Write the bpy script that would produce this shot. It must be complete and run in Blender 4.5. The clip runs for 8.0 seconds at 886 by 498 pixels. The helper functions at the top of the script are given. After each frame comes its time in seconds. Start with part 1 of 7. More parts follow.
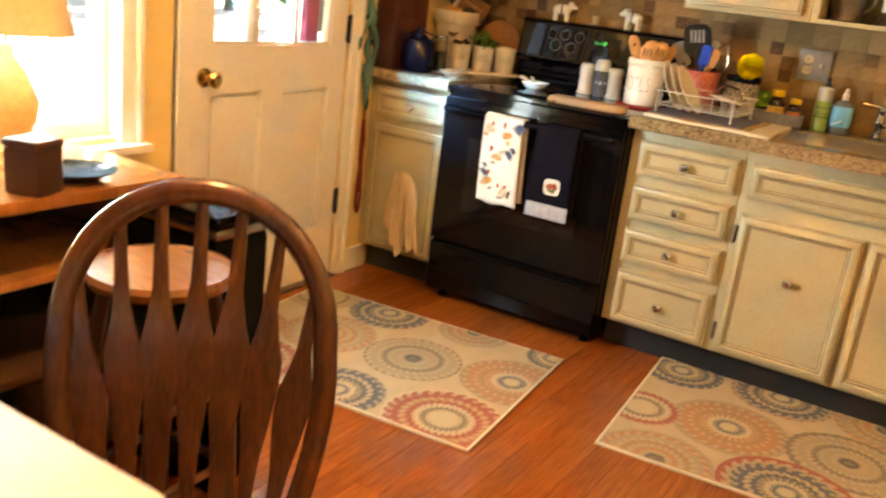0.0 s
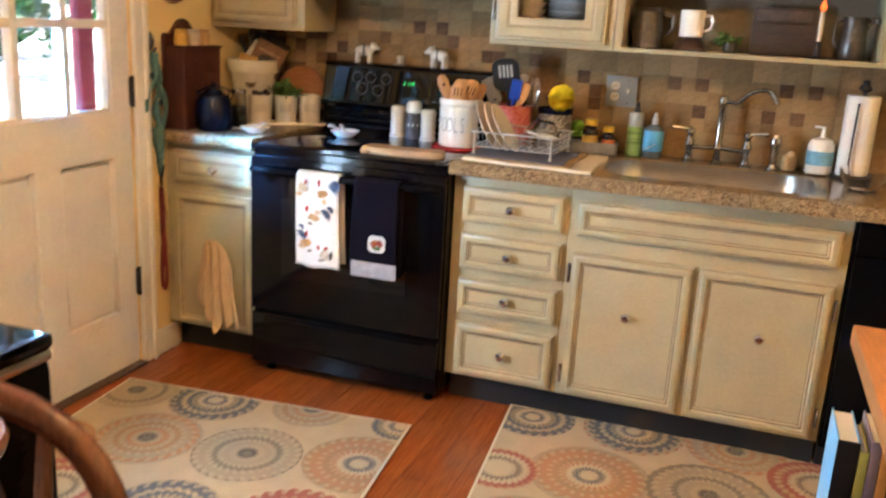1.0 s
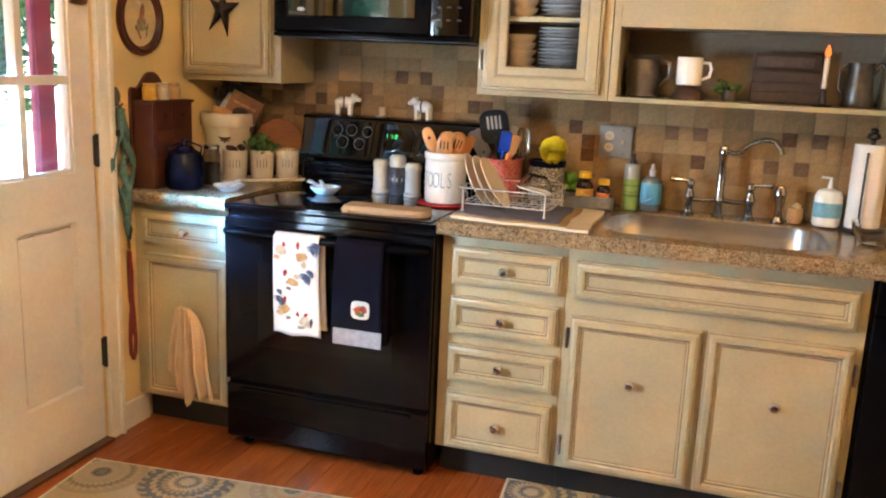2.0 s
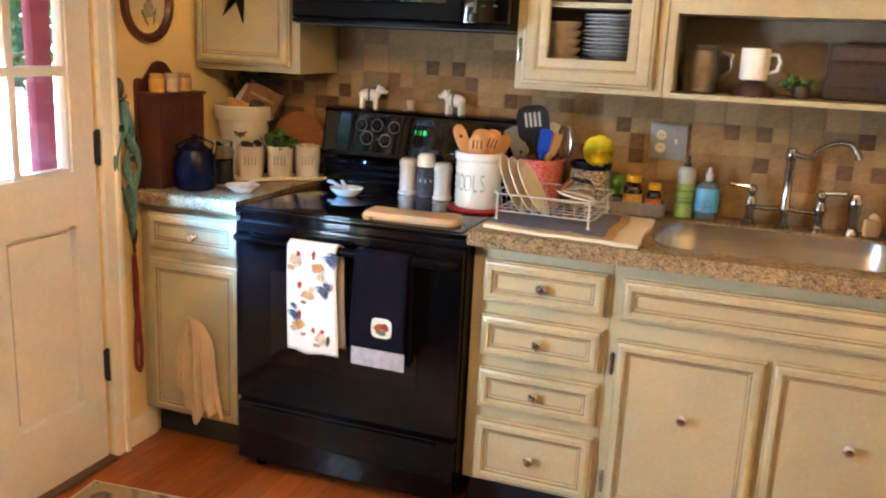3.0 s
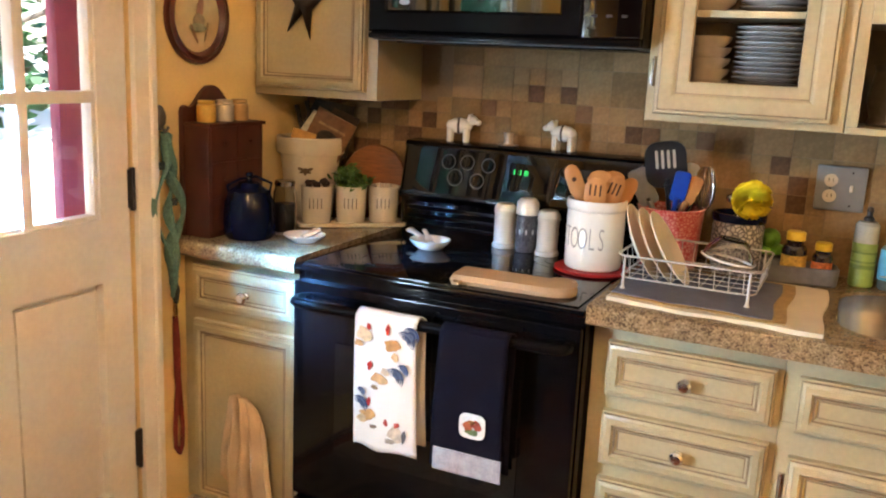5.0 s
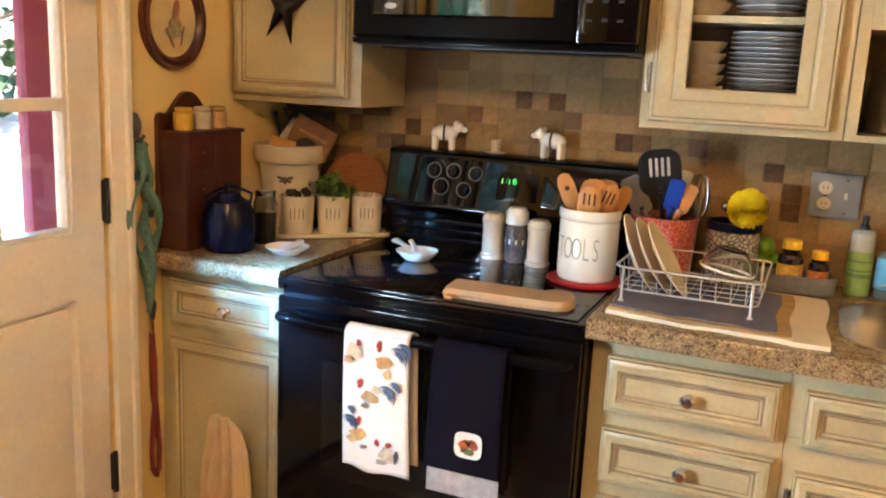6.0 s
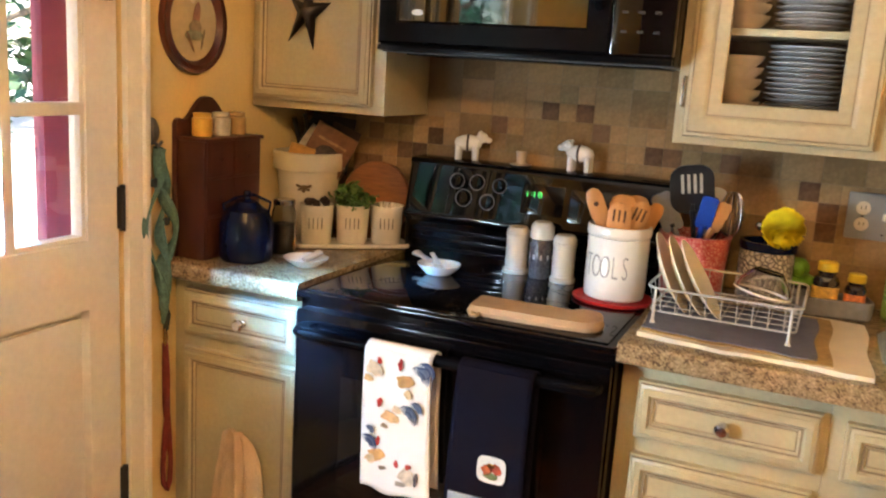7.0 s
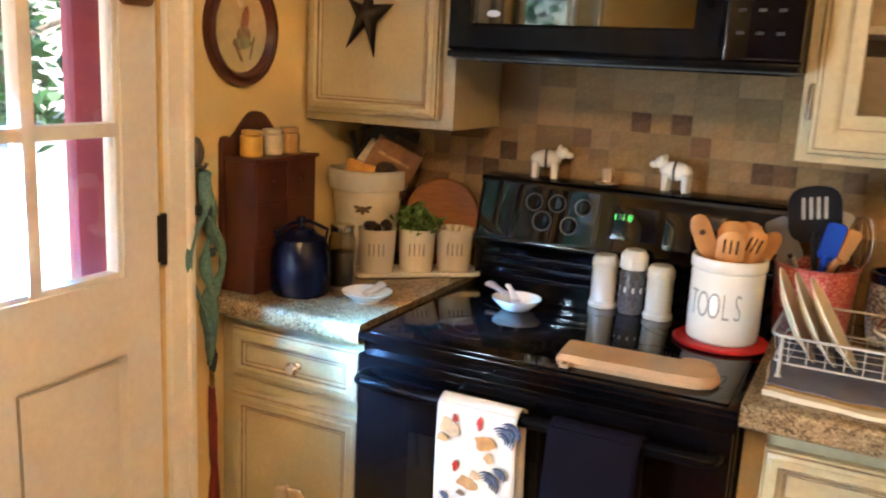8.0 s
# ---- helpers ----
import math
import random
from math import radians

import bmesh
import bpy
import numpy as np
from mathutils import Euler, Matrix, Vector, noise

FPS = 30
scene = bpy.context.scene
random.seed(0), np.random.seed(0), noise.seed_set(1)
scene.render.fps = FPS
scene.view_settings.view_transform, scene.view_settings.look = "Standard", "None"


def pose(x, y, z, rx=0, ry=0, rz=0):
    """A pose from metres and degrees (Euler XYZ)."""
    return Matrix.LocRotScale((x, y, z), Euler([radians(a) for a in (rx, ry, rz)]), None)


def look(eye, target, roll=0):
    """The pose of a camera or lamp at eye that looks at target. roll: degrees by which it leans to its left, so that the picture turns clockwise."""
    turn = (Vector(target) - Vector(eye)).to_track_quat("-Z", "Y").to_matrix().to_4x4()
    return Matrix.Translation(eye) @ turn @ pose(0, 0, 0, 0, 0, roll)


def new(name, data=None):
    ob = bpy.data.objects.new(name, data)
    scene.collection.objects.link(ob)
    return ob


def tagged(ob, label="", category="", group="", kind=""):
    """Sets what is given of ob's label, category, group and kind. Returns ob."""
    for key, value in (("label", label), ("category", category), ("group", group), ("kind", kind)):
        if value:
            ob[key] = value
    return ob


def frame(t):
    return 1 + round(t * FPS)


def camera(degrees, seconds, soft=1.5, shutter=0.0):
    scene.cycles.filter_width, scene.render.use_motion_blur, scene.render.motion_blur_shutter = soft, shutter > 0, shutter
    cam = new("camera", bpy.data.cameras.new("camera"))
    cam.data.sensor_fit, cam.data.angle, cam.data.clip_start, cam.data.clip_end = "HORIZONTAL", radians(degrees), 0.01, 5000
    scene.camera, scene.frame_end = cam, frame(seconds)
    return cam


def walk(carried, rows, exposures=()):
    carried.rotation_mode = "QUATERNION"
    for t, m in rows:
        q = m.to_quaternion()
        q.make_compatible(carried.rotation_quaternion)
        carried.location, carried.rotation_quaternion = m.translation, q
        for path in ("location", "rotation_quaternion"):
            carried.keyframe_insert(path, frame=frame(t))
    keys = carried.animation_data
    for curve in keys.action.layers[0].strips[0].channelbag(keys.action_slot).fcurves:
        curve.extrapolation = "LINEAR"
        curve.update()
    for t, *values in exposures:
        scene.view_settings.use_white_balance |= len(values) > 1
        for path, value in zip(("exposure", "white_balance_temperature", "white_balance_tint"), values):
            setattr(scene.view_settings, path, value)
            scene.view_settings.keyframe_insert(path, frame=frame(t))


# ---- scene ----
cam = camera(53.9, 8.0, soft=2.0, shutter=0.5)
PATH = [
    (0, (1.827, -3.64, 1.27), (0.864, -1.987, 0.686), 6.9),
    (0.5, (1.747, -3.525, 1.315), (0.935, -1.781, 0.769), 4.8),
    (1, (1.707, -3.414, 1.36), (1.09, -1.581, 0.848), 3.2),
    (1.5, (1.656, -3.337, 1.378), (1.076, -1.466, 0.97), 2.3),
    (3, (1.536, -2.94, 1.411), (0.876, -1.11, 0.948), 2.7),
    (3.5, (1.473, -2.823, 1.422), (0.7, -1.022, 1.025), 2.4),
    (4, (1.462, -2.681, 1.408), (0.569, -0.937, 1.005), 3.6),
    (4.5, (1.362, -2.532, 1.398), (0.494, -0.781, 0.973), 3.1),
    (6, (1.175, -2.406, 1.399), (0.425, -0.597, 0.991), 2.7),
    (6.5, (1.154, -2.392, 1.408), (0.409, -0.587, 0.98), 3.1),
    (7, (1.11, -2.359, 1.412), (0.344, -0.555, 1.009), 3.7),
    (7.5, (1.009, -2.254, 1.413), (0.197, -0.461, 1.059), 2.0),
    (8, (0.934, -2.142, 1.435), (0.073, -0.386, 1.019), 2.9),
]
walk(cam, [(t, look(eye, target, roll)) for t, eye, target, roll in PATH], [(0.0, 3.16, 8400, 11), (0.5, 3.05, 5850, 11), (1.2, 3.07, 5850, 11), (3.0, 3.15, 5950, 11), (4.5, 3.07, 5950, 11), (6.5, 3.01, 6500, 11), (8.0, 3.05, 6250, 11)])

# ---- world, sun, lamps ----
world = bpy.data.worlds.new("sky_world")
scene.world = world
world.use_nodes = True
wn = world.node_tree
sky = wn.nodes.new("ShaderNodeTexSky")
sky.sky_type, sky.sun_disc = "NISHITA", False
sky.sun_elevation, sky.sun_rotation = radians(55), radians(8)
wn.links.new(sky.outputs["Color"], wn.nodes["Background"].inputs["Color"])
wn.nodes["Background"].inputs["Strength"].default_value = 0.09


def lamp(name, kind, m, energy, color, **kw):
    data = bpy.data.lights.new(name, kind)
    data.energy, data.color = energy, color
    for key, value in kw.items():
        if key == "angle":
            data.angle = value
        if key == "size":
            data.size = value
        if key == "rect":
            data.shape, data.size, data.size_y = "RECTANGLE", value[0], value[1]
        if key == "spread":
            data.spread = value
        if key == "radius":
            data.shadow_soft_size = value
    ob = new(name, data)
    ob.matrix_world = m
    return ob


SUN_AZ, SUN_EL = radians(8), radians(55)
SUN_DIR = Vector((math.cos(SUN_EL) * math.sin(SUN_AZ), math.cos(SUN_EL) * math.cos(SUN_AZ), math.sin(SUN_EL)))
lamp("sun", "SUN", look(SUN_DIR * 20, (0, 0, 0)), 4.5, (1.0, 0.95, 0.86), angle=radians(0.5))
# added area lamp for sunlit yard daylight, in the dining window's lower half
lamp("window_daylight", "AREA", look((-0.515, -2.30, 1.0), (0.6, -2.30, 1.04)), 7.2, (0.60, 0.81, 1.0), rect=(0.52, 0.56))
# added narrow blue lamp for skylight through the lower door panes, aimed at the drawer
lamp("door_daylight", "AREA", look((-0.485, -1.20, 1.10), (-0.03, -0.66, 0.79)), 2.4, (0.16, 0.46, 1.0), rect=(0.06, 0.44), spread=radians(24))
# the two ceiling lights of the room
lamp("ceiling_bulb", "POINT", Matrix.Translation((0.98, -2.75, 2.26)), 4.9, (1.0, 0.59, 0.25), radius=0.06)
lamp("ceiling_bulb", "POINT", Matrix.Translation((2.60, -2.20, 2.17)), 2.4, (1.0, 0.59, 0.25), radius=0.06)

# ---- materials ----
MATS = {}


def mat(name, color, rough=0.5, metal=0.0, vary=0.12, scale=8.0, grain=60.0, bump=0.0, stretch=(1, 1, 1), coat=0.0, per_piece=0.0, second=None, emit=0.0, sheen=0.0, spec=0.5):
    """A surface with a broad and a fine variation of its colour, and relief."""
    if name in MATS:
        return MATS[name]
    m = bpy.data.materials.new(name)
    m.use_nodes = True
    nt = m.node_tree
    b = nt.nodes["Principled BSDF"]
    b.inputs["Roughness"].default_value = rough
    b.inputs["Metallic"].default_value = metal
    b.inputs["Coat Weight"].default_value = coat
    b.inputs["Coat Roughness"].default_value = 0.08
    b.inputs["Sheen Weight"].default_value = sheen
    b.inputs["Specular IOR Level"].default_value = spec
    tc = nt.nodes.new("ShaderNodeTexCoord")
    mp = nt.nodes.new("ShaderNodeMapping")
    mp.inputs["Scale"].default_value = stretch
    nt.links.new(tc.outputs["Object"], mp.inputs["Vector"])
    n1 = nt.nodes.new("ShaderNodeTexNoise")
    n1.inputs["Scale"].default_value, n1.inputs["Detail"].default_value = scale, 5
    n2 = nt.nodes.new("ShaderNodeTexNoise")
    n2.inputs["Scale"].default_value, n2.inputs["Detail"].default_value = grain, 3
    for n in (n1, n2):
        nt.links.new(mp.outputs["Vector"], n.inputs["Vector"])
    mix = nt.nodes.new("ShaderNodeMath")
    mix.operation = "ADD"
    nt.links.new(n1.outputs["Fac"], mix.inputs[0])
    nt.links.new(n2.outputs["Fac"], mix.inputs[1])
    ramp = nt.nodes.new("ShaderNodeMapRange")
    ramp.inputs["From Min"].default_value, ramp.inputs["From Max"].default_value = 0.65, 1.35
    nt.links.new(mix.outputs[0], ramp.inputs["Value"])
    fac = ramp.outputs[0]
    if per_piece:
        info = nt.nodes.new("ShaderNodeObjectInfo")
        w = nt.nodes.new("ShaderNodeMath")
        w.operation = "MULTIPLY_ADD"
        w.inputs[1].default_value, w.inputs[2].default_value = per_piece, -per_piece / 2
        nt.links.new(info.outputs["Random"], w.inputs[0])
        a = nt.nodes.new("ShaderNodeMath")
        a.operation, a.use_clamp = "ADD", True
        nt.links.new(fac, a.inputs[0])
        nt.links.new(w.outputs[0], a.inputs[1])
        fac = a.outputs[0]
    cm = nt.nodes.new("ShaderNodeMix")
    cm.data_type = "RGBA"
    lo = tuple(c * (1 - vary) for c in color)
    hi = second or tuple(min(1, c * (1 + vary)) for c in color)
    cm.inputs["A"].default_value, cm.inputs["B"].default_value = (*lo, 1), (*hi, 1)
    nt.links.new(fac, cm.inputs["Factor"])
    nt.links.new(cm.outputs["Result"], b.inputs["Base Color"])
    rr = nt.nodes.new("ShaderNodeMapRange")
    rr.inputs["To Min"].default_value, rr.inputs["To Max"].default_value = max(0.02, rough * 0.85), min(1, rough * 1.2)
    nt.links.new(n1.outputs["Fac"], rr.inputs["Value"])
    nt.links.new(rr.outputs[0], b.inputs["Roughness"])
    if bump:
        bp = nt.nodes.new("ShaderNodeBump")
        bp.inputs["Strength"].default_value, bp.inputs["Distance"].default_value = bump, 0.002
        nt.links.new(mix.outputs[0], bp.inputs["Height"])
        nt.links.new(bp.outputs["Normal"], b.inputs["Normal"])
    if emit:
        b.inputs["Emission Color"].default_value = (*color, 1)
        b.inputs["Emission Strength"].default_value = emit
    MATS[name] = m
    return m


def glass_mat(name, color=(1, 1, 1), rough=0.0, ior=1.45):
    if name in MATS:
        return MATS[name]
    m = bpy.data.materials.new(name)
    m.use_nodes = True
    b = m.node_tree.nodes["Principled BSDF"]
    b.inputs["Base Color"].default_value = (*color, 1)
    b.inputs["Transmission Weight"].default_value = 1
    b.inputs["Roughness"].default_value, b.inputs["IOR"].default_value = rough, ior
    MATS[name] = m
    return m


def granite_mat():
    m = bpy.data.materials.new("granite")
    m.use_nodes = True
    nt = m.node_tree
    b = nt.nodes["Principled BSDF"]
    b.inputs["Roughness"].default_value = 0.16
    tc = nt.nodes.new("ShaderNodeTexCoord")
    v = nt.nodes.new("ShaderNodeTexVoronoi")
    v.inputs["Scale"].default_value = 320
    v2 = nt.nodes.new("ShaderNodeTexNoise")
    v2.inputs["Scale"].default_value, v2.inputs["Detail"].default_value = 55, 6
    nt.links.new(tc.outputs["Object"], v.inputs["Vector"])
    nt.links.new(tc.outputs["Object"], v2.inputs["Vector"])
    sep = nt.nodes.new("ShaderNodeSeparateColor")
    nt.links.new(v.outputs["Color"], sep.inputs[0])
    add = nt.nodes.new("ShaderNodeMath")
    add.operation = "MULTIPLY_ADD"
    add.inputs[1].default_value = 0.42
    nt.links.new(sep.outputs[0], add.inputs[0])
    soft = nt.nodes.new("ShaderNodeMath")
    soft.operation = "MULTIPLY_ADD"
    soft.inputs[1].default_value, soft.inputs[2].default_value = 0.55, 0.22
    nt.links.new(v2.outputs["Fac"], soft.inputs[0])
    nt.links.new(soft.outputs[0], add.inputs[2])
    r = nt.nodes.new("ShaderNodeValToRGB")
    els = r.color_ramp.elements
    els[0].position, els[0].color = 0.34, (0.035, 0.022, 0.016, 1)
    els[1].position, els[1].color = 1.0, (0.42, 0.30, 0.17, 1)
    for p, c in ((0.5, (0.105, 0.066, 0.034, 1)), (0.62, (0.20, 0.136, 0.068, 1)), (0.8, (0.30, 0.212, 0.108, 1))):
        e = els.new(p)
        e.color = c
    nt.links.new(add.outputs[0], r.inputs[0])
    nt.links.new(r.outputs[0], b.inputs["Base Color"])
    bp = nt.nodes.new("ShaderNodeBump")
    bp.inputs["Strength"].default_value, bp.inputs["Distance"].default_value = 0.45, 0.0016
    nt.links.new(v2.outputs["Fac"], bp.inputs["Height"])
    nt.links.new(bp.outputs["Normal"], b.inputs["Normal"])
    return m


M_WALL = mat("yellow_wall_paint", (0.80, 0.60, 0.27), 0.6, vary=0.05, scale=3, grain=160, bump=0.08)
# dark brown for the unseen south wall, to cut fill light
M_UNSEENWALL = mat("dark_unseen_wall", (0.13, 0.07, 0.035), 0.5, vary=0.3, scale=3, grain=20, stretch=(4, 4, 0.4))
M_CEIL = mat("ceiling_paint", (0.62, 0.56, 0.46), 0.8, vary=0.04, scale=3)
M_TRIM = mat("trim_paint", (0.83, 0.78, 0.68), 0.4, vary=0.06, scale=5, grain=90, bump=0.06)
M_DOOR = mat("door_paint", (0.82, 0.78, 0.71), 0.4, vary=0.06, scale=4, grain=70, bump=0.08)
M_CAB = mat("glazed_cabinet_paint", (0.420, 0.350, 0.204), 0.33, vary=0.09, scale=6, grain=90, bump=0.08)
# brown glaze in grooves; on the glass door it also paints a shadow line
M_GLAZE_SHADE = mat("glaze_and_shade_line", (0.25, 0.185, 0.105), 0.5, vary=0.3, scale=16)
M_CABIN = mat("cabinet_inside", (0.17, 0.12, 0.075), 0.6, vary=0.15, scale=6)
M_KICK = mat("toe_kick_black", (0.012, 0.011, 0.011), 0.6)
M_BLACK = mat("black_enamel", (0.002, 0.002, 0.0025), 0.09, vary=0.1, spec=0.22)
M_CONSOLE = mat("black_console", (0.0015, 0.0015, 0.002), 0.03, vary=0.1, spec=0.45)
M_BLACKM = mat("black_satin", (0.003, 0.003, 0.0035), 0.2, vary=0.15, spec=0.06)
M_BGLASS = mat("black_ceramic_glass", (0.003, 0.003, 0.0035), 0.05, vary=0.1, spec=0.38)
M_GRANITE = granite_mat()
M_STEEL = mat("brushed_steel", (0.5, 0.48, 0.46), 0.22, 1.0, vary=0.08, scale=20, grain=220)
M_SINK = mat("sink_steel", (0.60, 0.585, 0.56), 0.25, 1.0, vary=0.1, scale=6, grain=220)
M_CHROME = mat("chrome", (0.38, 0.37, 0.36), 0.10, 1.0, vary=0.03)
M_NICKEL = mat("satin_nickel", (0.66, 0.66, 0.66), 0.22, 1.0, vary=0.05)
M_IRON = mat("dark_iron", (0.035, 0.03, 0.028), 0.45, 0.6, vary=0.2)
M_GROUT = mat("grout", (0.242, 0.162, 0.081), 0.9, vary=0.1, grain=120, bump=0.2)
M_PLANK = mat("cherry_floor_board", (0.255, 0.057, 0.0115), 0.2, vary=0.25, scale=2.2, grain=14, stretch=(9, 0.7, 1), per_piece=0.35, second=(0.335, 0.088, 0.019), coat=0.2, bump=0.04)
M_SUB = mat("subfloor", (0.05, 0.02, 0.01), 0.8)
M_WHITE = mat("white_ceramic", (0.78, 0.75, 0.68), 0.2, vary=0.03, scale=5)
M_CREAM = mat("cream_ceramic", (0.70, 0.63, 0.50), 0.25, vary=0.04, scale=5)
M_PANE = glass_mat("pane_glass")

# ---- builders ----


def box(bm, x0, x1, y0, y1, z0, z1, bevel=0.0, m=None):
    """Adds a box, its edges rounded by bevel, turned by the matrix m."""
    t = bmesh.new()
    bmesh.ops.create_cube(t, size=1.0)
    for v in t.verts:
        v.co = Vector(((x0 + x1) / 2 + v.co.x * (x1 - x0), (y0 + y1) / 2 + v.co.y * (y1 - y0), (z0 + z1) / 2 + v.co.z * (z1 - z0)))
    if bevel:
        bmesh.ops.bevel(t, geom=t.edges[:], offset=bevel, segments=2, profile=0.7, affect="EDGES")
    merge(bm, t, m)
    return bm


def merge(bm, t, m=None):
    if m is not None:
        bmesh.ops.transform(t, matrix=m, verts=t.verts)
    me = bpy.data.meshes.new("scratch")
    t.to_mesh(me)
    t.free()
    bm.from_mesh(me)
    bpy.data.meshes.remove(me)


def lathe(bm, profile, segs=28, m=None, sx=1.0, sy=1.0):
    """A body turned round z from (radius, height) pairs, from the bottom upward."""
    t = bmesh.new()
    rings = []
    for r, z in profile:
        if r < 1e-5:
            rings.append([t.verts.new((0, 0, z))])
        else:
            rings.append([t.verts.new((sx * r * math.cos(2 * math.pi * i / segs), sy * r * math.sin(2 * math.pi * i / segs), z)) for i in range(segs)])
    for a, b in zip(rings, rings[1:]):
        for i in range(segs):
            j = (i + 1) % segs
            q = [a[i % len(a)], a[j % len(a)], b[j % len(b)], b[i % len(b)]]
            u = []
            for v in q:
                if v not in u:
                    u.append(v)
            if len(u) > 2:
                t.faces.new(u)
    bmesh.ops.recalc_face_normals(t, faces=t.faces[:])
    merge(bm, t, m)
    return bm


def tube(bm, pts, radius, segs=8, closed=False, flat=1.0):
    """A rod along points; radius may be one number or one for each point; flat squeezes it."""
    pts = [Vector(p) for p in pts]
    n = len(pts)
    rad = radius if isinstance(radius, (list, tuple)) else [radius] * n
    t = bmesh.new()
    rings, up = [], None
    for i, p in enumerate(pts):
        a = pts[(i - 1) % n] if closed or i else p
        b = pts[(i + 1) % n] if closed or i < n - 1 else p
        d = (b - a).normalized()
        if up is None:
            up = Vector((0, 0, 1)) if abs(d.z) < 0.9 else Vector((0, 1, 0))
        side = d.cross(up).normalized()
        up = side.cross(d).normalized()
        rings.append([t.verts.new(p + rad[i] * (math.cos(2 * math.pi * k / segs) * side + flat * math.sin(2 * math.pi * k / segs) * up)) for k in range(segs)])
    pairs = list(zip(rings, rings[1:])) + ([(rings[-1], rings[0])] if closed else [])
    for a, b in pairs:
        for k in range(segs):
            t.faces.new((a[k], a[(k + 1) % segs], b[(k + 1) % segs], b[k]))
    if not closed:
        t.faces.new(rings[0][::-1])
        t.faces.new(rings[-1])
    bmesh.ops.recalc_face_normals(t, faces=t.faces[:])
    merge(bm, t)
    return bm


def slab(bm, outline, depth, m=None, bevel=0.0):
    """A plate from a flat outline in x and z, its back at y = 0 and its front at y = -depth."""
    t = bmesh.new()
    f = t.faces.new([t.verts.new((x, 0, z)) for x, z in outline])
    g = bmesh.ops.extrude_face_region(t, geom=[f])
    for v in g["geom"]:
        if isinstance(v, bmesh.types.BMVert):
            v.co.y -= depth
    bmesh.ops.recalc_face_normals(t, faces=t.faces[:])
    if bevel:
        bmesh.ops.bevel(t, geom=[e for e in t.edges if abs(e.verts[0].co.y + depth) < 1e-6 and abs(e.verts[1].co.y + depth) < 1e-6], offset=bevel, segments=2, profile=0.7, affect="EDGES")
    merge(bm, t, m)
    return bm


def mesh_of(name, bm, material, smooth=35):
    me = bpy.data.meshes.new(name)
    for f in bm.faces:
        f.smooth = True
    bm.to_mesh(me)
    bm.free()
    me.materials.append(material)
    if smooth:
        me.set_sharp_from_angle(angle=radians(smooth))
    return me


def thing(name, label, category, at=(0, 0, 0), rz=0.0, group="", kind=""):
    ob = new(name)
    ob.empty_display_size = 0.05
    ob.matrix_world = pose(*at, 0, 0, rz)
    return tagged(ob, label, category, group, kind)


def part(name, bm, material, parent=None, label="", smooth=35):
    ob = new(name, mesh_of(name, bm, material, smooth))
    if parent is not None:
        ob.parent = parent
    if label:
        tagged(ob, label)
    return ob


def solid(name, bm, material, label, category, at=(0, 0, 0), rz=0.0, group="", kind="", smooth=35):
    """A thing of one mesh."""
    ob = part(name, bm, material, None, "", smooth)
    ob.matrix_world = pose(*at, 0, 0, rz)
    return tagged(ob, label, category, group, kind)


def B(*a, **k):
    return box(bmesh.new(), *a, **k)


def structure(name, bm, material, label):
    return tagged(part(name, bm, material), label, "", "", "structure")


# ---- the room ----
XL, XR, YB, YF, ZC = -0.39, 3.3, 0.0, -5.4, 2.42
FLOOR = structure("floor", B(XL - 0.14, XR, YF, 0.0, -0.05, -0.004), M_SUB, "reddish brown strip wood floor with a satin finish")
structure("ceiling", B(XL - 0.14, XR + 0.1, YF - 0.14, 0.12, ZC, ZC + 0.1), M_CEIL, "plain painted ceiling")
WALL_N = structure("wall_north", B(XL - 0.14, XR + 0.1, 0.0, 0.12, -0.05, ZC), M_WALL, "yellow painted wall with a stone tile backsplash")
# unseen east wall; yellow paint is put here to bounce light at the door
structure("wall_east", B(XR, XR + 0.1, YF, 0.0, -0.05, ZC), M_WALL, "plain yellow painted wall")
DY0, DY1, DZ = -1.605, -0.795, 2.05
WY0, WY1, WZ0, WZ1 = -2.84, -1.895, 0.70, 2.02
bm = bmesh.new()
for y0, y1, z0, z1 in ((DY1 + 0.012, 0.0, -0.05, ZC), (DY0 - 0.012, DY1 + 0.012, DZ + 0.012, ZC), (WY1, DY0 - 0.012, -0.05, ZC), (WY0, WY1, -0.05, WZ0), (WY0, WY1, WZ1, ZC), (YF, WY0, -0.05, ZC)):
    box(bm, XL - 0.14, XL, y0, y1, z0, z1)
structure("wall_west", bm, M_WALL, "yellow painted wall with a half-glazed door and a window")
# unseen closing wall, kept dark so the black range reflects little
structure("wall_south", B(XL - 0.14, XR + 0.1, YF - 0.14, YF, -0.05, ZC), M_UNSEENWALL, "plain unseen wall, made dark brown to cut fill light")


def casing(bm, y0, y1, z0, z1, w, foot=True):
    """Flat trim with a raised outer bead round an opening in the west wall."""
    for a, b in ((y0 - w, y0), (y1, y1 + w)):
        box(bm, XL, XL + 0.018, a, b, z0, z1 + w, 0.003)
        o = a if a < y0 else b - 0.018
        box(bm, XL, XL + 0.028, o, o + 0.018, z0, z1 + w, 0.004)
    box(bm, XL, XL + 0.019, y0, y1, z1, z1 + w, 0.003)


bm = bmesh.new()
casing(bm, DY0 - 0.012, DY1 + 0.012, 0.0, DZ + 0.012, 0.065)
tagged(part("trim", bm, M_TRIM), "cream painted door casing with a raised bead", "", "", "structure")

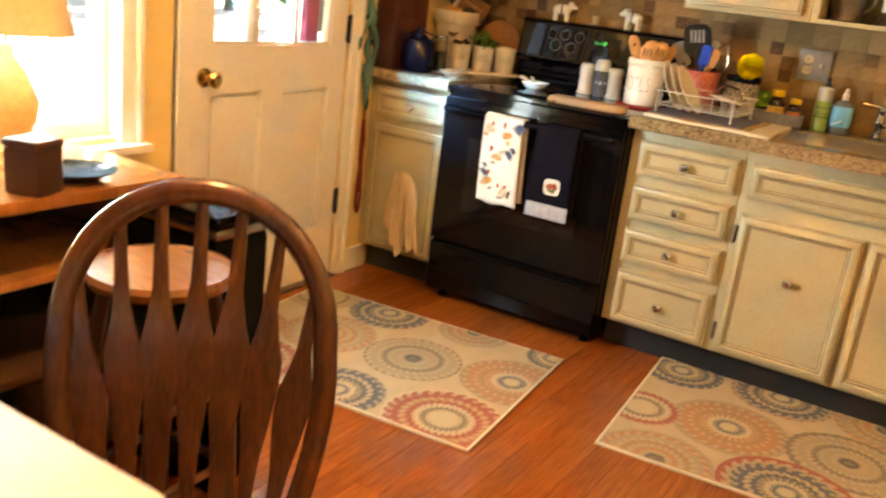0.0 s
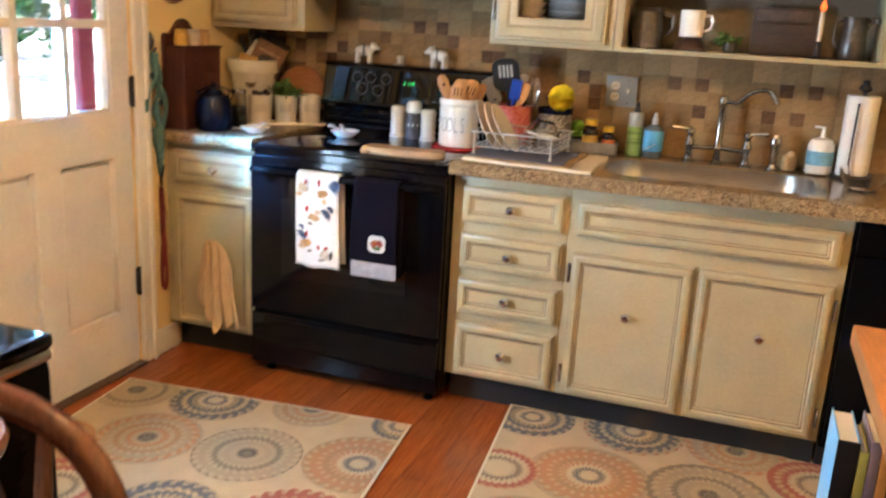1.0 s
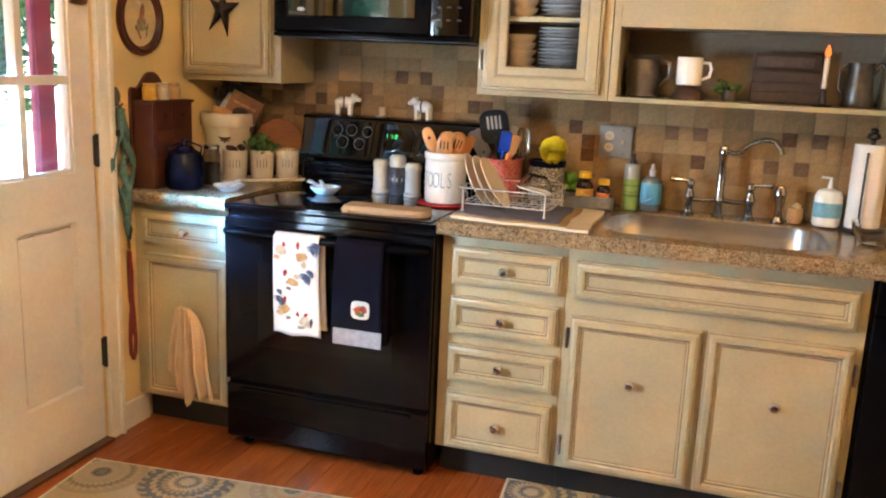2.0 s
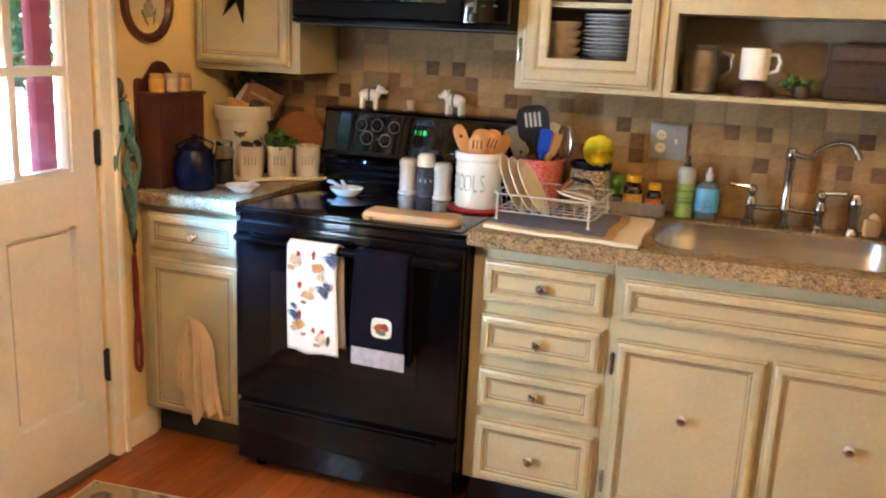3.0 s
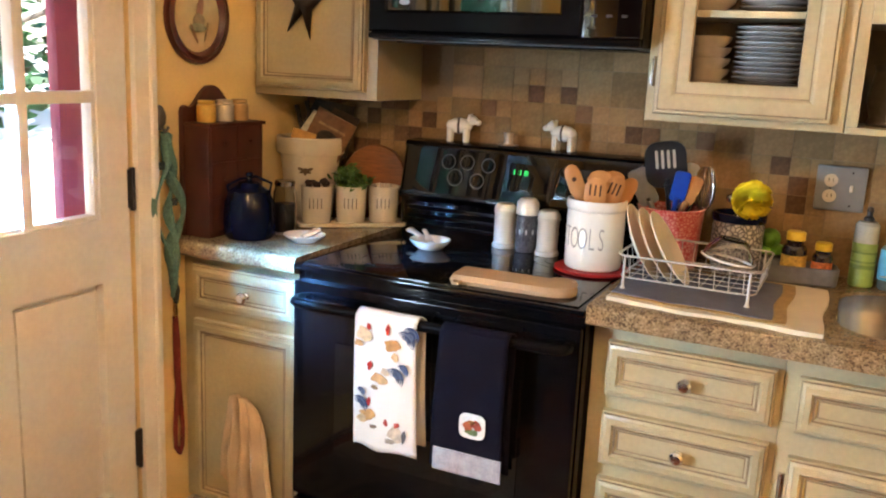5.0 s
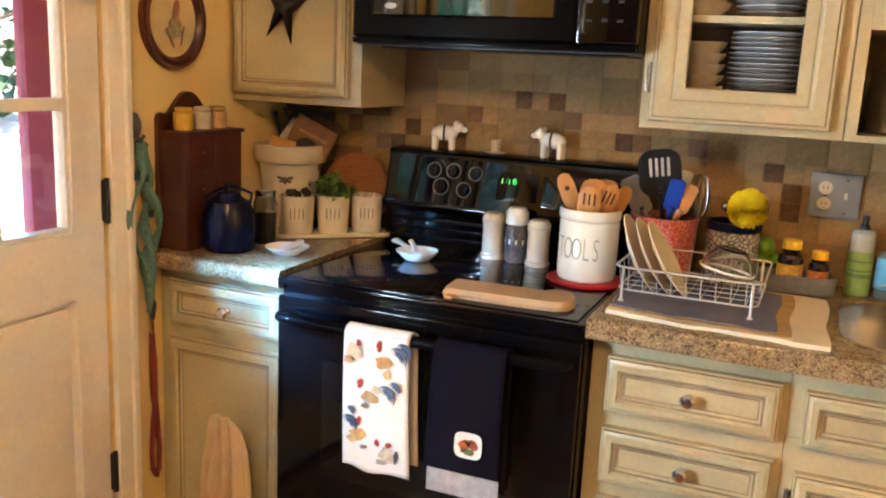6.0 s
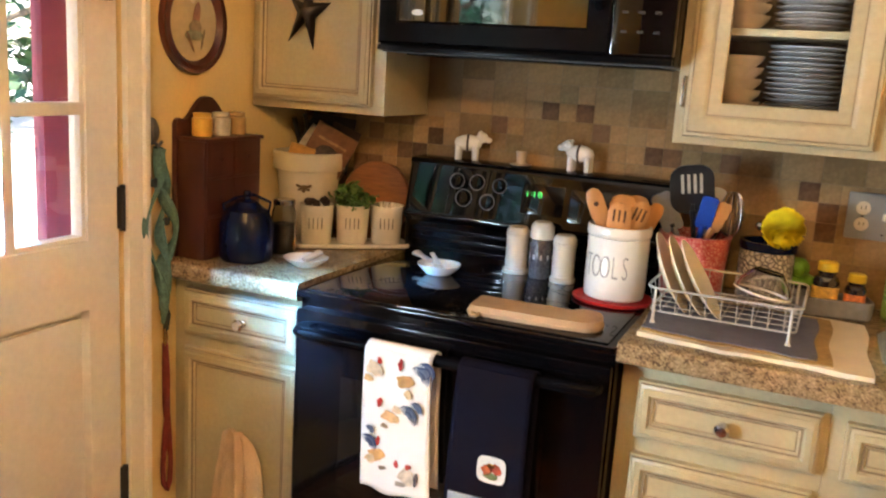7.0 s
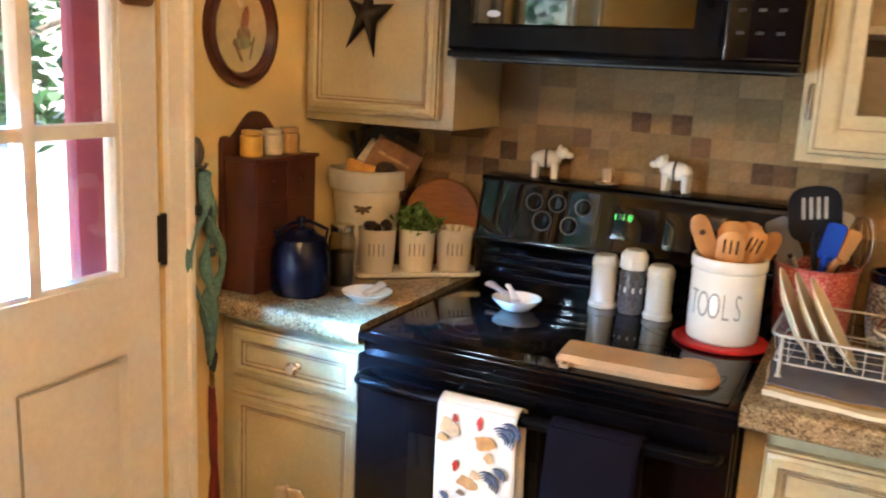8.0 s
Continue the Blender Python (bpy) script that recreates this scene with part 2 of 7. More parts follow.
# half-glazed door with six panes over two panels
GY0, GY1, GZ0, GZ1 = -1.511, -0.889, 0.978, 1.875
DOOR = thing("door_1", "cream painted half-glazed wooden door, closed", "door", (0, 0, 0), kind="structure")
DX0, DX1 = XL - 0.048, XL - 0.003
bm = bmesh.new()
box(bm, DX0, DX1, DY0, GY0, 0.012, DZ)
box(bm, DX0, DX1, GY1, DY1, 0.012, DZ)
box(bm, DX0, DX1, GY0, GY1, GZ1, DZ)
box(bm, DX0, DX1, GY0, GY1, 0.815, GZ0)
box(bm, DX0, DX1, GY0, GY1, 0.012, 0.235)
box(bm, DX0, DX1, -1.262, -1.152, 0.235, 0.815)
part("door_leaf", bm, M_DOOR, DOOR)
for y0, y1 in ((GY0, -1.262), (-1.152, GY1)):
    bm = bmesh.new()
    box(bm, DX0 + 0.008, DX1 - 0.024, y0 + 0.002, y1 - 0.002, 0.237, 0.813)
    box(bm, DX0 + 0.010, DX1 - 0.012, y0 + 0.016, y1 - 0.016, 0.252, 0.797, 0.010)
    part("door_panel", bm, M_DOOR, DOOR)
bm = bmesh.new()
ys = [GY0, GY0 + (GY1 - GY0) / 3, GY0 + 2 * (GY1 - GY0) / 3, GY1]
zs = [GZ0, GZ0 + (GZ1 - GZ0) / 3, GZ0 + 2 * (GZ1 - GZ0) / 3, GZ1]
for y in ys[1:3]:
    box(bm, DX0 + 0.004, DX1 - 0.003, y - 0.014, y + 0.014, GZ0, GZ1, 0.005)
for z in zs[1:3]:
    box(bm, DX0 + 0.005, DX1 - 0.004, GY0, GY1, z - 0.014, z + 0.014, 0.005)
for a, b in ((GY0, GY0 + 0.012), (GY1 - 0.012, GY1)):
    box(bm, DX0 + 0.004, DX1 - 0.006, a, b, GZ0, GZ1, 0.003)
for a, b in ((GZ0, GZ0 + 0.012), (GZ1 - 0.012, GZ1)):
    box(bm, DX0 + 0.004, DX1 - 0.007, GY0, GY1, a, b, 0.003)
part("muntin_grid", bm, M_DOOR, DOOR)
for i in range(3):
    for k in range(3):
        p = part("pane", B(DX0 + 0.02, DX0 + 0.023, ys[i] + 0.001, ys[i + 1] - 0.001, zs[k] + 0.001, zs[k + 1] - 0.001), M_PANE, DOOR)
        p.visible_shadow = False
M_BRASS = mat("aged_brass", (0.55, 0.36, 0.14), 0.22, 1.0, vary=0.15)
bm = bmesh.new()
lathe(bm, [(0, 0), (0.032, 0), (0.032, 0.006), (0.014, 0.012), (0.012, 0.03), (0.02, 0.036), (0.029, 0.048), (0.029, 0.06), (0.02, 0.07), (0, 0.072)], 24, pose(DX1, -1.545, 0.872, 0, 90, 0))
part("door_handle", bm, M_BRASS, DOOR, "aged brass round door knob")
for z in (0.335, 1.045, 1.78):
    bm = B(XL - 0.002, XL + 0.006, DY1 - 0.006, DY1 + 0.008, z - 0.05, z + 0.05, 0.002)
    tube(bm, [(XL + 0.008, DY1 + 0.002, z - 0.055), (XL + 0.008, DY1 + 0.002, z + 0.055)], 0.007, 10)
    part("hinge", bm, M_IRON, DOOR, "dark iron hinge")
structure("threshold", B(XL - 0.13, XL + 0.03, DY0 - 0.01, DY1 + 0.01, -0.002, 0.011, 0.004), mat("threshold_wood", (0.1, 0.05, 0.025), 0.5), "worn dark wood door threshold")
bm = B(XL, XL + 0.014, DY1 + 0.08, -0.56, 0.0, 0.10, 0.003)
box(bm, XL, XL + 0.016, WY0 - 0.6, DY0 - 0.08, 0.0, 0.10, 0.003)
structure("baseboard", bm, M_TRIM, "cream painted baseboard")



# the dining window in the west wall
def window(name, along, lo, hi, z0, z1, at, inward):
    """A double-hung window in an opening of a wall; along is the axis it runs on."""
    w = thing(name, "cream painted double-hung window with daylight behind", "window", kind="structure")

    def bx(bm, a0, a1, d0, d1, zz0, zz1, bev=0.003):
        d0, d1 = sorted((at + inward * d0, at + inward * d1))
        return box(bm, d0, d1, a0, a1, zz0, zz1, bev) if along == "y" else box(bm, a0, a1, d0, d1, zz0, zz1, bev)
    bm = bmesh.new()
    for a, b in ((lo - 0.080, lo), (hi, hi + 0.080)):
        bx(bm, a, b, 0.0, 0.02, z0 - 0.02, z1 + 0.11)
    bx(bm, lo, hi, 0.0, 0.021, z1, z1 + 0.11)
    for a, b in ((lo - 0.080, lo - 0.060), (hi + 0.060, hi + 0.080)):
        bx(bm, a, b, 0.0, 0.032, z0 - 0.02, z1 + 0.11, 0.006)
    part("window_frame", bm, M_TRIM, w)
    part("window_sill", bx(bmesh.new(), lo - 0.095, hi + 0.095, -0.02, 0.06, z0 - 0.045, z0 - 0.018, 0.006), M_TRIM, w)
    mid = (z0 + z1) / 2
    for za, zb, d in ((z0, mid + 0.02, -0.045), (mid - 0.02, z1, -0.08)):
        bm = bmesh.new()
        for a, b in ((lo, lo + 0.04), (hi - 0.04, hi)):
            bx(bm, a, b, d - 0.03, d, za, zb)
        for a, b in ((za, za + 0.045), (zb - 0.04, zb)):
            bx(bm, lo + 0.04, hi - 0.04, d - 0.031, d + 0.001, a, b)
        part("sash", bm, M_TRIM, w)
        p = part("pane", bx(bmesh.new(), lo + 0.039, hi - 0.039, d - 0.017, d - 0.014, za + 0.044, zb - 0.039, 0), M_PANE, w)
        p.visible_shadow = False
    return w


window("window_1", "y", WY0, WY1, WZ0, WZ1, XL, 1)

# ---- fitted kitchen ----
CT, CF, DF = 0.897, -0.60, -0.62   # counter top, face frame and door faces
CTB = 0.852


def knob(parent, x, y, z, m=None, r=0.015):
    bm = bmesh.new()
    lathe(bm, [(0, 0), (r * 0.75, 0), (r * 0.7, 0.004), (r * 0.4, 0.008), (r * 0.4, 0.014), (r, 0.02), (r * 1.05, 0.026), (r * 0.7, 0.032), (0, 0.034)], 16, pose(x, y, z, 90, 0, 0))
    return part("knob", bm, m or M_NICKEL, parent, "bright nickel round knob")


def moulded(x0, x1, z0, z1, y, steps, hole=False, glaze=()):
    """A panel whose face steps in and out from its rim: pairs of inset and height; a hole in its middle if wanted."""
    bm = bmesh.new()
    loops = []
    for i, h in steps:
        loops.append([bm.verts.new((px, y - h, pz)) for px, pz in ((x0 + i, z0 + i), (x1 - i, z0 + i), (x1 - i, z1 - i), (x0 + i, z1 - i))])
    for n, (a, b) in enumerate(zip(loops, loops[1:] + ([loops[0]] if hole else []))):
        for k in range(4):
            f = bm.faces.new((a[k], a[(k + 1) % 4], b[(k + 1) % 4], b[k]))
            f.material_index = 1 if n in glaze else 0
    if not hole:
        bm.faces.new(loops[-1])
        bm.faces.new(loops[0][::-1])
    bmesh.ops.recalc_face_normals(bm, faces=bm.faces[:])
    return bm


def front(name, parent, x0, x1, z0, z1, y=DF, kx=None, kz=None, knobs=True):
    """A drawer or door front: a bevelled slab with a picture-frame moulding."""
    bm = moulded(x0, x1, z0, z1, y, ((0.0, -0.019), (0.0, -0.002), (0.002, 0.0), (0.004, 0.0), (0.006, 0.005), (0.011, 0.007), (0.014, 0.0105), (0.026, 0.0115), (0.031, 0.006), (0.036, 0.005), (0.040, 0.0005), (0.043, 0.0005)), glaze=(3, 8, 10))
    ob = part(name, bm, M_CAB, parent)
    ob.data.materials.append(M_GLAZE_SHADE)
    if knobs:
        knob(ob, kx if kx is not None else (x0 + x1) / 2, y, kz if kz is not None else (z0 + z1) / 2)
    return ob


def cab_hinge(parent, x, z, y=DF):
    bm = B(x - 0.006, x + 0.006, y + 0.001, y + 0.022, z - 0.028, z + 0.028, 0.002)
    tube(bm, [(x, y + 0.003, z - 0.033), (x, y + 0.003, z + 0.033)], 0.005, 8)
    return part("cabinet_hinge", bm, M_STEEL, parent, "small steel hinge")


LB = thing("base_cabinet", "cream glazed wooden base cabinet with one drawer and one door", "cabinet")
part("body", B(XL + 0.002, 0.018, CF, -0.002, 0.115, CTB, 0.002), M_CAB, LB)
part("toe_kick", B(XL + 0.002, 0.018, -0.53, -0.012, 0.0, 0.113), M_KICK, LB, "black recessed toe kick")
front("drawer", LB, -0.345, 0.005, 0.70, 0.822, kx=-0.159, kz=0.757)
front("door", LB, -0.345, 0.005, 0.125, 0.665, kx=-0.150, kz=0.452)

DB = thing("drawer_cabinet", "cream glazed wooden base cabinet with four drawers", "cabinet")
part("body", B(0.790, 1.195, CF, -0.002, 0.115, CTB, 0.002), M_CAB, DB)
part("toe_kick", B(0.790, 1.195, -0.53, -0.012, 0.0, 0.113), M_KICK, DB, "black recessed toe kick")
for z0, z1, kz in ((0.688, 0.812, 0.748), (0.523, 0.650, 0.583), (0.361, 0.487, 0.424), (0.127, 0.325, 0.224)):
    front("drawer", DB, 0.828, 1.182, z0, z1, kx=1.003, kz=kz)

SB = thing("sink_cabinet", "cream glazed wooden sink cabinet with two doors", "cabinet")
part("body", B(1.1955, 2.055, CF, -0.002, 0.115, 0.700, 0.002), M_CAB, SB)
part("face_rail", B(1.1955, 2.055, CF, -0.568, 0.7005, CTB, 0.002), M_CAB, SB)
part("toe_kick", B(1.1955, 2.055, -0.53, -0.012, 0.0, 0.113), M_KICK, SB, "black recessed toe kick")
front("false_drawer_front", SB, 1.225, 2.03, 0.688, 0.806, knobs=False)
D1 = front("door", SB, 1.222, 1.614, 0.127, 0.632, kx=1.418, kz=0.437)
D2 = front("door", SB, 1.630, 2.032, 0.127, 0.638, kx=1.836, kz=0.437)
for ob, x, zz in ((D1, 1.2135, (0.2, 0.56)), (D2, 2.0405, (0.2, 0.56))):
    for z in zz:
        cab_hinge(ob, x, z)

DW = thing("dishwasher", "black built-in dishwasher under the granite counter", "dishwasher")
part("body", B(2.062, 2.66, -0.60, -0.002, 0.1, 0.86, 0.003), M_BLACKM, DW)
part("door", B(2.066, 2.656, -0.628, -0.602, 0.11, 0.74, 0.008), M_BLACKM, DW)
part("control_panel", B(2.066, 2.656, -0.632, -0.602, 0.745, 0.855, 0.008), M_BLACKM, DW)
part("toe_kick", B(2.066, 2.656, -0.54, -0.05, 0.0, 0.098), M_KICK, DW)
EB = thing("end_cabinet", "cream glazed wooden base cabinet beyond the dishwasher", "cabinet")
part("body", B(2.665, 3.298, CF, -0.002, 0.115, CTB, 0.002), M_CAB, EB)
part("toe_kick", B(2.665, 3.298, -0.53, -0.012, 0.0, 0.113), M_KICK, EB)
front("door", EB, 2.70, 3.25, 0.127, 0.638)

SX0, SX1, SY0, SY1 = 1.275, 1.945, -0.565, -0.135


def counter(name, x0, x1, hole, label):
    bm = bmesh.new()
    xs = [x0] + ([hole[0], hole[1]] if hole else []) + [x1]
    yy = [-0.664] + ([hole[2], hole[3]] if hole else []) + [-0.002]
    vs = {}
    for i, x in enumerate(xs):
        for j, y in enumerate(yy):
            for k, z in enumerate((CTB, CT)):
                vs[i, j, k] = bm.verts.new((x, y, z))
    nx, ny = len(xs) - 1, len(yy) - 1
    cells = {(i, j) for i in range(nx) for j in range(ny) if not (hole and i == 1 and j == 1)}
    for i, j in cells:
        bm.faces.new((vs[i, j, 1], vs[i + 1, j, 1], vs[i + 1, j + 1, 1], vs[i, j + 1, 1]))
        bm.faces.new((vs[i, j, 0], vs[i, j + 1, 0], vs[i + 1, j + 1, 0], vs[i + 1, j, 0]))
        for (a, b), (p, q) in (((0, -1), ((0, 0), (1, 0))), ((1, 0), ((1, 0), (1, 1))), ((0, 1), ((1, 1), (0, 1))), ((-1, 0), ((0, 1), (0, 0)))):
            if (i + a, j + b) not in cells:
                u, v = (i + p[0], j + p[1]), (i + q[0], j + q[1])
                bm.faces.new((vs[*u, 0], vs[*v, 0], vs[*v, 1], vs[*u, 1]))
    if hole:
        r = 0.11
        for cx, cy, kx, ky, a0 in ((hole[1], hole[3], -1, -1, 0), (hole[0], hole[3], 1, -1, 90), (hole[0], hole[2], 1, 1, 180), (hole[1], hole[2], -1, 1, 270)):
            arc = [(cx + kx * r + r * math.cos(radians(a0 + 9 * k)), cy + ky * r + r * math.sin(radians(a0 + 9 * k))) for k in range(11)]
            top = [bm.verts.new((x, y, CT)) for x, y in [(cx, cy)] + arc[::-1]]
            low = [bm.verts.new((x, y, CTB)) for x, y in [(cx, cy)] + arc[::-1]]
            for k in range(1, 11):
                bm.faces.new((top[0], top[k], top[k + 1]))
                bm.faces.new((low[0], low[k + 1], low[k]))
                bm.faces.new((top[k + 1], top[k], low[k], low[k + 1]))
    edge = [e for e in bm.edges if all(abs(v.co.y + 0.664) < 1e-6 for v in e.verts) and abs(e.verts[0].co.z - e.verts[1].co.z) < 1e-6]
    bmesh.ops.bevel(bm, geom=edge, offset=0.012, segments=3, profile=0.5, affect="EDGES")
    return solid(name, bm, M_GRANITE, label, "countertop")


counter("countertop", XL + 0.002, 0.0245, None, "brown speckled granite countertop beside the stove")
counter("countertop", 0.7850, 3.298, (SX0, SX1, SY0, SY1), "brown speckled granite countertop with a sink cut into it")

# upper cabinets
UB, UT, UF = 1.28, 2.12, -0.28
UL = thing("wall_cabinet", "cream glazed wooden wall cabinet with a closed door", "cabinet")
part("body", B(XL + 0.002, 0.031, UF, -0.002, UB, UT, 0.003), M_CAB, UL)
front("door", UL, -0.372, -0.002, UB + 0.022, UT - 0.02, y=UF - 0.02, kx=-0.335, kz=UB + 0.10, knobs=False)
UM = thing("wall_cabinet", "cream glazed wooden wall cabinet over the microwave", "cabinet")
part("body", B(0.033, 0.785, UF, -0.002, 1.875, UT, 0.003), M_CAB, UM)
front("door", UM, 0.07, 0.41, 1.89, UT - 0.02, y=UF - 0.02, knobs=False)
front("door", UM, 0.425, 0.765, 1.89, UT - 0.02, y=UF - 0.02, knobs=False)

GC = thing("glass_cabinet", "cream glazed wooden wall cabinet with a glazed door", "cabinet")
gx0, gx1 = 0.786, 1.235
for x0, x1 in ((gx0, gx0 + 0.018), (gx1 - 0.018, gx1)):
    part("side_panel", B(x0, x1, -0.26, -0.002, UB, UT), M_CAB, GC)
for z0, z1 in ((UB, UB + 0.018), (UT - 0.018, UT)):
    part("floor_panel", B(gx0 + 0.018, gx1 - 0.018, -0.26, -0.002, z0, z1), M_CAB, GC)
part("face_frame", moulded(gx0, gx1, UB, UT, -0.26, ((0.0, 0.0), (0.0, 0.018), (0.002, 0.02), (0.033, 0.02), (0.035, 0.018), (0.035, 0.0)), hole=True), M_CAB, GC)
# back panel is darker than the cabinet paint
part("back_panel", B(gx0 + 0.018, gx1 - 0.018, -0.012, -0.004, UB + 0.018, UT - 0.018), M_CABIN, GC, "dark brown cabinet back")
for z in (1.545, 1.81):
    part("shelf", B(gx0 + 0.019, gx1 - 0.019, -0.25, -0.013, z - 0.016, z, 0.002), M_CAB, GC)
ax0, ax1, az0, az1 = 0.808, 1.208, UB + 0.018, UT - 0.02
# the inner brown line puts the moulding's thin shadow into the colour
gd = moulded(ax0, ax1, az0, az1, UF, ((0.0, 0.001), (0.0, 0.016), (0.004, 0.021), (0.010, 0.022), (0.013, 0.025), (0.038, 0.026), (0.047, 0.021), (0.050, 0.018), (0.053, 0.018), (0.058, 0.019), (0.078, 0.016), (0.080, 0.012), (0.080, 0.001)), hole=True, glaze=(3, 7))
GD = part("door", gd, M_CAB, GC)
GD.data.materials.append(M_GLAZE_SHADE)
p = part("pane", B(ax0 + 0.07, ax1 - 0.07, UF - 0.006, UF - 0.003, az0 + 0.07, az1 - 0.07), M_PANE, GC)
p.visible_shadow = False
bm = B(ax0 - 0.012, ax0 + 0.004, UF - 0.016, UF - 0.001, 1.368, 1.428, 0.002)
tube(bm, [(ax0 - 0.004, UF - 0.018, 1.363), (ax0 - 0.004, UF - 0.018, 1.433)], 0.0045, 8)
part("cabinet_hinge", bm, M_CHROME, GD, "bright steel hinge")

NC = thing("niche_cabinet", "cream glazed wooden wall cabinet with an open display niche", "cabinet")
nx0, nx1, nz0, nz1 = 1.237, 2.105, 1.295, 1.52
part("niche_shelf", B(nx0, nx1, UF, -0.002, UB, nz0, 0.002), M_CAB, NC)
part("side_panel", B(nx0, nx0 + 0.025, UF, -0.002, nz0, UT, 0.002), M_CAB, NC)
part("side_panel", B(nx1 - 0.025, nx1, UF, -0.002, nz0, UT, 0.002), M_CAB, NC)
part("upper_box", B(nx0 + 0.025, nx1 - 0.025, UF, -0.002, nz1, UT, 0.002), M_CAB, NC)
part("back_panel", B(nx0 + 0.025, nx1 - 0.025, -0.014, -0.004, nz0, nz1), mat("niche_back", (0.20, 0.15, 0.09), 0.7, vary=0.15, scale=5), NC, "brown niche back, darker than the cabinet paint")
for k in range(2):
    front("door", NC, nx0 + 0.03 + k * 0.40, nx0 + 0.42 + k * 0.40, 1.63, UT - 0.02, y=UF - 0.02, knobs=False)
UR = thing("wall_cabinet", "cream glazed wooden wall cabinet beside the niche", "cabinet")
part("body", B(2.107, 2.70, UF, -0.002, UB, UT, 0.003), M_CAB, UR)
front("door", UR, 2.125, 2.68, UB + 0.022, UT - 0.02, y=UF - 0.02, kx=2.155, kz=1.40)

# backing of the tiles
part("grout_bed", B(XL + 0.001, 2.72, -0.004, 0.0, CT, 1.47), M_GROUT, WALL_N, "grey brown grout")

# ---- range ----
RG = thing("range", "black freestanding electric range with a glass cooktop", "stove")
RL, RR = 0.027, 0.783
part("body", B(RL, RR, -0.645, -0.02, 0.035, 0.868, 0.003), M_BLACK, RG)
bm = bmesh.new()
box(bm, RL, RR, -0.672, -0.02, 0.869, 0.884, 0.005)
part("cooktop_frame", bm, M_BLACK, RG)
part("cooktop_glass", B(RL + 0.018, RR - 0.018, -0.655, -0.11, 0.883, 0.888, 0.002), M_BGLASS, RG, "black ceramic glass cooktop")
M_BURN = mat("burner_print", (0.035, 0.035, 0.038), 0.12, vary=0.3, grain=300)
for x, y, r in ((0.22, -0.50, 0.085), (0.60, -0.50, 0.105), (0.22, -0.24, 0.105), (0.60, -0.24, 0.085)):
    bm = bmesh.new()
    for q in (r, r * 0.62):
        t = bmesh.new()
        inner = [t.verts.new((x + (q - 0.003) * math.cos(a * math.pi / 24), y + (q - 0.003) * math.sin(a * math.pi / 24), 0.8884)) for a in range(48)]
        outer = [t.verts.new((x + q * math.cos(a * math.pi / 24), y + q * math.sin(a * math.pi / 24), 0.8884)) for a in range(48)]
        for a in range(48):
            t.faces.new((inner[a], outer[a], outer[(a + 1) % 48], inner[(a + 1) % 48]))
        merge(bm, t)
    part("burner_ring", bm, M_BURN, RG, "faint grey printed burner ring")
# backguard: rounded console, sloped back a little, on a ribbed riser
bm = bmesh.new()
prof = [(-0.02, 0.885), (-0.115, 0.885), (-0.112, 0.980), (-0.114, 0.987), (-0.126, 0.994), (-0.130, 1.000), (-0.1297, 1.007), (-0.1275, 1.0165), (-0.0995, 1.1435), (-0.0975, 1.152), (-0.093, 1.159), (-0.085, 1.163), (-0.02, 1.165)]
t = bmesh.new()
f = t.faces.new([t.verts.new((RL + 0.006, y, z)) for y, z in prof])
g = bmesh.ops.extrude_face_region(t, geom=[f])
for v in g["geom"]:
    if isinstance(v, bmesh.types.BMVert):
        v.co.x = RR - 0.006
bmesh.ops.recalc_face_normals(t, faces=t.faces[:])
bmesh.ops.bevel(t, geom=[e for e in t.edges if abs(e.verts[0].co.x - e.verts[1].co.x) < 1e-6 and e.calc_length() > 0.02], offset=0.012, segments=3, profile=0.6, affect="EDGES")
merge(bm, t)
BG = part("backguard", bm, M_CONSOLE, RG, smooth=45)
for k in range(3):
    part("riser_rib", B(RL + 0.03, RR - 0.03, -0.1165, -0.108, 0.905 + k * 0.026, 0.917 + k * 0.026, 0.004), M_BLACKM, RG)


def on_console(bm_maker, u, s):
    """A pose on the sloped console face: u along it, s up its slope."""
    return Matrix.Translation((RL, -0.1305, 1.0)) @ pose(0, 0, 0, -math.degrees(math.atan2(0.032, 0.145)), 0, 0) @ Matrix.Translation((u, 0, s))


part("display", box(bmesh.new(), 0.352, 0.47, -0.003, 0.002, 0.045, 0.125, 0.002, on_console(None, 0, 0)), M_BGLASS, BG)
part("key_panel", box(bmesh.new(), 0.485, 0.62, -0.002, 0.002, 0.035, 0.125, 0.002, on_console(None, 0, 0)), M_CONSOLE, BG)
M_LED = mat("green_led", (0.06, 0.9, 0.16), 0.5, emit=0.11, vary=0.0)
for k, u in enumerate((0.366, 0.378, 0.386, 0.398)):
    bm = bmesh.new()
    if k in (0, 2, 3):
        box(bm, u, u + 0.0022, -0.0042, -0.0032, 0.092, 0.106, 0, on_console(None, 0, 0))
    if k == 3:
        for zz in (0.0915, 0.098, 0.1045):
            box(bm, u + 0.002, u + 0.008, -0.0042, -0.0032, zz, zz + 0.0018, 0, on_console(None, 0, 0))
        box(bm, u + 0.008, u + 0.010, -0.0042, -0.0032, 0.092, 0.106, 0, on_console(None, 0, 0))
    if k == 1:
        for zz in (0.095, 0.102):
            box(bm, u, u + 0.0018, -0.0042, -0.0032, zz, zz + 0.0018, 0, on_console(None, 0, 0))
    part("clock_bar", bm, M_LED, BG, "glowing green clock segment")
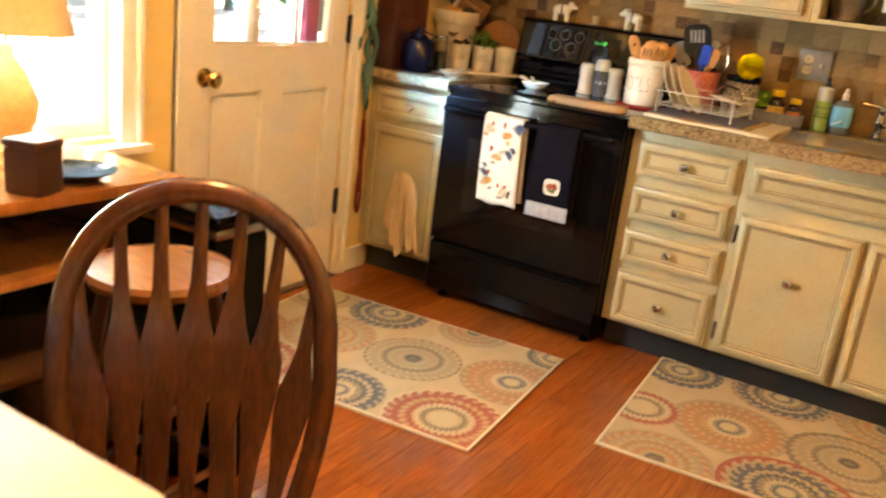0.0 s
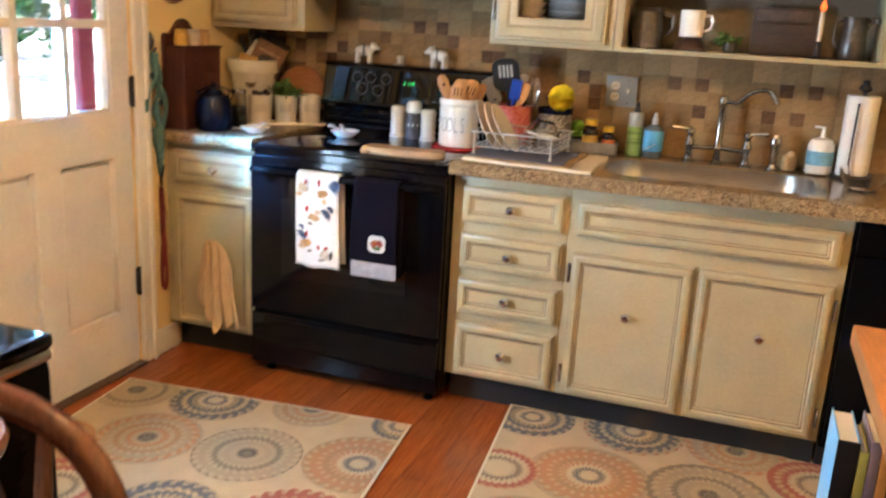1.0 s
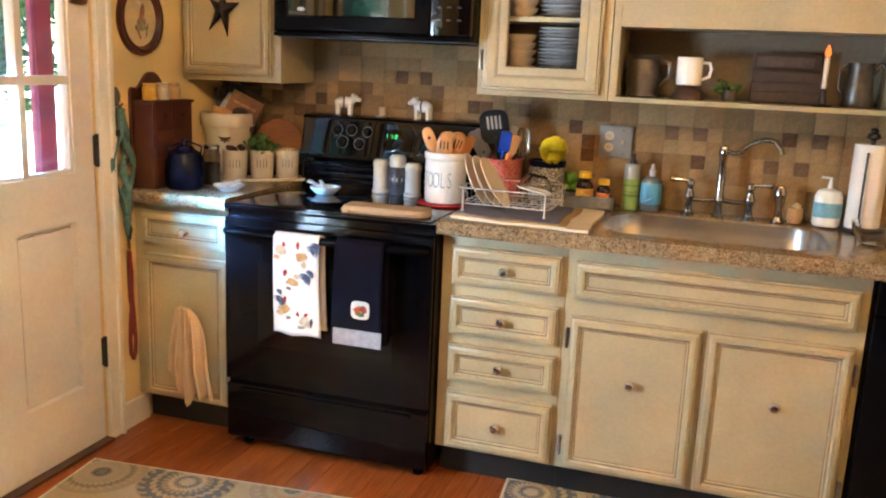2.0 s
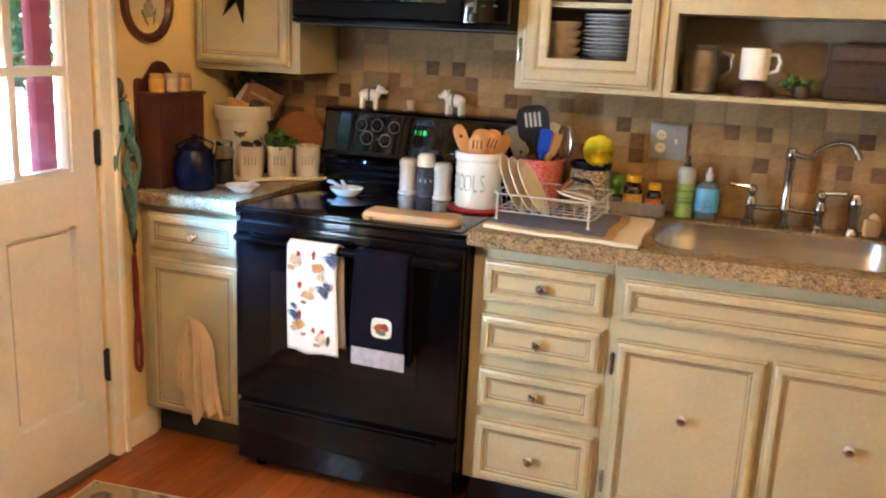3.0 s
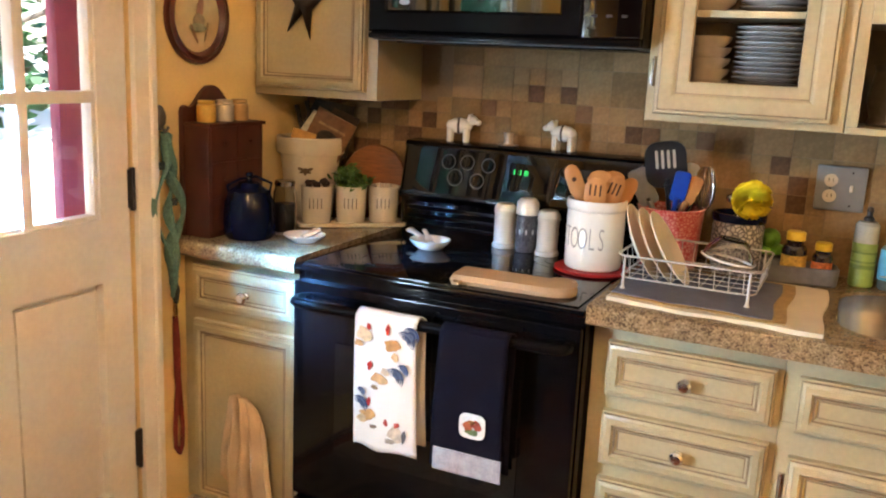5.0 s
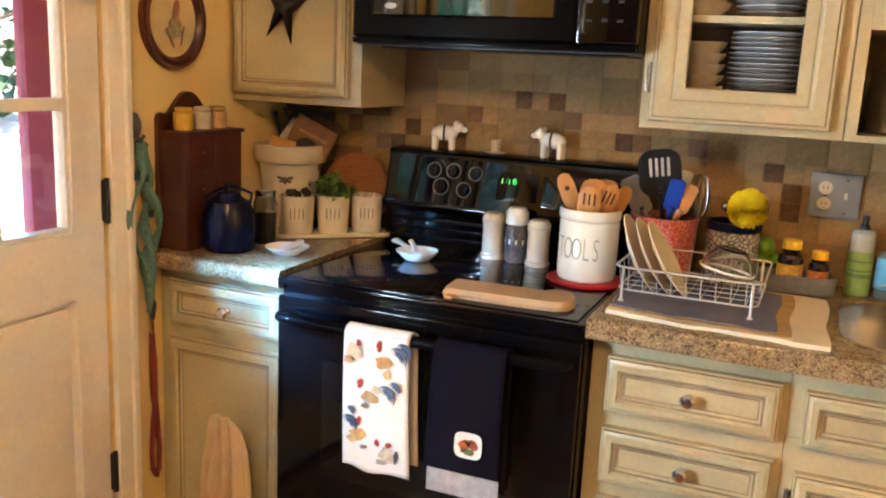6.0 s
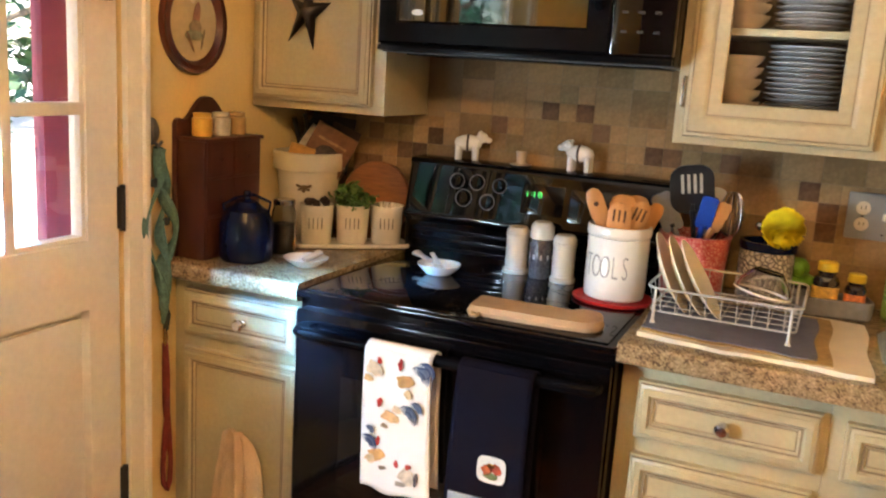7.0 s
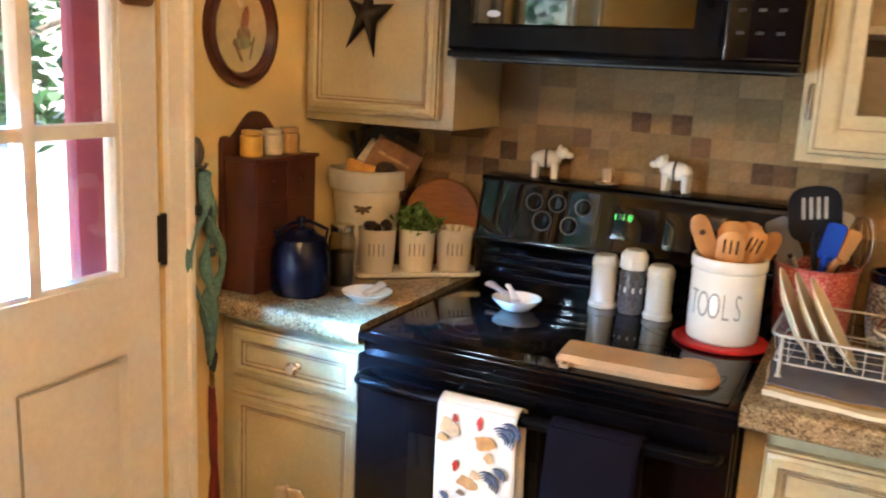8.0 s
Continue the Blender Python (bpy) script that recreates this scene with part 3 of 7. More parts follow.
for u, s, r in ((0.158, 0.111, 0.019), (0.218, 0.113, 0.019), (0.184, 0.066, 0.021), (0.255, 0.062, 0.019), (0.285, 0.110, 0.018)):
    bm = bmesh.new()
    lathe(bm, [(0, 0), (r, 0), (r, 0.004), (r * 0.82, 0.011), (r * 0.76, 0.0125), (0, 0.013)], 24, on_console(None, u, s) @ pose(0, -0.003, 0, 90, 0, 0))
    kb = part("control_knob", bm, M_CONSOLE, BG)
    bm = bmesh.new()
    lathe(bm, [(r * 1.06, 0.0), (r * 1.2, 0.0), (r * 1.2, 0.0015), (r * 1.06, 0.0015)], 28, on_console(None, u, s) @ pose(0, -0.003, 0, 90, 0, 0))
    part("dial_ring", bm, mat("dial_print", (0.085, 0.085, 0.09), 0.4), kb, "pale printed dial ring")

OD = part("oven_door", B(RL + 0.003, RR - 0.003, -0.672, -0.647, 0.262, 0.842, 0.006), M_BLACK, RG)
part("oven_window", B(RL + 0.13, RR - 0.13, -0.6745, -0.671, 0.40, 0.70, 0.001), M_BGLASS, OD, "dark oven window glass")
bm = bmesh.new()
hy = -0.714
pts = [(RL + 0.026, -0.672, 0.800), (RL + 0.026, -0.692, 0.800), (RL + 0.031, -0.706, 0.800)]
pts += [(RL + 0.044 + (RR - RL - 0.088) * k / 12, hy - 0.004 * math.sin(math.pi * k / 12), 0.800) for k in range(13)]
pts += [(RR - 0.031, -0.706, 0.800), (RR - 0.026, -0.692, 0.800), (RR - 0.026, -0.672, 0.800)]
tube(bm, pts, 0.0135, 14, flat=1.0)
part("oven_handle", bm, M_BLACKM, OD, "glossy black bar handle")
part("storage_drawer", B(RL + 0.003, RR - 0.003, -0.668, -0.647, 0.045, 0.245, 0.006), M_BLACK, RG)
part("drawer_lip", B(RL + 0.06, RR - 0.06, -0.680, -0.667, 0.222, 0.236, 0.005), M_BLACK, RG)
for x in (RL + 0.05, RR - 0.05):
    for y in (-0.60, -0.08):
        part("levelling_foot", lathe(bmesh.new(), [(0, 0), (0.018, 0), (0.018, 0.008), (0.008, 0.012), (0.008, 0.035), (0, 0.035)], 12, Matrix.Translation((x, y, 0))), M_BLACKM, RG)

# ---- microwave ----
MW = thing("microwave", "black over-the-range microwave oven fixed under a cabinet", "microwave")
m0, m1, mz0, mz1 = 0.049, 0.783, 1.450, 1.870
part("body", B(m0, m1, -0.352, -0.003, mz0, mz1, 0.004), M_BLACKM, MW)
MD = part("door", moulded(m0 + 0.008, 0.640, mz0 + 0.018, mz1 - 0.003, -0.353, ((0.0, 0.0), (0.0, 0.027), (0.005, 0.032), (0.050, 0.032), (0.056, 0.027), (0.056, 0.0)), hole=True), M_BLACKM, MW)
M_MWG = mat("mirror_dark_glass", (0.12, 0.125, 0.12), 0.03, 1.0, vary=0.06)
part("door_glass", B(m0 + 0.063, 0.585, -0.379, -0.356, mz0 + 0.073, mz1 - 0.058), M_MWG, MD, "dark mirror-like door glass")
part("badge", lathe(bmesh.new(), [(0, 0), (0.016, 0), (0.016, 0.0015), (0, 0.0015)], 20, pose(0.162, -0.379, mz0 + 0.094, 90, 0, 0), sx=1.0, sy=0.45), mat("badge_grey", (0.35, 0.35, 0.36), 0.3, 0.5), MD, "small pale oval badge")
part("vent_lip", B(m0 + 0.002, m1 - 0.002, -0.372, -0.354, mz0 + 0.001, mz0 + 0.016, 0.004), M_BLACKM, MW)
CP = part("control_panel", B(0.643, m1, -0.385, -0.353, mz0 + 0.018, mz1 - 0.003, 0.006), M_CONSOLE, MW)
M_KEY = mat("key_print", (0.06, 0.055, 0.05), 0.4, spec=0.2)
for i in range(3):
    for k in range(6):
        part("key", B(0.664 + i * 0.036, 0.678 + i * 0.036, -0.3866, -0.3845, mz0 + 0.066 + k * 0.042, mz0 + 0.072 + k * 0.042, 0.0008), M_KEY, CP)
bm = bmesh.new()
tube(bm, [(0.612, -0.385, mz0 + 0.12), (0.612, -0.410, mz0 + 0.13), (0.612, -0.410, mz1 - 0.11), (0.612, -0.385, mz1 - 0.10)], 0.010, 10)
part("door_handle", bm, M_BLACKM, MD)
part("underside_panel", B(m0 + 0.006, m1 - 0.006, -0.350, -0.010, mz0 - 0.003, mz0 - 0.0003, 0.001), mat("grey_sheet_metal", (0.10, 0.095, 0.09), 0.45, 0.2, vary=0.15), MW, "grey sheet metal underside")
for k in range(10):
    part("vent_slat", B(0.10 + k * 0.065, 0.155 + k * 0.065, -0.30, -0.06, mz0 - 0.007, mz0 - 0.0033, 0.001), M_BLACKM, MW)

# ---- sink and tap ----
SK = thing("sink", "stainless steel sink set into the granite counter", "sink")


def rounded(x0, x1, y0, y1, r, n=6):
    out = []
    for cx, cy, a0 in ((x1 - r, y1 - r, 0), (x0 + r, y1 - r, 90), (x0 + r, y0 + r, 180), (x1 - r, y0 + r, 270)):
        for k in range(n + 1):
            a = radians(a0 + 90 * k / n)
            out.append((cx + r * math.cos(a), cy + r * math.sin(a)))
    return out


bm = bmesh.new()
loops = []
for inset, r, z in ((0.002, 0.11, CT - 0.006), (0.002, 0.11, CTB - 0.002), (0.003, 0.11, CTB - 0.006), (0.010, 0.105, 0.75), (0.018, 0.10, 0.731), (0.045, 0.08, 0.722), (0.12, 0.06, 0.718)):
    loops.append([bm.verts.new((x, y, z)) for x, y in rounded(SX0 + inset, SX1 - inset, SY0 + inset, SY1 - inset, r)])
for a, b in zip(loops, loops[1:]):
    for k in range(len(a)):
        bm.faces.new((a[k], a[(k + 1) % len(a)], b[(k + 1) % len(a)], b[k]))
bm.faces.new(loops[-1])
bmesh.ops.recalc_face_normals(bm, faces=bm.faces[:])
for f in bm.faces:
    f.normal_flip() if f.calc_center_median().z < 0.72 and f.normal.z < 0 else None
part("basin", bm, M_SINK, SK)
part("drain", lathe(bmesh.new(), [(0, 0), (0.045, 0), (0.045, 0.003), (0.036, 0.004), (0.03, 0.001), (0, 0.001)], 24, Matrix.Translation((1.61, -0.33, 0.7185))), M_CHROME, SK, "chrome basket drain")

FY = -0.085
FC = thing("bridge_faucet", "chrome bridge kitchen faucet with two lever handles", "faucet")
for x in (1.52, 1.72):
    bm = lathe(bmesh.new(), [(0, 0), (0.024, 0), (0.024, 0.005), (0.015, 0.012), (0.012, 0.042), (0.016, 0.058), (0.018, 0.07), (0.013, 0.082), (0.011, 0.10), (0.015, 0.108), (0.013, 0.12), (0.006, 0.127), (0, 0.128)], 20, Matrix.Translation((x, FY, CT)))
    part("valve_post", bm, M_CHROME, FC)
part("bridge_bar", tube(bmesh.new(), [(1.52, FY, CT + 0.055), (1.57, FY, CT + 0.055), (1.62, FY, CT + 0.06), (1.67, FY, CT + 0.055), (1.72, FY, CT + 0.055)], 0.0085, 12), M_CHROME, FC)
part("column", lathe(bmesh.new(), [(0, 0), (0.022, 0), (0.022, 0.006), (0.014, 0.014), (0.012, 0.05), (0.018, 0.06), (0.014, 0.075), (0.0125, 0.2), (0.016, 0.215), (0.018, 0.23), (0.013, 0.245), (0, 0.25)], 20, Matrix.Translation((1.62, FY, CT))), M_CHROME, FC)
pts = []
for k in range(15):
    u = k / 14
    x = 1.62 + 0.155 * u
    z = CT + 0.235 + 0.006 * math.sin(u * 2) - 0.012 * math.sin(math.pi * min(1, u * 2)) + 0.040 * max(0, math.sin((u - 0.35) / 0.65 * math.pi * 0.62)) * (u > 0.35)
    pts.append((x, FY - 0.10 * u, z))
pts += [(1.786, FY - 0.107, CT + 0.262), (1.794, FY - 0.112, CT + 0.252), (1.797, FY - 0.115, CT + 0.238)]
part("spout", tube(bmesh.new(), pts, [0.0078] * 15 + [0.0078, 0.0078, 0.0100], 12), M_CHROME, FC, "chrome curved spout")
for x, s in ((1.52, -1), (1.72, 1)):
    bm = bmesh.new()
    tube(bm, [(x, FY, CT + 0.118), (x + s * 0.03, FY - 0.006, CT + 0.121), (x + s * 0.068, FY - 0.014, CT + 0.124)], [0.007, 0.006, 0.0085], 10)
    part("lever_handle", bm, M_CHROME, FC)
SP = thing("side_sprayer", "chrome side sprayer beside the faucet", "sprayer", (1.815, FY, CT))
part("base_ring", lathe(bmesh.new(), [(0, 0), (0.022, 0), (0.022, 0.006), (0.015, 0.02), (0, 0.02)], 18), M_CHROME, SP)
part("spray_head", lathe(bmesh.new(), [(0, 0.02), (0.013, 0.02), (0.012, 0.05), (0.018, 0.08), (0.02, 0.105), (0.013, 0.125), (0, 0.128)], 18), M_CHROME, SP)

# ---- towels on the oven handle ----
def hung_towel(name, x0, x1, z_low, z_low_back, material, label, wave=0.006, seed=1):
    """A cloth folded over the oven handle, with soft pleats."""
    bm = bmesh.new()
    nx, path = 14, []
    n = 26
    top = 0.8148
    for k in range(n + 1):
        path.append((-0.735 - 0.004 * (1 - k / n), z_low + (top - 0.008 - z_low) * k / n))
    for a in range(1, 8):
        an = math.pi * a / 8
        path.append((hy - 0.019 * math.cos(an) - 0.002, 0.800 + 0.0165 * math.sin(an)))
    for k in range(8):
        path.append((-0.6915, top - 0.008 - (top - z_low_back) * k / 7))
    rows = []
    for j, (y, z) in enumerate(path):
        row = []
        for i in range(nx + 1):
            u = i / nx
            d = max(0.0, (top - z) / (top - z_low))
            wob = wave * d * (math.sin(u * 7 + seed) + 0.5 * math.sin(u * 13 + 2 * seed + z * 9))
            x = x0 + (x1 - x0) * u + 0.010 * d * (u - 0.5) + 0.012 * d * math.sin(seed + z * 3)
            row.append(bm.verts.new((x, y + (wob if j <= n else 0) - (0.002 if j <= n else 0), z + 0.003 * math.sin(u * 9 + seed) * (j == 0))))
        rows.append(row)
    for a, b in zip(rows, rows[1:]):
        for i in range(nx):
            bm.faces.new((a[i], a[i + 1], b[i + 1], b[i]))
    ob = solid(name, bm, material, label, "towel", smooth=60)
    sol = ob.modifiers.new("thickness", "SOLIDIFY")
    sol.thickness, sol.offset = 0.004, 1.0
    return ob


T1 = hung_towel("dish_towel", 0.253, 0.414, 0.482, 0.50, mat("white_cotton", (0.84, 0.82, 0.79), 0.9, vary=0.04, scale=12, grain=500, bump=0.15), "white cotton dish towel with a scattered print over the oven handle", 0.004, 1.0)
T2 = hung_towel("dish_towel", 0.474, 0.640, 0.478, 0.48, mat("charcoal_cotton", (0.0065, 0.006, 0.011), 0.95, vary=0.2, scale=12, grain=400, bump=0.2, spec=0.03), "charcoal cotton dish towel with a pale hem over the oven handle", 0.003, 2.2)

# ---- door yard ----
M_GROUND = mat("pale_concrete", (0.52, 0.50, 0.47), 0.9, vary=0.12, scale=0.6, grain=9, bump=0.2)
bm = bmesh.new()
for x0, x1, y0, y1 in ((-400, XL - 0.14, -400, 400), (XL - 0.14, 400, 0.12, 400), (XL - 0.14, 400, -400, YF - 0.14), (XR + 0.1, 400, YF - 0.14, 0.12)):
    vs = [bm.verts.new(v) for v in ((x0, y0, -0.16), (x1, y0, -0.16), (x1, y1, -0.16), (x0, y1, -0.16))]
    bm.faces.new(vs)
structure("ground", bm, M_GROUND, "sunlit pale concrete yard")
M_RED = mat("red_storm_door_paint", (0.27, 0.036, 0.07), 0.45, vary=0.08)
SD = thing("storm_door", "red painted glazed storm door outside the kitchen door", "door")
bm = bmesh.new()
sx0, sx1 = XL - 0.185, XL - 0.15
box(bm, sx0, sx1, -1.60, -1.525, -0.15, 2.06, 0.004)
box(bm, sx0, sx1, -0.872, -0.797, -0.15, 2.06, 0.004)
box(bm, sx0, sx1, -1.525, -0.872, 1.96, 2.06, 0.004)
box(bm, sx0, sx1, -1.525, -0.872, -0.15, 0.25, 0.004)
part("frame", bm, M_RED, SD)
p = part("pane", B(sx0 + 0.015, sx0 + 0.019, -1.526, -0.871, 0.249, 1.961), M_PANE, SD)
p.visible_shadow = False


def leaf_mat(name, col, col2):
    m = mat(name, col, 0.6, spec=0.1, vary=0.35, scale=1.5, grain=6, second=col2)
    b = m.node_tree.nodes["Principled BSDF"]
    b.inputs["Transmission Weight"].default_value = 0.0
    b.inputs["Subsurface Weight"].default_value = 0.0
    return m


def leaf_cloud(bm, centre, radii, count, size, rnd, clumps=14):
    """Many small leaves, in clumps, with gaps between."""
    spots = []
    for _ in range(clumps):
        v = Vector((rnd.gauss(0, 1), rnd.gauss(0, 1), rnd.gauss(0, 1))).normalized() * rnd.uniform(0.45, 1.0)
        spots.append((Vector((v.x * radii[0], v.y * radii[1], v.z * radii[2])), rnd.uniform(0.22, 0.45)))
    for _ in range(count):
        c, r = rnd.choice(spots)
        o = Vector((rnd.gauss(0, 0.5), rnd.gauss(0, 0.5), rnd.gauss(0, 0.5)))
        p = Vector(centre) + c + Vector((o.x * radii[0], o.y * radii[1], o.z * radii[2])) * r
        a = Vector((rnd.gauss(0, 1), rnd.gauss(0, 1), rnd.gauss(0, 0.6))).normalized()
        b = a.cross(Vector((rnd.gauss(0, 1), rnd.gauss(0, 1), rnd.gauss(0, 1)))).normalized()
        s = size * rnd.uniform(0.6, 1.3)
        n = a.cross(b) * 0.12 * s
        v = [bm.verts.new(q) for q in (p - a * s, p + b * s * 0.38 + n, p + a * s, p - b * s * 0.38 + n)]
        bm.faces.new(v)


def tree(x, y, h, spread, material, rnd, leaf=0.12, count=2600, trunk=0.12):
    t = thing("tree", "leafy green tree in the sunlit yard", "tree", (x, y, -0.16), group="yard trees")
    bm = bmesh.new()
    tube(bm, [(0, 0, -0.1), (0.03 * h * rnd.uniform(-1, 1), 0.02, h * 0.3), (0.03 * h * rnd.uniform(-1, 1), 0.0, h * 0.62), (0, 0.03, h * 0.9)], [trunk, trunk * 0.8, trunk * 0.5, trunk * 0.15], 9)
    for k in range(7):
        a, z = k * 2.4 + rnd.uniform(-0.3, 0.3), h * (0.38 + 0.07 * k)
        tube(bm, [(0, 0, z), (spread * 0.4 * math.cos(a), spread * 0.4 * math.sin(a), z + h * 0.06), (spread * 0.8 * math.cos(a), spread * 0.8 * math.sin(a), z + h * 0.14)], [trunk * 0.4, trunk * 0.25, trunk * 0.08], 6)
    part("trunk", bm, mat("bark", (0.10, 0.075, 0.05), 0.9, vary=0.3, scale=10, bump=0.5), t)
    bm = bmesh.new()
    leaf_cloud(bm, (0, 0, h * 0.68), (spread, spread, h * 0.36), count, leaf, rnd, 26)
    part("crown", bm, material, t, smooth=0)
    return t


M_LEAF = leaf_mat("leaf_green", (0.018, 0.080, 0.055), (0.05, 0.180, 0.120))
M_LEAFD = leaf_mat("leaf_dark", (0.010, 0.042, 0.014), (0.040, 0.140, 0.040))
rnd = random.Random(11)
for x, y, h, sp in ((-13.5, 8.8, 9, 3.0), (-11.5, 12.5, 8, 2.6), (-15, 2.5, 9, 2.8), (-11, -5.2, 7, 2.5), (-16, 14, 10, 3.6), (-14, -7.5, 8.5, 3.0), (-19, 7, 11, 3.6)):
    tree(x, y, h, sp, M_LEAF, rnd, leaf=0.17, count=2200, trunk=0.16)
# a tree near the step, its trunk beyond the door frame and its low boughs before the panes
NT = thing("tree", "dark leafy tree with low boughs beside the door step", "tree", (-2.5, 2.7, -0.16), group="yard trees")
bm = tube(bmesh.new(), [(0, 0, -0.1), (0.05, -0.05, 1.2), (0.0, -0.1, 2.4), (0.05, -0.1, 3.6)], [0.13, 0.11, 0.09, 0.05], 10)
for x, y, z in ((0.25, -1.7, 1.65), (-0.35, -2.3, 1.75), (0.35, -2.6, 1.55), (0.6, -1.0, 2.0), (-0.8, -1.2, 2.2)):
    tube(bm, [(0, -0.08, 1.7 + 0.12 * z), (x * 0.5, y * 0.5, z + 0.45), (x, y, z)], [0.05, 0.028, 0.008], 7)
part("trunk", bm, MATS["bark"], NT)
for x, y, z, r in ((0.25, -1.75, 1.62, 0.36), (-0.35, -2.3, 1.75, 0.44), (0.35, -2.65, 1.50, 0.30), (0.1, -1.2, 2.2, 0.55), (-0.7, -1.3, 2.2, 0.6), (0.0, -2.0, 2.3, 0.6)):
    bm = bmesh.new()
    leaf_cloud(bm, (x, y, z), (r, r, r * 0.9), 330, 0.055, rnd, 12)
    part("bough", bm, M_LEAFD, NT, smooth=0)
# a broad bush past the dining window
for x, y, h, sp in ((-3.4, -8.6, 4.2, 1.5), (-5.4, -11.0, 5.5, 2.2)):
    tree(x, y, h, sp, M_LEAF, rnd, leaf=0.11, count=2600, trunk=0.10)
# the wooded edge of the yard
bm = bmesh.new()
for k in range(34):
    y = -16 + k * 1.35 + rnd.uniform(-0.5, 0.5)
    h = rnd.uniform(3.4, 6.4)
    leaf_cloud(bm, (-15.5 + rnd.uniform(-1.2, 1.2), y, h * 0.52), (1.3, 1.3, h * 0.55), 420, 0.22, rnd, 12)
tagged(part("far_woods", bm, M_LEAF, smooth=0), "sunlit leafy edge of woods beyond the yard", "woods", "", "stuff")

# ---- rugs ----
def ring_mat(name, cols, petals, width=0.2):
    """Concentric printed bands, scalloped, faded by the pile."""
    m = bpy.data.materials.new(name)
    m.use_nodes = True
    nt = m.node_tree
    L = nt.links.new

    def math_node(op, a, b=None, c=None):
        n = nt.nodes.new("ShaderNodeMath")
        n.operation = op
        for i, v in enumerate((a, b, c)):
            if v is None:
                continue
            if isinstance(v, (int, float)):
                n.inputs[i].default_value = v
            else:
                L(v, n.inputs[i])
        return n.outputs[0]
    b = nt.nodes["Principled BSDF"]
    b.inputs["Roughness"].default_value = 0.95
    tc = nt.nodes.new("ShaderNodeTexCoord")
    sp = nt.nodes.new("ShaderNodeSeparateXYZ")
    L(tc.outputs["Object"], sp.inputs[0])
    ln = nt.nodes.new("ShaderNodeVectorMath")
    ln.operation = "LENGTH"
    L(tc.outputs["Object"], ln.inputs[0])
    ang = math_node("ARCTAN2", sp.outputs[1], sp.outputs[0])
    pet = math_node("ABSOLUTE", math_node("SINE", math_node("MULTIPLY", ang, petals / 2)))
    nz = nt.nodes.new("ShaderNodeTexNoise")
    nz.inputs["Scale"].default_value = 60
    L(tc.outputs["Object"], nz.inputs["Vector"])
    r = math_node("ADD", math_node("MULTIPLY", ln.outputs["Value"], 1 / width), math_node("MULTIPLY", pet, -0.07))
    r = math_node("ADD", r, math_node("MULTIPLY_ADD", nz.outputs["Fac"], 0.06, -0.03))
    ramp = nt.nodes.new("ShaderNodeValToRGB")
    ramp.color_ramp.interpolation = "CONSTANT"
    els = ramp.color_ramp.elements
    while len(els) > 1:
        els.remove(els[0])
    els[0].position, els[0].color = 0.0, (*cols[0], 1)
    for k, c in enumerate(cols[1:], 1):
        e = els.new(k / len(cols))
        e.color = (*c, 1)
    L(r, ramp.inputs[0])
    # beads in alternate bands
    bead = math_node("GREATER_THAN", math_node("SINE", math_node("MULTIPLY", ang, petals)), 0.25)
    band = math_node("GREATER_THAN", math_node("SINE", math_node("MULTIPLY", ln.outputs["Value"], 34 / width)), 0.1)
    mx = nt.nodes.new("ShaderNodeMix")
    mx.data_type = "RGBA"
    L(math_node("MULTIPLY", math_node("MULTIPLY", bead, band), 0.55), mx.inputs["Factor"])
    L(ramp.outputs[0], mx.inputs["A"])
    mx.inputs["B"].default_value = (0.44, 0.34, 0.20, 1)
    n2 = nt.nodes.new("ShaderNodeTexNoise")
    n2.inputs["Scale"].default_value = 320
    L(tc.outputs["Object"], n2.inputs["Vector"])
    mx2 = nt.nodes.new("ShaderNodeMix")
    mx2.data_type = "RGBA"
    mx2.inputs["B"].default_value = (0.40, 0.32, 0.21, 1)
    L(math_node("MULTIPLY", n2.outputs["Fac"], 0.22), mx2.inputs["Factor"])
    L(mx.outputs["Result"], mx2.inputs["A"])
    L(mx2.outputs["Result"], b.inputs["Base Color"])
    bp = nt.nodes.new("ShaderNodeBump")
    bp.inputs["Strength"].default_value, bp.inputs["Distance"].default_value = 0.4, 0.002
    L(n2.outputs["Fac"], bp.inputs["Height"])
    L(bp.outputs["Normal"], b.inputs["Normal"])
    return m


BEI, TAN, RED, BLU, GRY, ORG, DRK, SND = (0.46, 0.35, 0.21), (0.30, 0.175, 0.08), (0.28, 0.06, 0.035), (0.065, 0.075, 0.095), (0.165, 0.13, 0.085), (0.35, 0.165, 0.07), (0.035, 0.035, 0.04), (0.31, 0.235, 0.145)
RING = {
    "red": ring_mat("medallion_red", (BEI, BEI, GRY, BEI, RED, ORG, RED, RED, BEI, RED), 28, 0.215),
    "grey": ring_mat("medallion_grey", (DRK, SND, SND, SND, GRY, SND, SND, SND, GRY, TAN), 30, 0.20),
    "tan": ring_mat("medallion_tan", (BEI, BLU, BEI, ORG, TAN, ORG, ORG, TAN, SND, TAN), 26, 0.205),
    "blue": ring_mat("medallion_blue", (BEI, BLU, BEI, GRY, BLU, SND, BLU, BLU, SND, RED), 24, 0.18),
    "orange": ring_mat("medallion_orange", (DRK, SND, ORG, SND, TAN, SND, SND, ORG, SND, TAN), 24, 0.19),
}
M_RUG = mat("rug_ground", (0.42, 0.315, 0.190), 0.95, vary=0.12, scale=14, grain=300, bump=0.4)
M_RUGB = mat("rug_binding", (0.58, 0.48, 0.33), 0.9, vary=0.1, grain=300, bump=0.4)


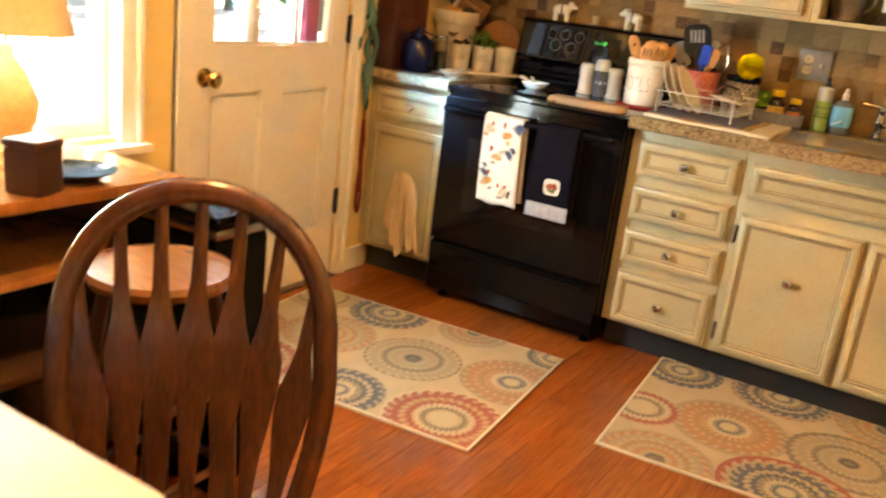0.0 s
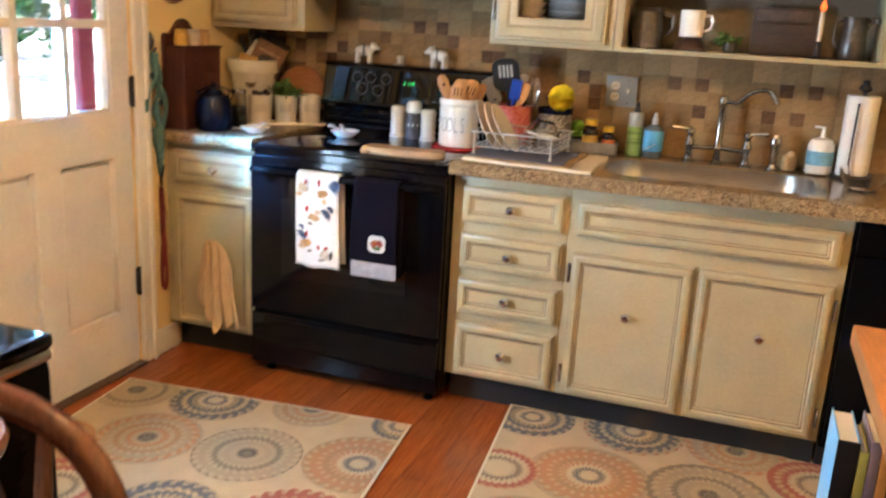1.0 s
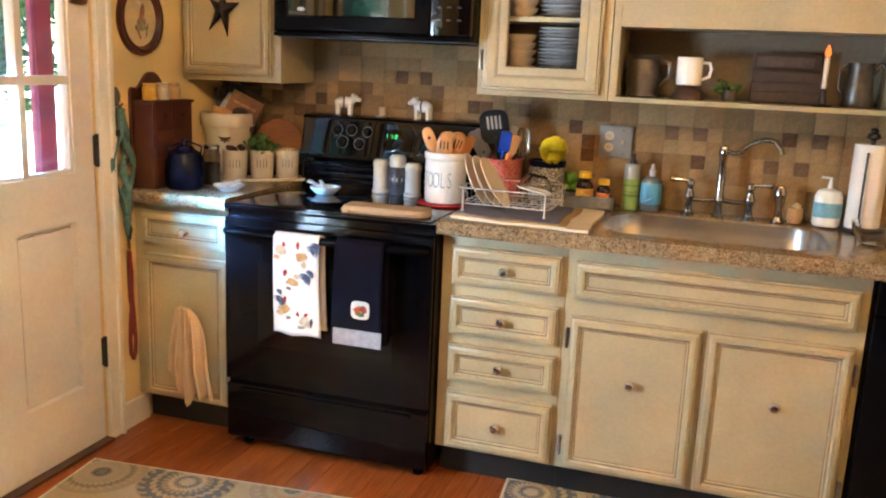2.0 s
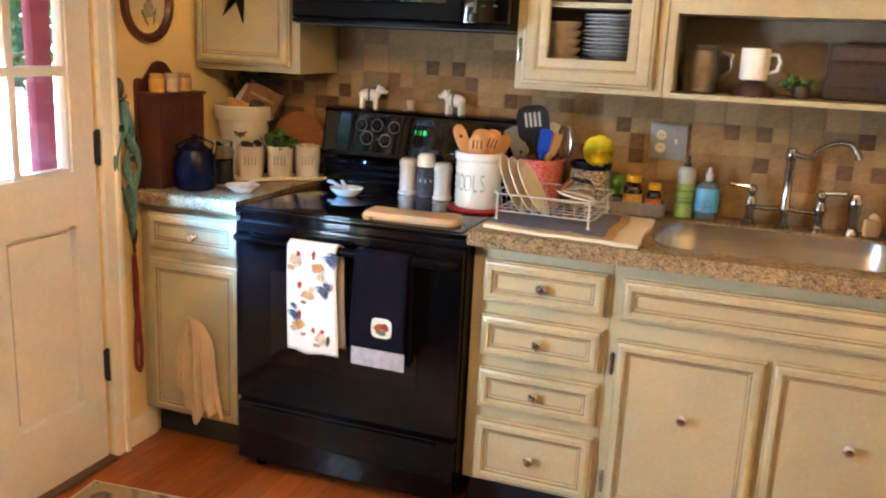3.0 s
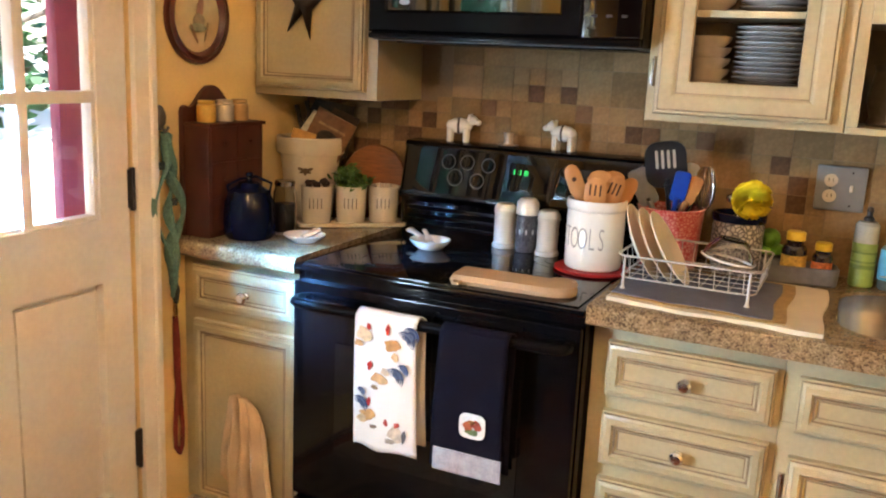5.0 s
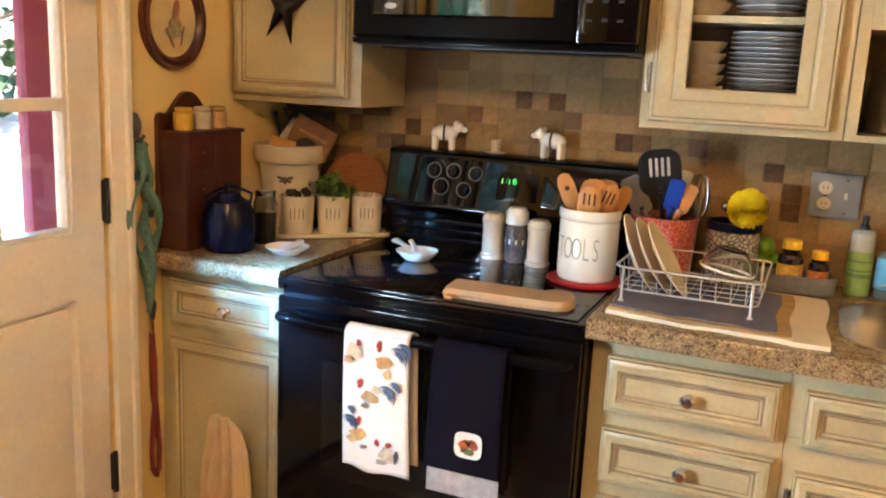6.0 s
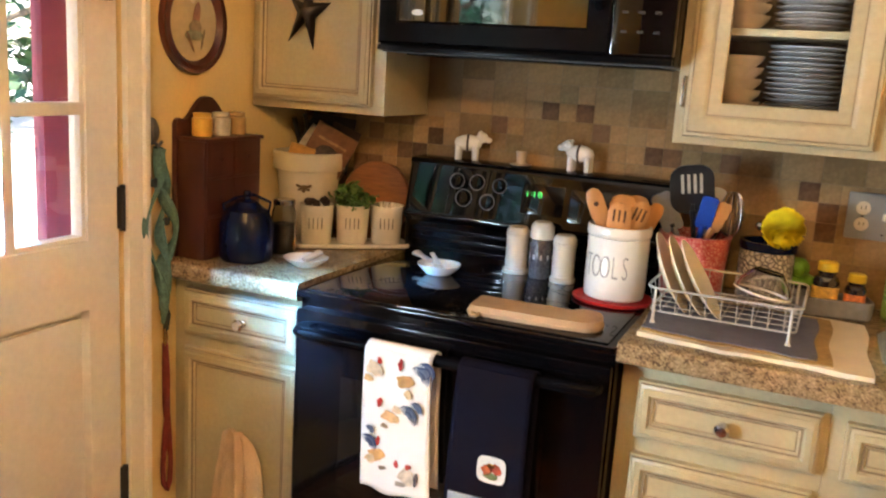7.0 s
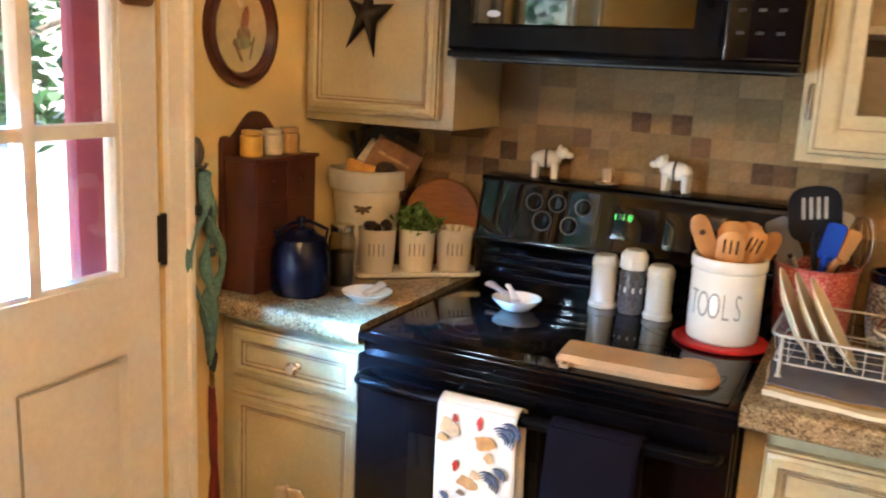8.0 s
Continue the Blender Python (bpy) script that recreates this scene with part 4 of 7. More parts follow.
def rug(at, rz, lx, ly, spots, label):
    r = thing("rug", label, "rug", at, rz, group="kitchen rugs")
    part("field", B(-lx / 2 + 0.006, lx / 2 - 0.006, -ly / 2 + 0.006, ly / 2 - 0.006, 0.0005, 0.0065, 0.002), M_RUG, r)
    bm = bmesh.new()
    box(bm, -lx / 2, -lx / 2 + 0.009, -ly / 2, ly / 2, 0.0003, 0.0075, 0.002)
    box(bm, lx / 2 - 0.009, lx / 2, -ly / 2, ly / 2, 0.0003, 0.0075, 0.002)
    box(bm, -lx / 2 + 0.009, lx / 2 - 0.009, -ly / 2, -ly / 2 + 0.009, 0.0003, 0.0075, 0.002)
    box(bm, -lx / 2 + 0.009, lx / 2 - 0.009, ly / 2 - 0.009, ly / 2, 0.0003, 0.0075, 0.002)
    part("binding", bm, M_RUGB, r, "pale bound edge")
    for i, (x, y, rad, kind) in enumerate(spots):
        rad *= 1.16
        bm = bmesh.new()
        bmesh.ops.create_circle(bm, cap_ends=True, segments=48, radius=rad)
        for nrm, d in (((1, 0, 0), lx / 2 - 0.01 - x), ((-1, 0, 0), lx / 2 - 0.01 + x), ((0, 1, 0), ly / 2 - 0.01 - y), ((0, -1, 0), ly / 2 - 0.01 + y)):
            if d < rad:
                bmesh.ops.bisect_plane(bm, geom=bm.verts[:] + bm.edges[:] + bm.faces[:], plane_co=Vector(nrm) * d, plane_no=nrm, clear_outer=True)
        m = part("medallion", bm, RING[kind], r)
        m.location = (x, y, 0.0072 + 0.00035 * i)
    return r


def rug_spots(at, rz, spots):
    c, s = math.cos(radians(-rz)), math.sin(radians(-rz))
    return [((x - at[0]) * c - (y - at[1]) * s, (x - at[0]) * s + (y - at[1]) * c, r, k) for x, y, r, k in spots]


A1, A2 = (0.257, -1.30, 0), (1.74, -0.885, 0)
rug(A1, 5, 1.09, 0.815, rug_spots(A1, 5, ((0.683, -1.549, 0.17, "red"), (0.370, -1.254, 0.15, "grey"), (0.716, -1.168, 0.155, "tan"), (0.067, -0.97, 0.14, "blue"), (0.330, -1.63, 0.14, "blue"), (0.406, -0.886, 0.12, "orange"), (0.03, -1.30, 0.15, "orange"), (-0.23, -1.02, 0.13, "grey"), (-0.02, -1.66, 0.15, "red"), (0.74, -0.88, 0.09, "blue"), (-0.24, -1.45, 0.13, "tan"))), "beige low-pile rug with printed medallions on the wood floor")
rug(A2, 4.4, 1.36, 0.815, rug_spots(A2, 4.4, ((1.392, -0.932, 0.165, "tan"), (1.132, -0.60, 0.13, "blue"), (1.12, -1.005, 0.11, "red"), (1.482, -0.56, 0.15, "blue"), (1.27, -1.31, 0.15, "orange"), (1.751, -0.898, 0.165, "grey"), (1.629, -1.225, 0.17, "blue"), (1.82, -0.56, 0.14, "orange"), (2.08, -0.70, 0.14, "red"), (2.02, -1.10, 0.16, "tan"), (2.34, -0.88, 0.15, "blue"), (2.3, -1.2, 0.1, "grey"))), "beige low-pile runner rug with printed medallions before the sink")

# ---- dining corner ----
M_TOPWOOD = mat("orange_stained_wood", (0.34, 0.13, 0.04), 0.22, vary=0.3, scale=3, grain=20, stretch=(1, 8, 1), coat=0.3)
M_DARKW = mat("dark_brown_wood", (0.075, 0.028, 0.014), 0.32, vary=0.3, scale=4, grain=24, stretch=(6, 6, 1), bump=0.05)
M_CHAIR = mat("chair_wood", (0.10, 0.034, 0.018), 0.24, vary=0.35, scale=5, grain=30, stretch=(6, 6, 1), coat=0.6)
BF = thing("buffet", "stained wooden buffet with open dark shelves under the window", "buffet", (0, 0, 0))
part("top", B(-0.385, 0.20, -3.42, -2.155, 0.708, 0.737, 0.005), M_TOPWOOD, BF, "orange-brown polished wood top")
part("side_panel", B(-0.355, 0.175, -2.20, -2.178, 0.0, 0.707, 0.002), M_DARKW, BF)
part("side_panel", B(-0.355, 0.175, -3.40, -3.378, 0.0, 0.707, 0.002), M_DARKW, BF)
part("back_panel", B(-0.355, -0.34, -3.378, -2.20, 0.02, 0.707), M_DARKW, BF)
# upper shelf takes the top's wood, lower shelves the darker brown
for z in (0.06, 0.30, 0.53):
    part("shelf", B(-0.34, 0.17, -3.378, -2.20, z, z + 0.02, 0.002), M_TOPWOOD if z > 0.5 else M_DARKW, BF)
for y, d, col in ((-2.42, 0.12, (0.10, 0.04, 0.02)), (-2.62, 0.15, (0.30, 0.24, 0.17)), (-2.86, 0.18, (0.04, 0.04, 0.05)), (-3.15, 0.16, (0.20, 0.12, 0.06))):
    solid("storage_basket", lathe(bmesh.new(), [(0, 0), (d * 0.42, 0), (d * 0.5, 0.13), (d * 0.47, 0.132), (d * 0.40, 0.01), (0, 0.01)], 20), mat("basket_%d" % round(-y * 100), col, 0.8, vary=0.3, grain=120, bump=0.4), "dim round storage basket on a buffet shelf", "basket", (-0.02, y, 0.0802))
CN = thing("canister", "dark brown square canister with a lid on the buffet", "canister", (0.15, -2.53, 0.7375), 18)
part("body", B(-0.042, 0.042, -0.042, 0.042, 0.0, 0.10, 0.006), mat("brown_tin", (0.06, 0.022, 0.014), 0.4), CN)
part("lid", B(-0.044, 0.044, -0.044, 0.044, 0.1002, 0.118, 0.006), MATS["brown_tin"], CN)
solid("plate", lathe(bmesh.new(), [(0, 0), (0.05, 0), (0.055, 0.006), (0.088, 0.022), (0.09, 0.026), (0.055, 0.012), (0, 0.008)], 32), mat("black_glaze", (0.006, 0.008, 0.012), 0.12, spec=0.3), "glossy black shallow dish on the buffet", "dish", (0.10, -2.39, 0.7375))
TL = thing("table_lamp", "yellow ceramic table lamp with a cream shade on the buffet", "lamp", (-0.21, -2.36, 0.7375))
part("base", lathe(bmesh.new(), [(0, 0), (0.06, 0), (0.062, 0.012), (0.035, 0.025), (0.07, 0.08), (0.078, 0.13), (0.05, 0.20), (0.022, 0.24), (0.02, 0.27), (0, 0.27)], 28), mat("yellow_glaze", (0.68, 0.52, 0.27), 0.2, vary=0.2), TL)
part("stem", tube(bmesh.new(), [(0, 0, 0.27), (0, 0, 0.48)], 0.006), M_BRASS, TL)
part("shade", lathe(bmesh.new(), [(0.16, 0.30), (0.10, 0.52), (0.098, 0.52), (0.158, 0.30)], 36), mat("cream_shade", (0.65, 0.55, 0.36), 0.8), TL)
TB = thing("trash_can", "slim black step trash can with a silver rim beside the buffet", "trash can", (0.30, -2.205, 0))
part("body", B(-0.155, 0.155, -0.085, 0.085, 0.02, 0.655, 0.02), M_BLACKM, TB)
part("rim", B(-0.158, 0.158, -0.088, 0.088, 0.655, 0.68, 0.01), M_STEEL, TB, "silver metal rim")
part("lid", B(-0.160, 0.160, -0.090, 0.090, 0.680, 0.712, 0.013), M_BLACK, TB)
part("pedal", B(-0.06, 0.06, -0.115, -0.084, 0.012, 0.022, 0.004), M_STEEL, TB)
part("foot_ring", B(-0.15, 0.15, -0.08, 0.08, 0.0, 0.02, 0.004), M_BLACKM, TB)

ST = thing("bar_stool", "round wooden bar stool with dark turned legs", "stool", (0.505, -2.49, 0))
part("seat", lathe(bmesh.new(), [(0, 0.622), (0.13, 0.622), (0.146, 0.63), (0.150, 0.645), (0.144, 0.657), (0.12, 0.660), (0, 0.652)], 40), mat("worn_seat_wood", (0.25, 0.105, 0.042), 0.22, vary=0.3, scale=6, grain=18, stretch=(1, 9, 1), coat=0.2), ST, "worn light wooden round seat")
for k in range(4):
    a = radians(45 + 90 * k)
    c, s_ = math.cos(a), math.sin(a)
    bm = tube(bmesh.new(), [(0.17 * c, 0.17 * s_, 0), (0.155 * c, 0.155 * s_, 0.12), (0.145 * c, 0.145 * s_, 0.3), (0.125 * c, 0.125 * s_, 0.5), (0.10 * c, 0.10 * s_, 0.63)], [0.013, 0.017, 0.02, 0.018, 0.014], 10)
    part("leg", bm, M_DARKW, ST)
for z, r in ((0.2, 0.15), (0.38, 0.138)):
    for k in range(4):
        a, b = radians(45 + 90 * k), radians(135 + 90 * k)
        part("rung", tube(bmesh.new(), [(r * math.cos(a), r * math.sin(a), z), (r * math.cos(b), r * math.sin(b), z)], 0.009, 8), M_DARKW, ST)

# arrow-back chair, tucked to the white table: local y runs forward to the table
CH = thing("dining_chair", "dark-stained arrow-back hoop chair at the white table", "chair", (1.088, -2.981, 0), 219)
bm = bmesh.new()
t = bmesh.new()
lp = [[], [], []]
for k in range(36):
    a = 2 * math.pi * k / 36
    rx, ry = 0.205 * (1 + 0.05 * math.sin(a)), 0.195
    e = 0.85
    px, py = rx * math.copysign(abs(math.cos(a)) ** e, math.cos(a)), ry * math.copysign(abs(math.sin(a)) ** e, math.sin(a))
    lp[0].append(t.verts.new((px * 0.94, py * 0.94, 0.428)))
    lp[1].append(t.verts.new((px, py, 0.442)))
    lp[2].append(t.verts.new((px * 0.95, py * 0.95, 0.462)))
for a, b in zip(lp, lp[1:]):
    for k in range(36):
        t.faces.new((a[k], a[(k + 1) % 36], b[(k + 1) % 36], b[k]))
top = t.verts.new((0, 0.02, 0.450))
for k in range(36):
    t.faces.new((lp[2][k], lp[2][(k + 1) % 36], top))
t.faces.new(lp[0][::-1])
bmesh.ops.recalc_face_normals(t, faces=t.faces[:])
merge(bm, t)
part("seat", bm, M_CHAIR, CH)


def back_at(z):
    """How far back the leaning chair back stands at a height."""
    return -0.165 - (z - 0.45) * 0.17


side = ((0.150, 0.455), (0.168, 0.52), (0.181, 0.58), (0.189, 0.64), (0.190, 0.69))
hoop = [(-x, back_at(z), z) for x, z in side]
for k in range(25):
    a = math.pi - math.pi * k / 24
    z = 0.73 + 0.22 * max(0, math.sin(a)) ** 0.9
    hoop.append((0.187 * math.cos(a), back_at(z), z))
hoop += [(x, back_at(z), z) for x, z in side[::-1]]
part("hoop", tube(bmesh.new(), hoop, 0.018, 12, flat=0.8), M_CHAIR, CH)
for k in range(7):
    u = (k - 3) / 3
    xb, xt = 0.120 * u, 0.168 * u
    zt = 0.73 + 0.22 * math.sqrt(max(0, 1 - (xt / 0.187) ** 2)) ** 0.95 - 0.008
    prof = ((0.0, 0.008), (0.12, 0.010), (0.26, 0.014), (0.38, 0.021), (0.50, 0.0265), (0.58, 0.027), (0.66, 0.018), (0.75, 0.011), (1.0, 0.008))
    bm = bmesh.new()
    rows = []
    for f, w in prof:
        z = 0.45 + (zt - 0.45) * f
        x, y = xb + (xt - xb) * f, back_at(z)
        th = 0.0055
        rows.append([bm.verts.new(v) for v in ((x - w, y - th * 0.4, z), (x, y - th, z), (x + w, y - th * 0.4, z), (x + w, y + th * 0.4, z), (x, y + th, z), (x - w, y + th * 0.4, z))])
    for a, b in zip(rows, rows[1:]):
        for j in range(6):
            bm.faces.new((a[j], a[(j + 1) % 6], b[(j + 1) % 6], b[j]))
    bm.faces.new(rows[0][::-1])
    bm.faces.new(rows[-1])
    bmesh.ops.recalc_face_normals(bm, faces=bm.faces[:])
    part("spindle", bm, M_CHAIR, CH)
for sx_, sy_ in ((-1, -1), (1, -1), (1, 1), (-1, 1)):
    part("leg", tube(bmesh.new(), [(0.195 * sx_, 0.19 * sy_, 0), (0.18 * sx_, 0.175 * sy_, 0.12), (0.165 * sx_, 0.16 * sy_, 0.25), (0.13 * sx_, 0.125 * sy_, 0.43)], [0.011, 0.016, 0.021, 0.014], 10), M_CHAIR, CH)
for sx_ in (-1, 1):
    part("stretcher", tube(bmesh.new(), [(0.175 * sx_, -0.17, 0.17), (0.175 * sx_, 0, 0.17), (0.175 * sx_, 0.17, 0.17)], [0.008, 0.014, 0.008], 8), M_CHAIR, CH)
part("stretcher", tube(bmesh.new(), [(-0.17, 0, 0.17), (0, 0, 0.17), (0.17, 0, 0.17)], [0.008, 0.013, 0.008], 8), M_CHAIR, CH)

TT = thing("dining_table", "white-topped dining table with dark turned legs", "table", (0, 0, 0))
bm = bmesh.new()
lo_ = [bm.verts.new((x, y, 0.722)) for x, y in rounded(-0.05, 1.30, -4.2, -3.115, 0.08)]
hi_ = [bm.verts.new((x, y, 0.750)) for x, y in rounded(-0.05, 1.30, -4.2, -3.115, 0.08)]
for k in range(len(lo_)):
    bm.faces.new((lo_[k], lo_[(k + 1) % len(lo_)], hi_[(k + 1) % len(lo_)], hi_[k]))
bm.faces.new(hi_)
bm.faces.new(lo_[::-1])
bmesh.ops.recalc_face_normals(bm, faces=bm.faces[:])
part("tabletop", bm, mat("white_tabletop", (0.74, 0.78, 0.84), 0.25, vary=0.03), TT, "glossy white tabletop")
part("apron", B(0.10, 1.16, -4.06, -3.26, 0.63, 0.721, 0.003), M_WHITE, TT)
for x in (0.13, 1.13):
    for y in (-4.03, -3.29):
        part("leg", lathe(bmesh.new(), [(0, 0), (0.022, 0), (0.03, 0.06), (0.022, 0.1), (0.034, 0.3), (0.03, 0.5), (0.036, 0.55), (0.036, 0.63), (0, 0.63)], 18, Matrix.Translation((x, y, 0))), M_CHAIR, TT)

# cart with a wooden top beside the walk, and the books at its end
CA = thing("kitchen_cart", "black kitchen cart with an orange-brown wood top", "cart")
part("top", B(1.945, 2.75, -2.55, -1.70, 0.812, 0.850, 0.006), mat("cart_top_wood", (0.40, 0.16, 0.05), 0.35, vary=0.25, scale=3, grain=20, stretch=(8, 1, 1)), CA, "orange-brown wood top with a pale worn edge")
part("body", B(2.03, 2.70, -2.50, -1.75, 0.10, 0.811, 0.004), M_BLACKM, CA)
for x in (2.05, 2.68):
    for y in (-2.48, -1.77):
        part("leg", B(x - 0.025, x + 0.025, y - 0.025, y + 0.025, 0.0, 0.0995, 0.004), M_BLACKM, CA)
part("end_shelf", B(1.915, 2.03, -2.45, -1.735, 0.42, 0.44, 0.003), M_BLACKM, CA)
x0 = 1.930
for nm, lab, col, spine, w, h, dp in (("blue", "pale blue hardback book with a black spine on the cart shelf", (0.22, 0.48, 0.72), (0.010, 0.010, 0.012), 0.036, 0.255, 0.142), ("olive", "slim olive green book standing on the cart shelf", (0.34, 0.32, 0.07), (0.36, 0.34, 0.08), 0.015, 0.240, 0.130), ("plum", "grey plum book standing on the cart shelf", (0.20, 0.15, 0.20), (0.22, 0.16, 0.22), 0.017, 0.262, 0.140), ("orange", "orange book standing on the cart shelf", (0.55, 0.24, 0.06), (0.60, 0.27, 0.07), 0.016, 0.270, 0.135)):
    bk = thing("book", lab, "book", (x0, -1.886, 0.4405), group="cart books")
    bm = bmesh.new()
    box(bm, 0, 0.0028, 0.0032, dp, 0, h, 0.0008)
    box(bm, w - 0.0028, w, 0.0032, dp, 0, h, 0.0008)
    part("cover", bm, mat("book_cover_" + nm, col, 0.4, vary=0.15, scale=20), bk)
    part("spine", B(0, w, 0, 0.003, 0, h, 0.001), mat("book_spine_" + nm, spine, 0.4, vary=0.15, scale=20), bk)
    part("page_block", B(0.003, w - 0.003, 0.0034, dp - 0.006, 0.004, h - 0.003), mat("paper", (0.74, 0.70, 0.62), 0.9, vary=0.06, grain=300), bk, "pale paper page block")
    x0 += w + 0.001

# ---- on the left counter ----
Z1 = CT + 0.0005
M_SPICE = mat("red_brown_pine", (0.080, 0.019, 0.0095), 0.4, vary=0.3, scale=5, grain=30, stretch=(1, 1, 0.3), bump=0.05)
SPB = thing("spice_cabinet", "small red-brown wooden spice cabinet with a scalloped back", "cabinet", (0, 0, 0))
y0, y1 = -0.615, -0.372
bm = bmesh.new()
out = [(y0, 0.0), (y1, 0.0), (y1, 0.338), (y1 - 0.005, 0.350), (y1 - 0.016, 0.354), (y1 - 0.028, 0.349)]
for k in range(21):
    s_ = 1 - k / 10
    out.append(((y0 + y1) / 2 + 0.088 * s_, 0.349 + 0.058 * (0.5 + 0.5 * math.cos(math.pi * abs(s_) ** 1.15)) ** 0.85))
out += [(y0 + 0.028, 0.349), (y0 + 0.016, 0.354), (y0 + 0.005, 0.350), (y0, 0.338)]
slab(bm, [(a - (y0 + y1) / 2, z) for a, z in out], 0.014, Matrix.Translation((XL + 0.002, (y0 + y1) / 2, Z1)) @ pose(0, 0, 0, 0, 0, 90), 0.002)
part("back_board", bm, M_SPICE, SPB)
sx1_ = -0.290
part("case", B(XL + 0.017, sx1_, y0 + 0.004, y1 - 0.004, Z1, Z1 + 0.300, 0.003), M_SPICE, SPB)
part("cap_board", B(XL + 0.017, sx1_ + 0.008, y0, y1, Z1 + 0.300, Z1 + 0.310, 0.003), M_SPICE, SPB)
for r in range(3):
    for c in range(2):
        ya = y0 + 0.014 + c * 0.110
        d = part("drawer", B(sx1_, sx1_ + 0.002, ya, ya + 0.104, Z1 + 0.015 + r * 0.098, Z1 + 0.106 + r * 0.098, 0.002), M_SPICE, SPB)
        part("knob", lathe(bmesh.new(), [(0, 0), (0.003, 0), (0.003, 0.003), (0.005, 0.006), (0.004, 0.010), (0, 0.011)], 12, pose(sx1_ + 0.002, ya + 0.052, Z1 + 0.06 + r * 0.098, 0, 90, 0)), M_SPICE, d)
for y, col, nm in ((-0.565, (0.72, 0.42, 0.07), "yellow"), (-0.490, (0.66, 0.58, 0.46), "cream"), (-0.425, (0.55, 0.33, 0.13), "amber")):
    j = thing("spice_jar", nm + " spice jar standing on the spice cabinet", "jar", (-0.335, y, Z1 + 0.3105), group="spice jars")
    part("jar", lathe(bmesh.new(), [(0, 0), (0.024, 0), (0.026, 0.006), (0.026, 0.045), (0.02, 0.048), (0, 0.048)], 20), mat("jar_" + nm, col, 0.35, vary=0.15), j)
    part("lid", lathe(bmesh.new(), [(0, 0.0485), (0.023, 0.0485), (0.023, 0.057), (0.02, 0.059), (0, 0.059)], 20), mat("jar_lid_" + nm, tuple(0.85 * c for c in col), 0.4), j)

KT = thing("kettle", "dark blue enamel kettle with a wire handle", "kettle", (-0.222, -0.525, Z1))
M_BLUE = mat("blue_enamel", (0.0015, 0.0045, 0.027), 0.2, vary=0.2, spec=0.25)
part("body", lathe(bmesh.new(), [(0, 0), (0.062, 0), (0.069, 0.010), (0.071, 0.05), (0.068, 0.098), (0.055, 0.130), (0.036, 0.142), (0.034, 0.146), (0, 0.146)], 32), M_BLUE, KT)
part("lid", lathe(bmesh.new(), [(0, 0.146), (0.032, 0.146), (0.028, 0.153), (0.008, 0.158), (0.006, 0.166), (0.011, 0.172), (0.008, 0.18), (0, 0.181)], 20), M_BLUE, KT)
part("handle", tube(bmesh.new(), [(-0.045, -0.03, 0.125), (-0.056, -0.026, 0.140), (-0.036, 0.006, 0.158), (0.000, 0.030, 0.166), (0.044, 0.040, 0.150), (0.045, 0.03, 0.125)], 0.004, 8), M_BLUE, KT)
GJ = thing("glass_jar", "glass jar of dark grounds with a metal lid", "jar", (-0.176, -0.425, Z1))
part("jar", lathe(bmesh.new(), [(0, 0), (0.030, 0), (0.033, 0.006), (0.033, 0.118), (0.028, 0.130), (0.028, 0.138), (0.025, 0.138), (0.025, 0.129), (0.029, 0.117), (0.029, 0.008), (0, 0.006)], 24), glass_mat("jar_glass", (0.72, 0.72, 0.68)), GJ)
part("contents", lathe(bmesh.new(), [(0, 0.0085), (0.0275, 0.0085), (0.0282, 0.012), (0.0282, 0.088), (0, 0.090)], 24), mat("ground_coffee", (0.045, 0.036, 0.028), 0.9, vary=0.3), GJ, "dark ground contents")
part("lid", lathe(bmesh.new(), [(0, 0.1385), (0.029, 0.1385), (0.029, 0.150), (0.026, 0.153), (0, 0.153)], 24), M_STEEL, GJ)
SC = thing("small_dish", "white ceramic spoon dish with a small scoop in it", "dish", (-0.064, -0.488, Z1), 20)
part("dish", lathe(bmesh.new(), [(0, 0), (0.03, 0), (0.034, 0.004), (0.056, 0.018), (0.058, 0.022), (0.053, 0.019), (0.032, 0.008), (0, 0.006)], 32), M_WHITE, SC)
part("scoop", tube(bmesh.new(), [(-0.006, 0.0, 0.014), (0.014, 0.026, 0.021), (0.026, 0.046, 0.028)], [0.010, 0.011, 0.013], 8, flat=0.6), M_CREAM, SC)

# three lettered cups on a tray
TR = thing("cup_tray", "long cream ceramic tray on the granite counter", "tray", (-0.098, -0.192, Z1), 41)
bm = bmesh.new()
lps = []
for i, z in ((0.004, 0.0), (0.0, 0.003), (0.0, 0.012), (0.005, 0.0135), (0.008, 0.009)):
    lps.append([bm.verts.new((x, y, z)) for x, y in rounded(-0.165 + i, 0.165 - i, -0.052 + i, 0.052 - i, 0.022)])
for a, b in zip(lps, lps[1:]):
    for k in range(len(a)):
        bm.faces.new((a[k], a[(k + 1) % len(a)], b[(k + 1) % len(a)], b[k]))
bm.faces.new(lps[-1])
bm.faces.new(lps[0][::-1])
bmesh.ops.recalc_face_normals(bm, faces=bm.faces[:])
part("tray", bm, M_CREAM, TR)
M_INK = mat("grey_ink", (0.16, 0.14, 0.12), 0.6)
rnd = random.Random(3)
c41, s41 = math.cos(radians(41)), math.sin(radians(41))
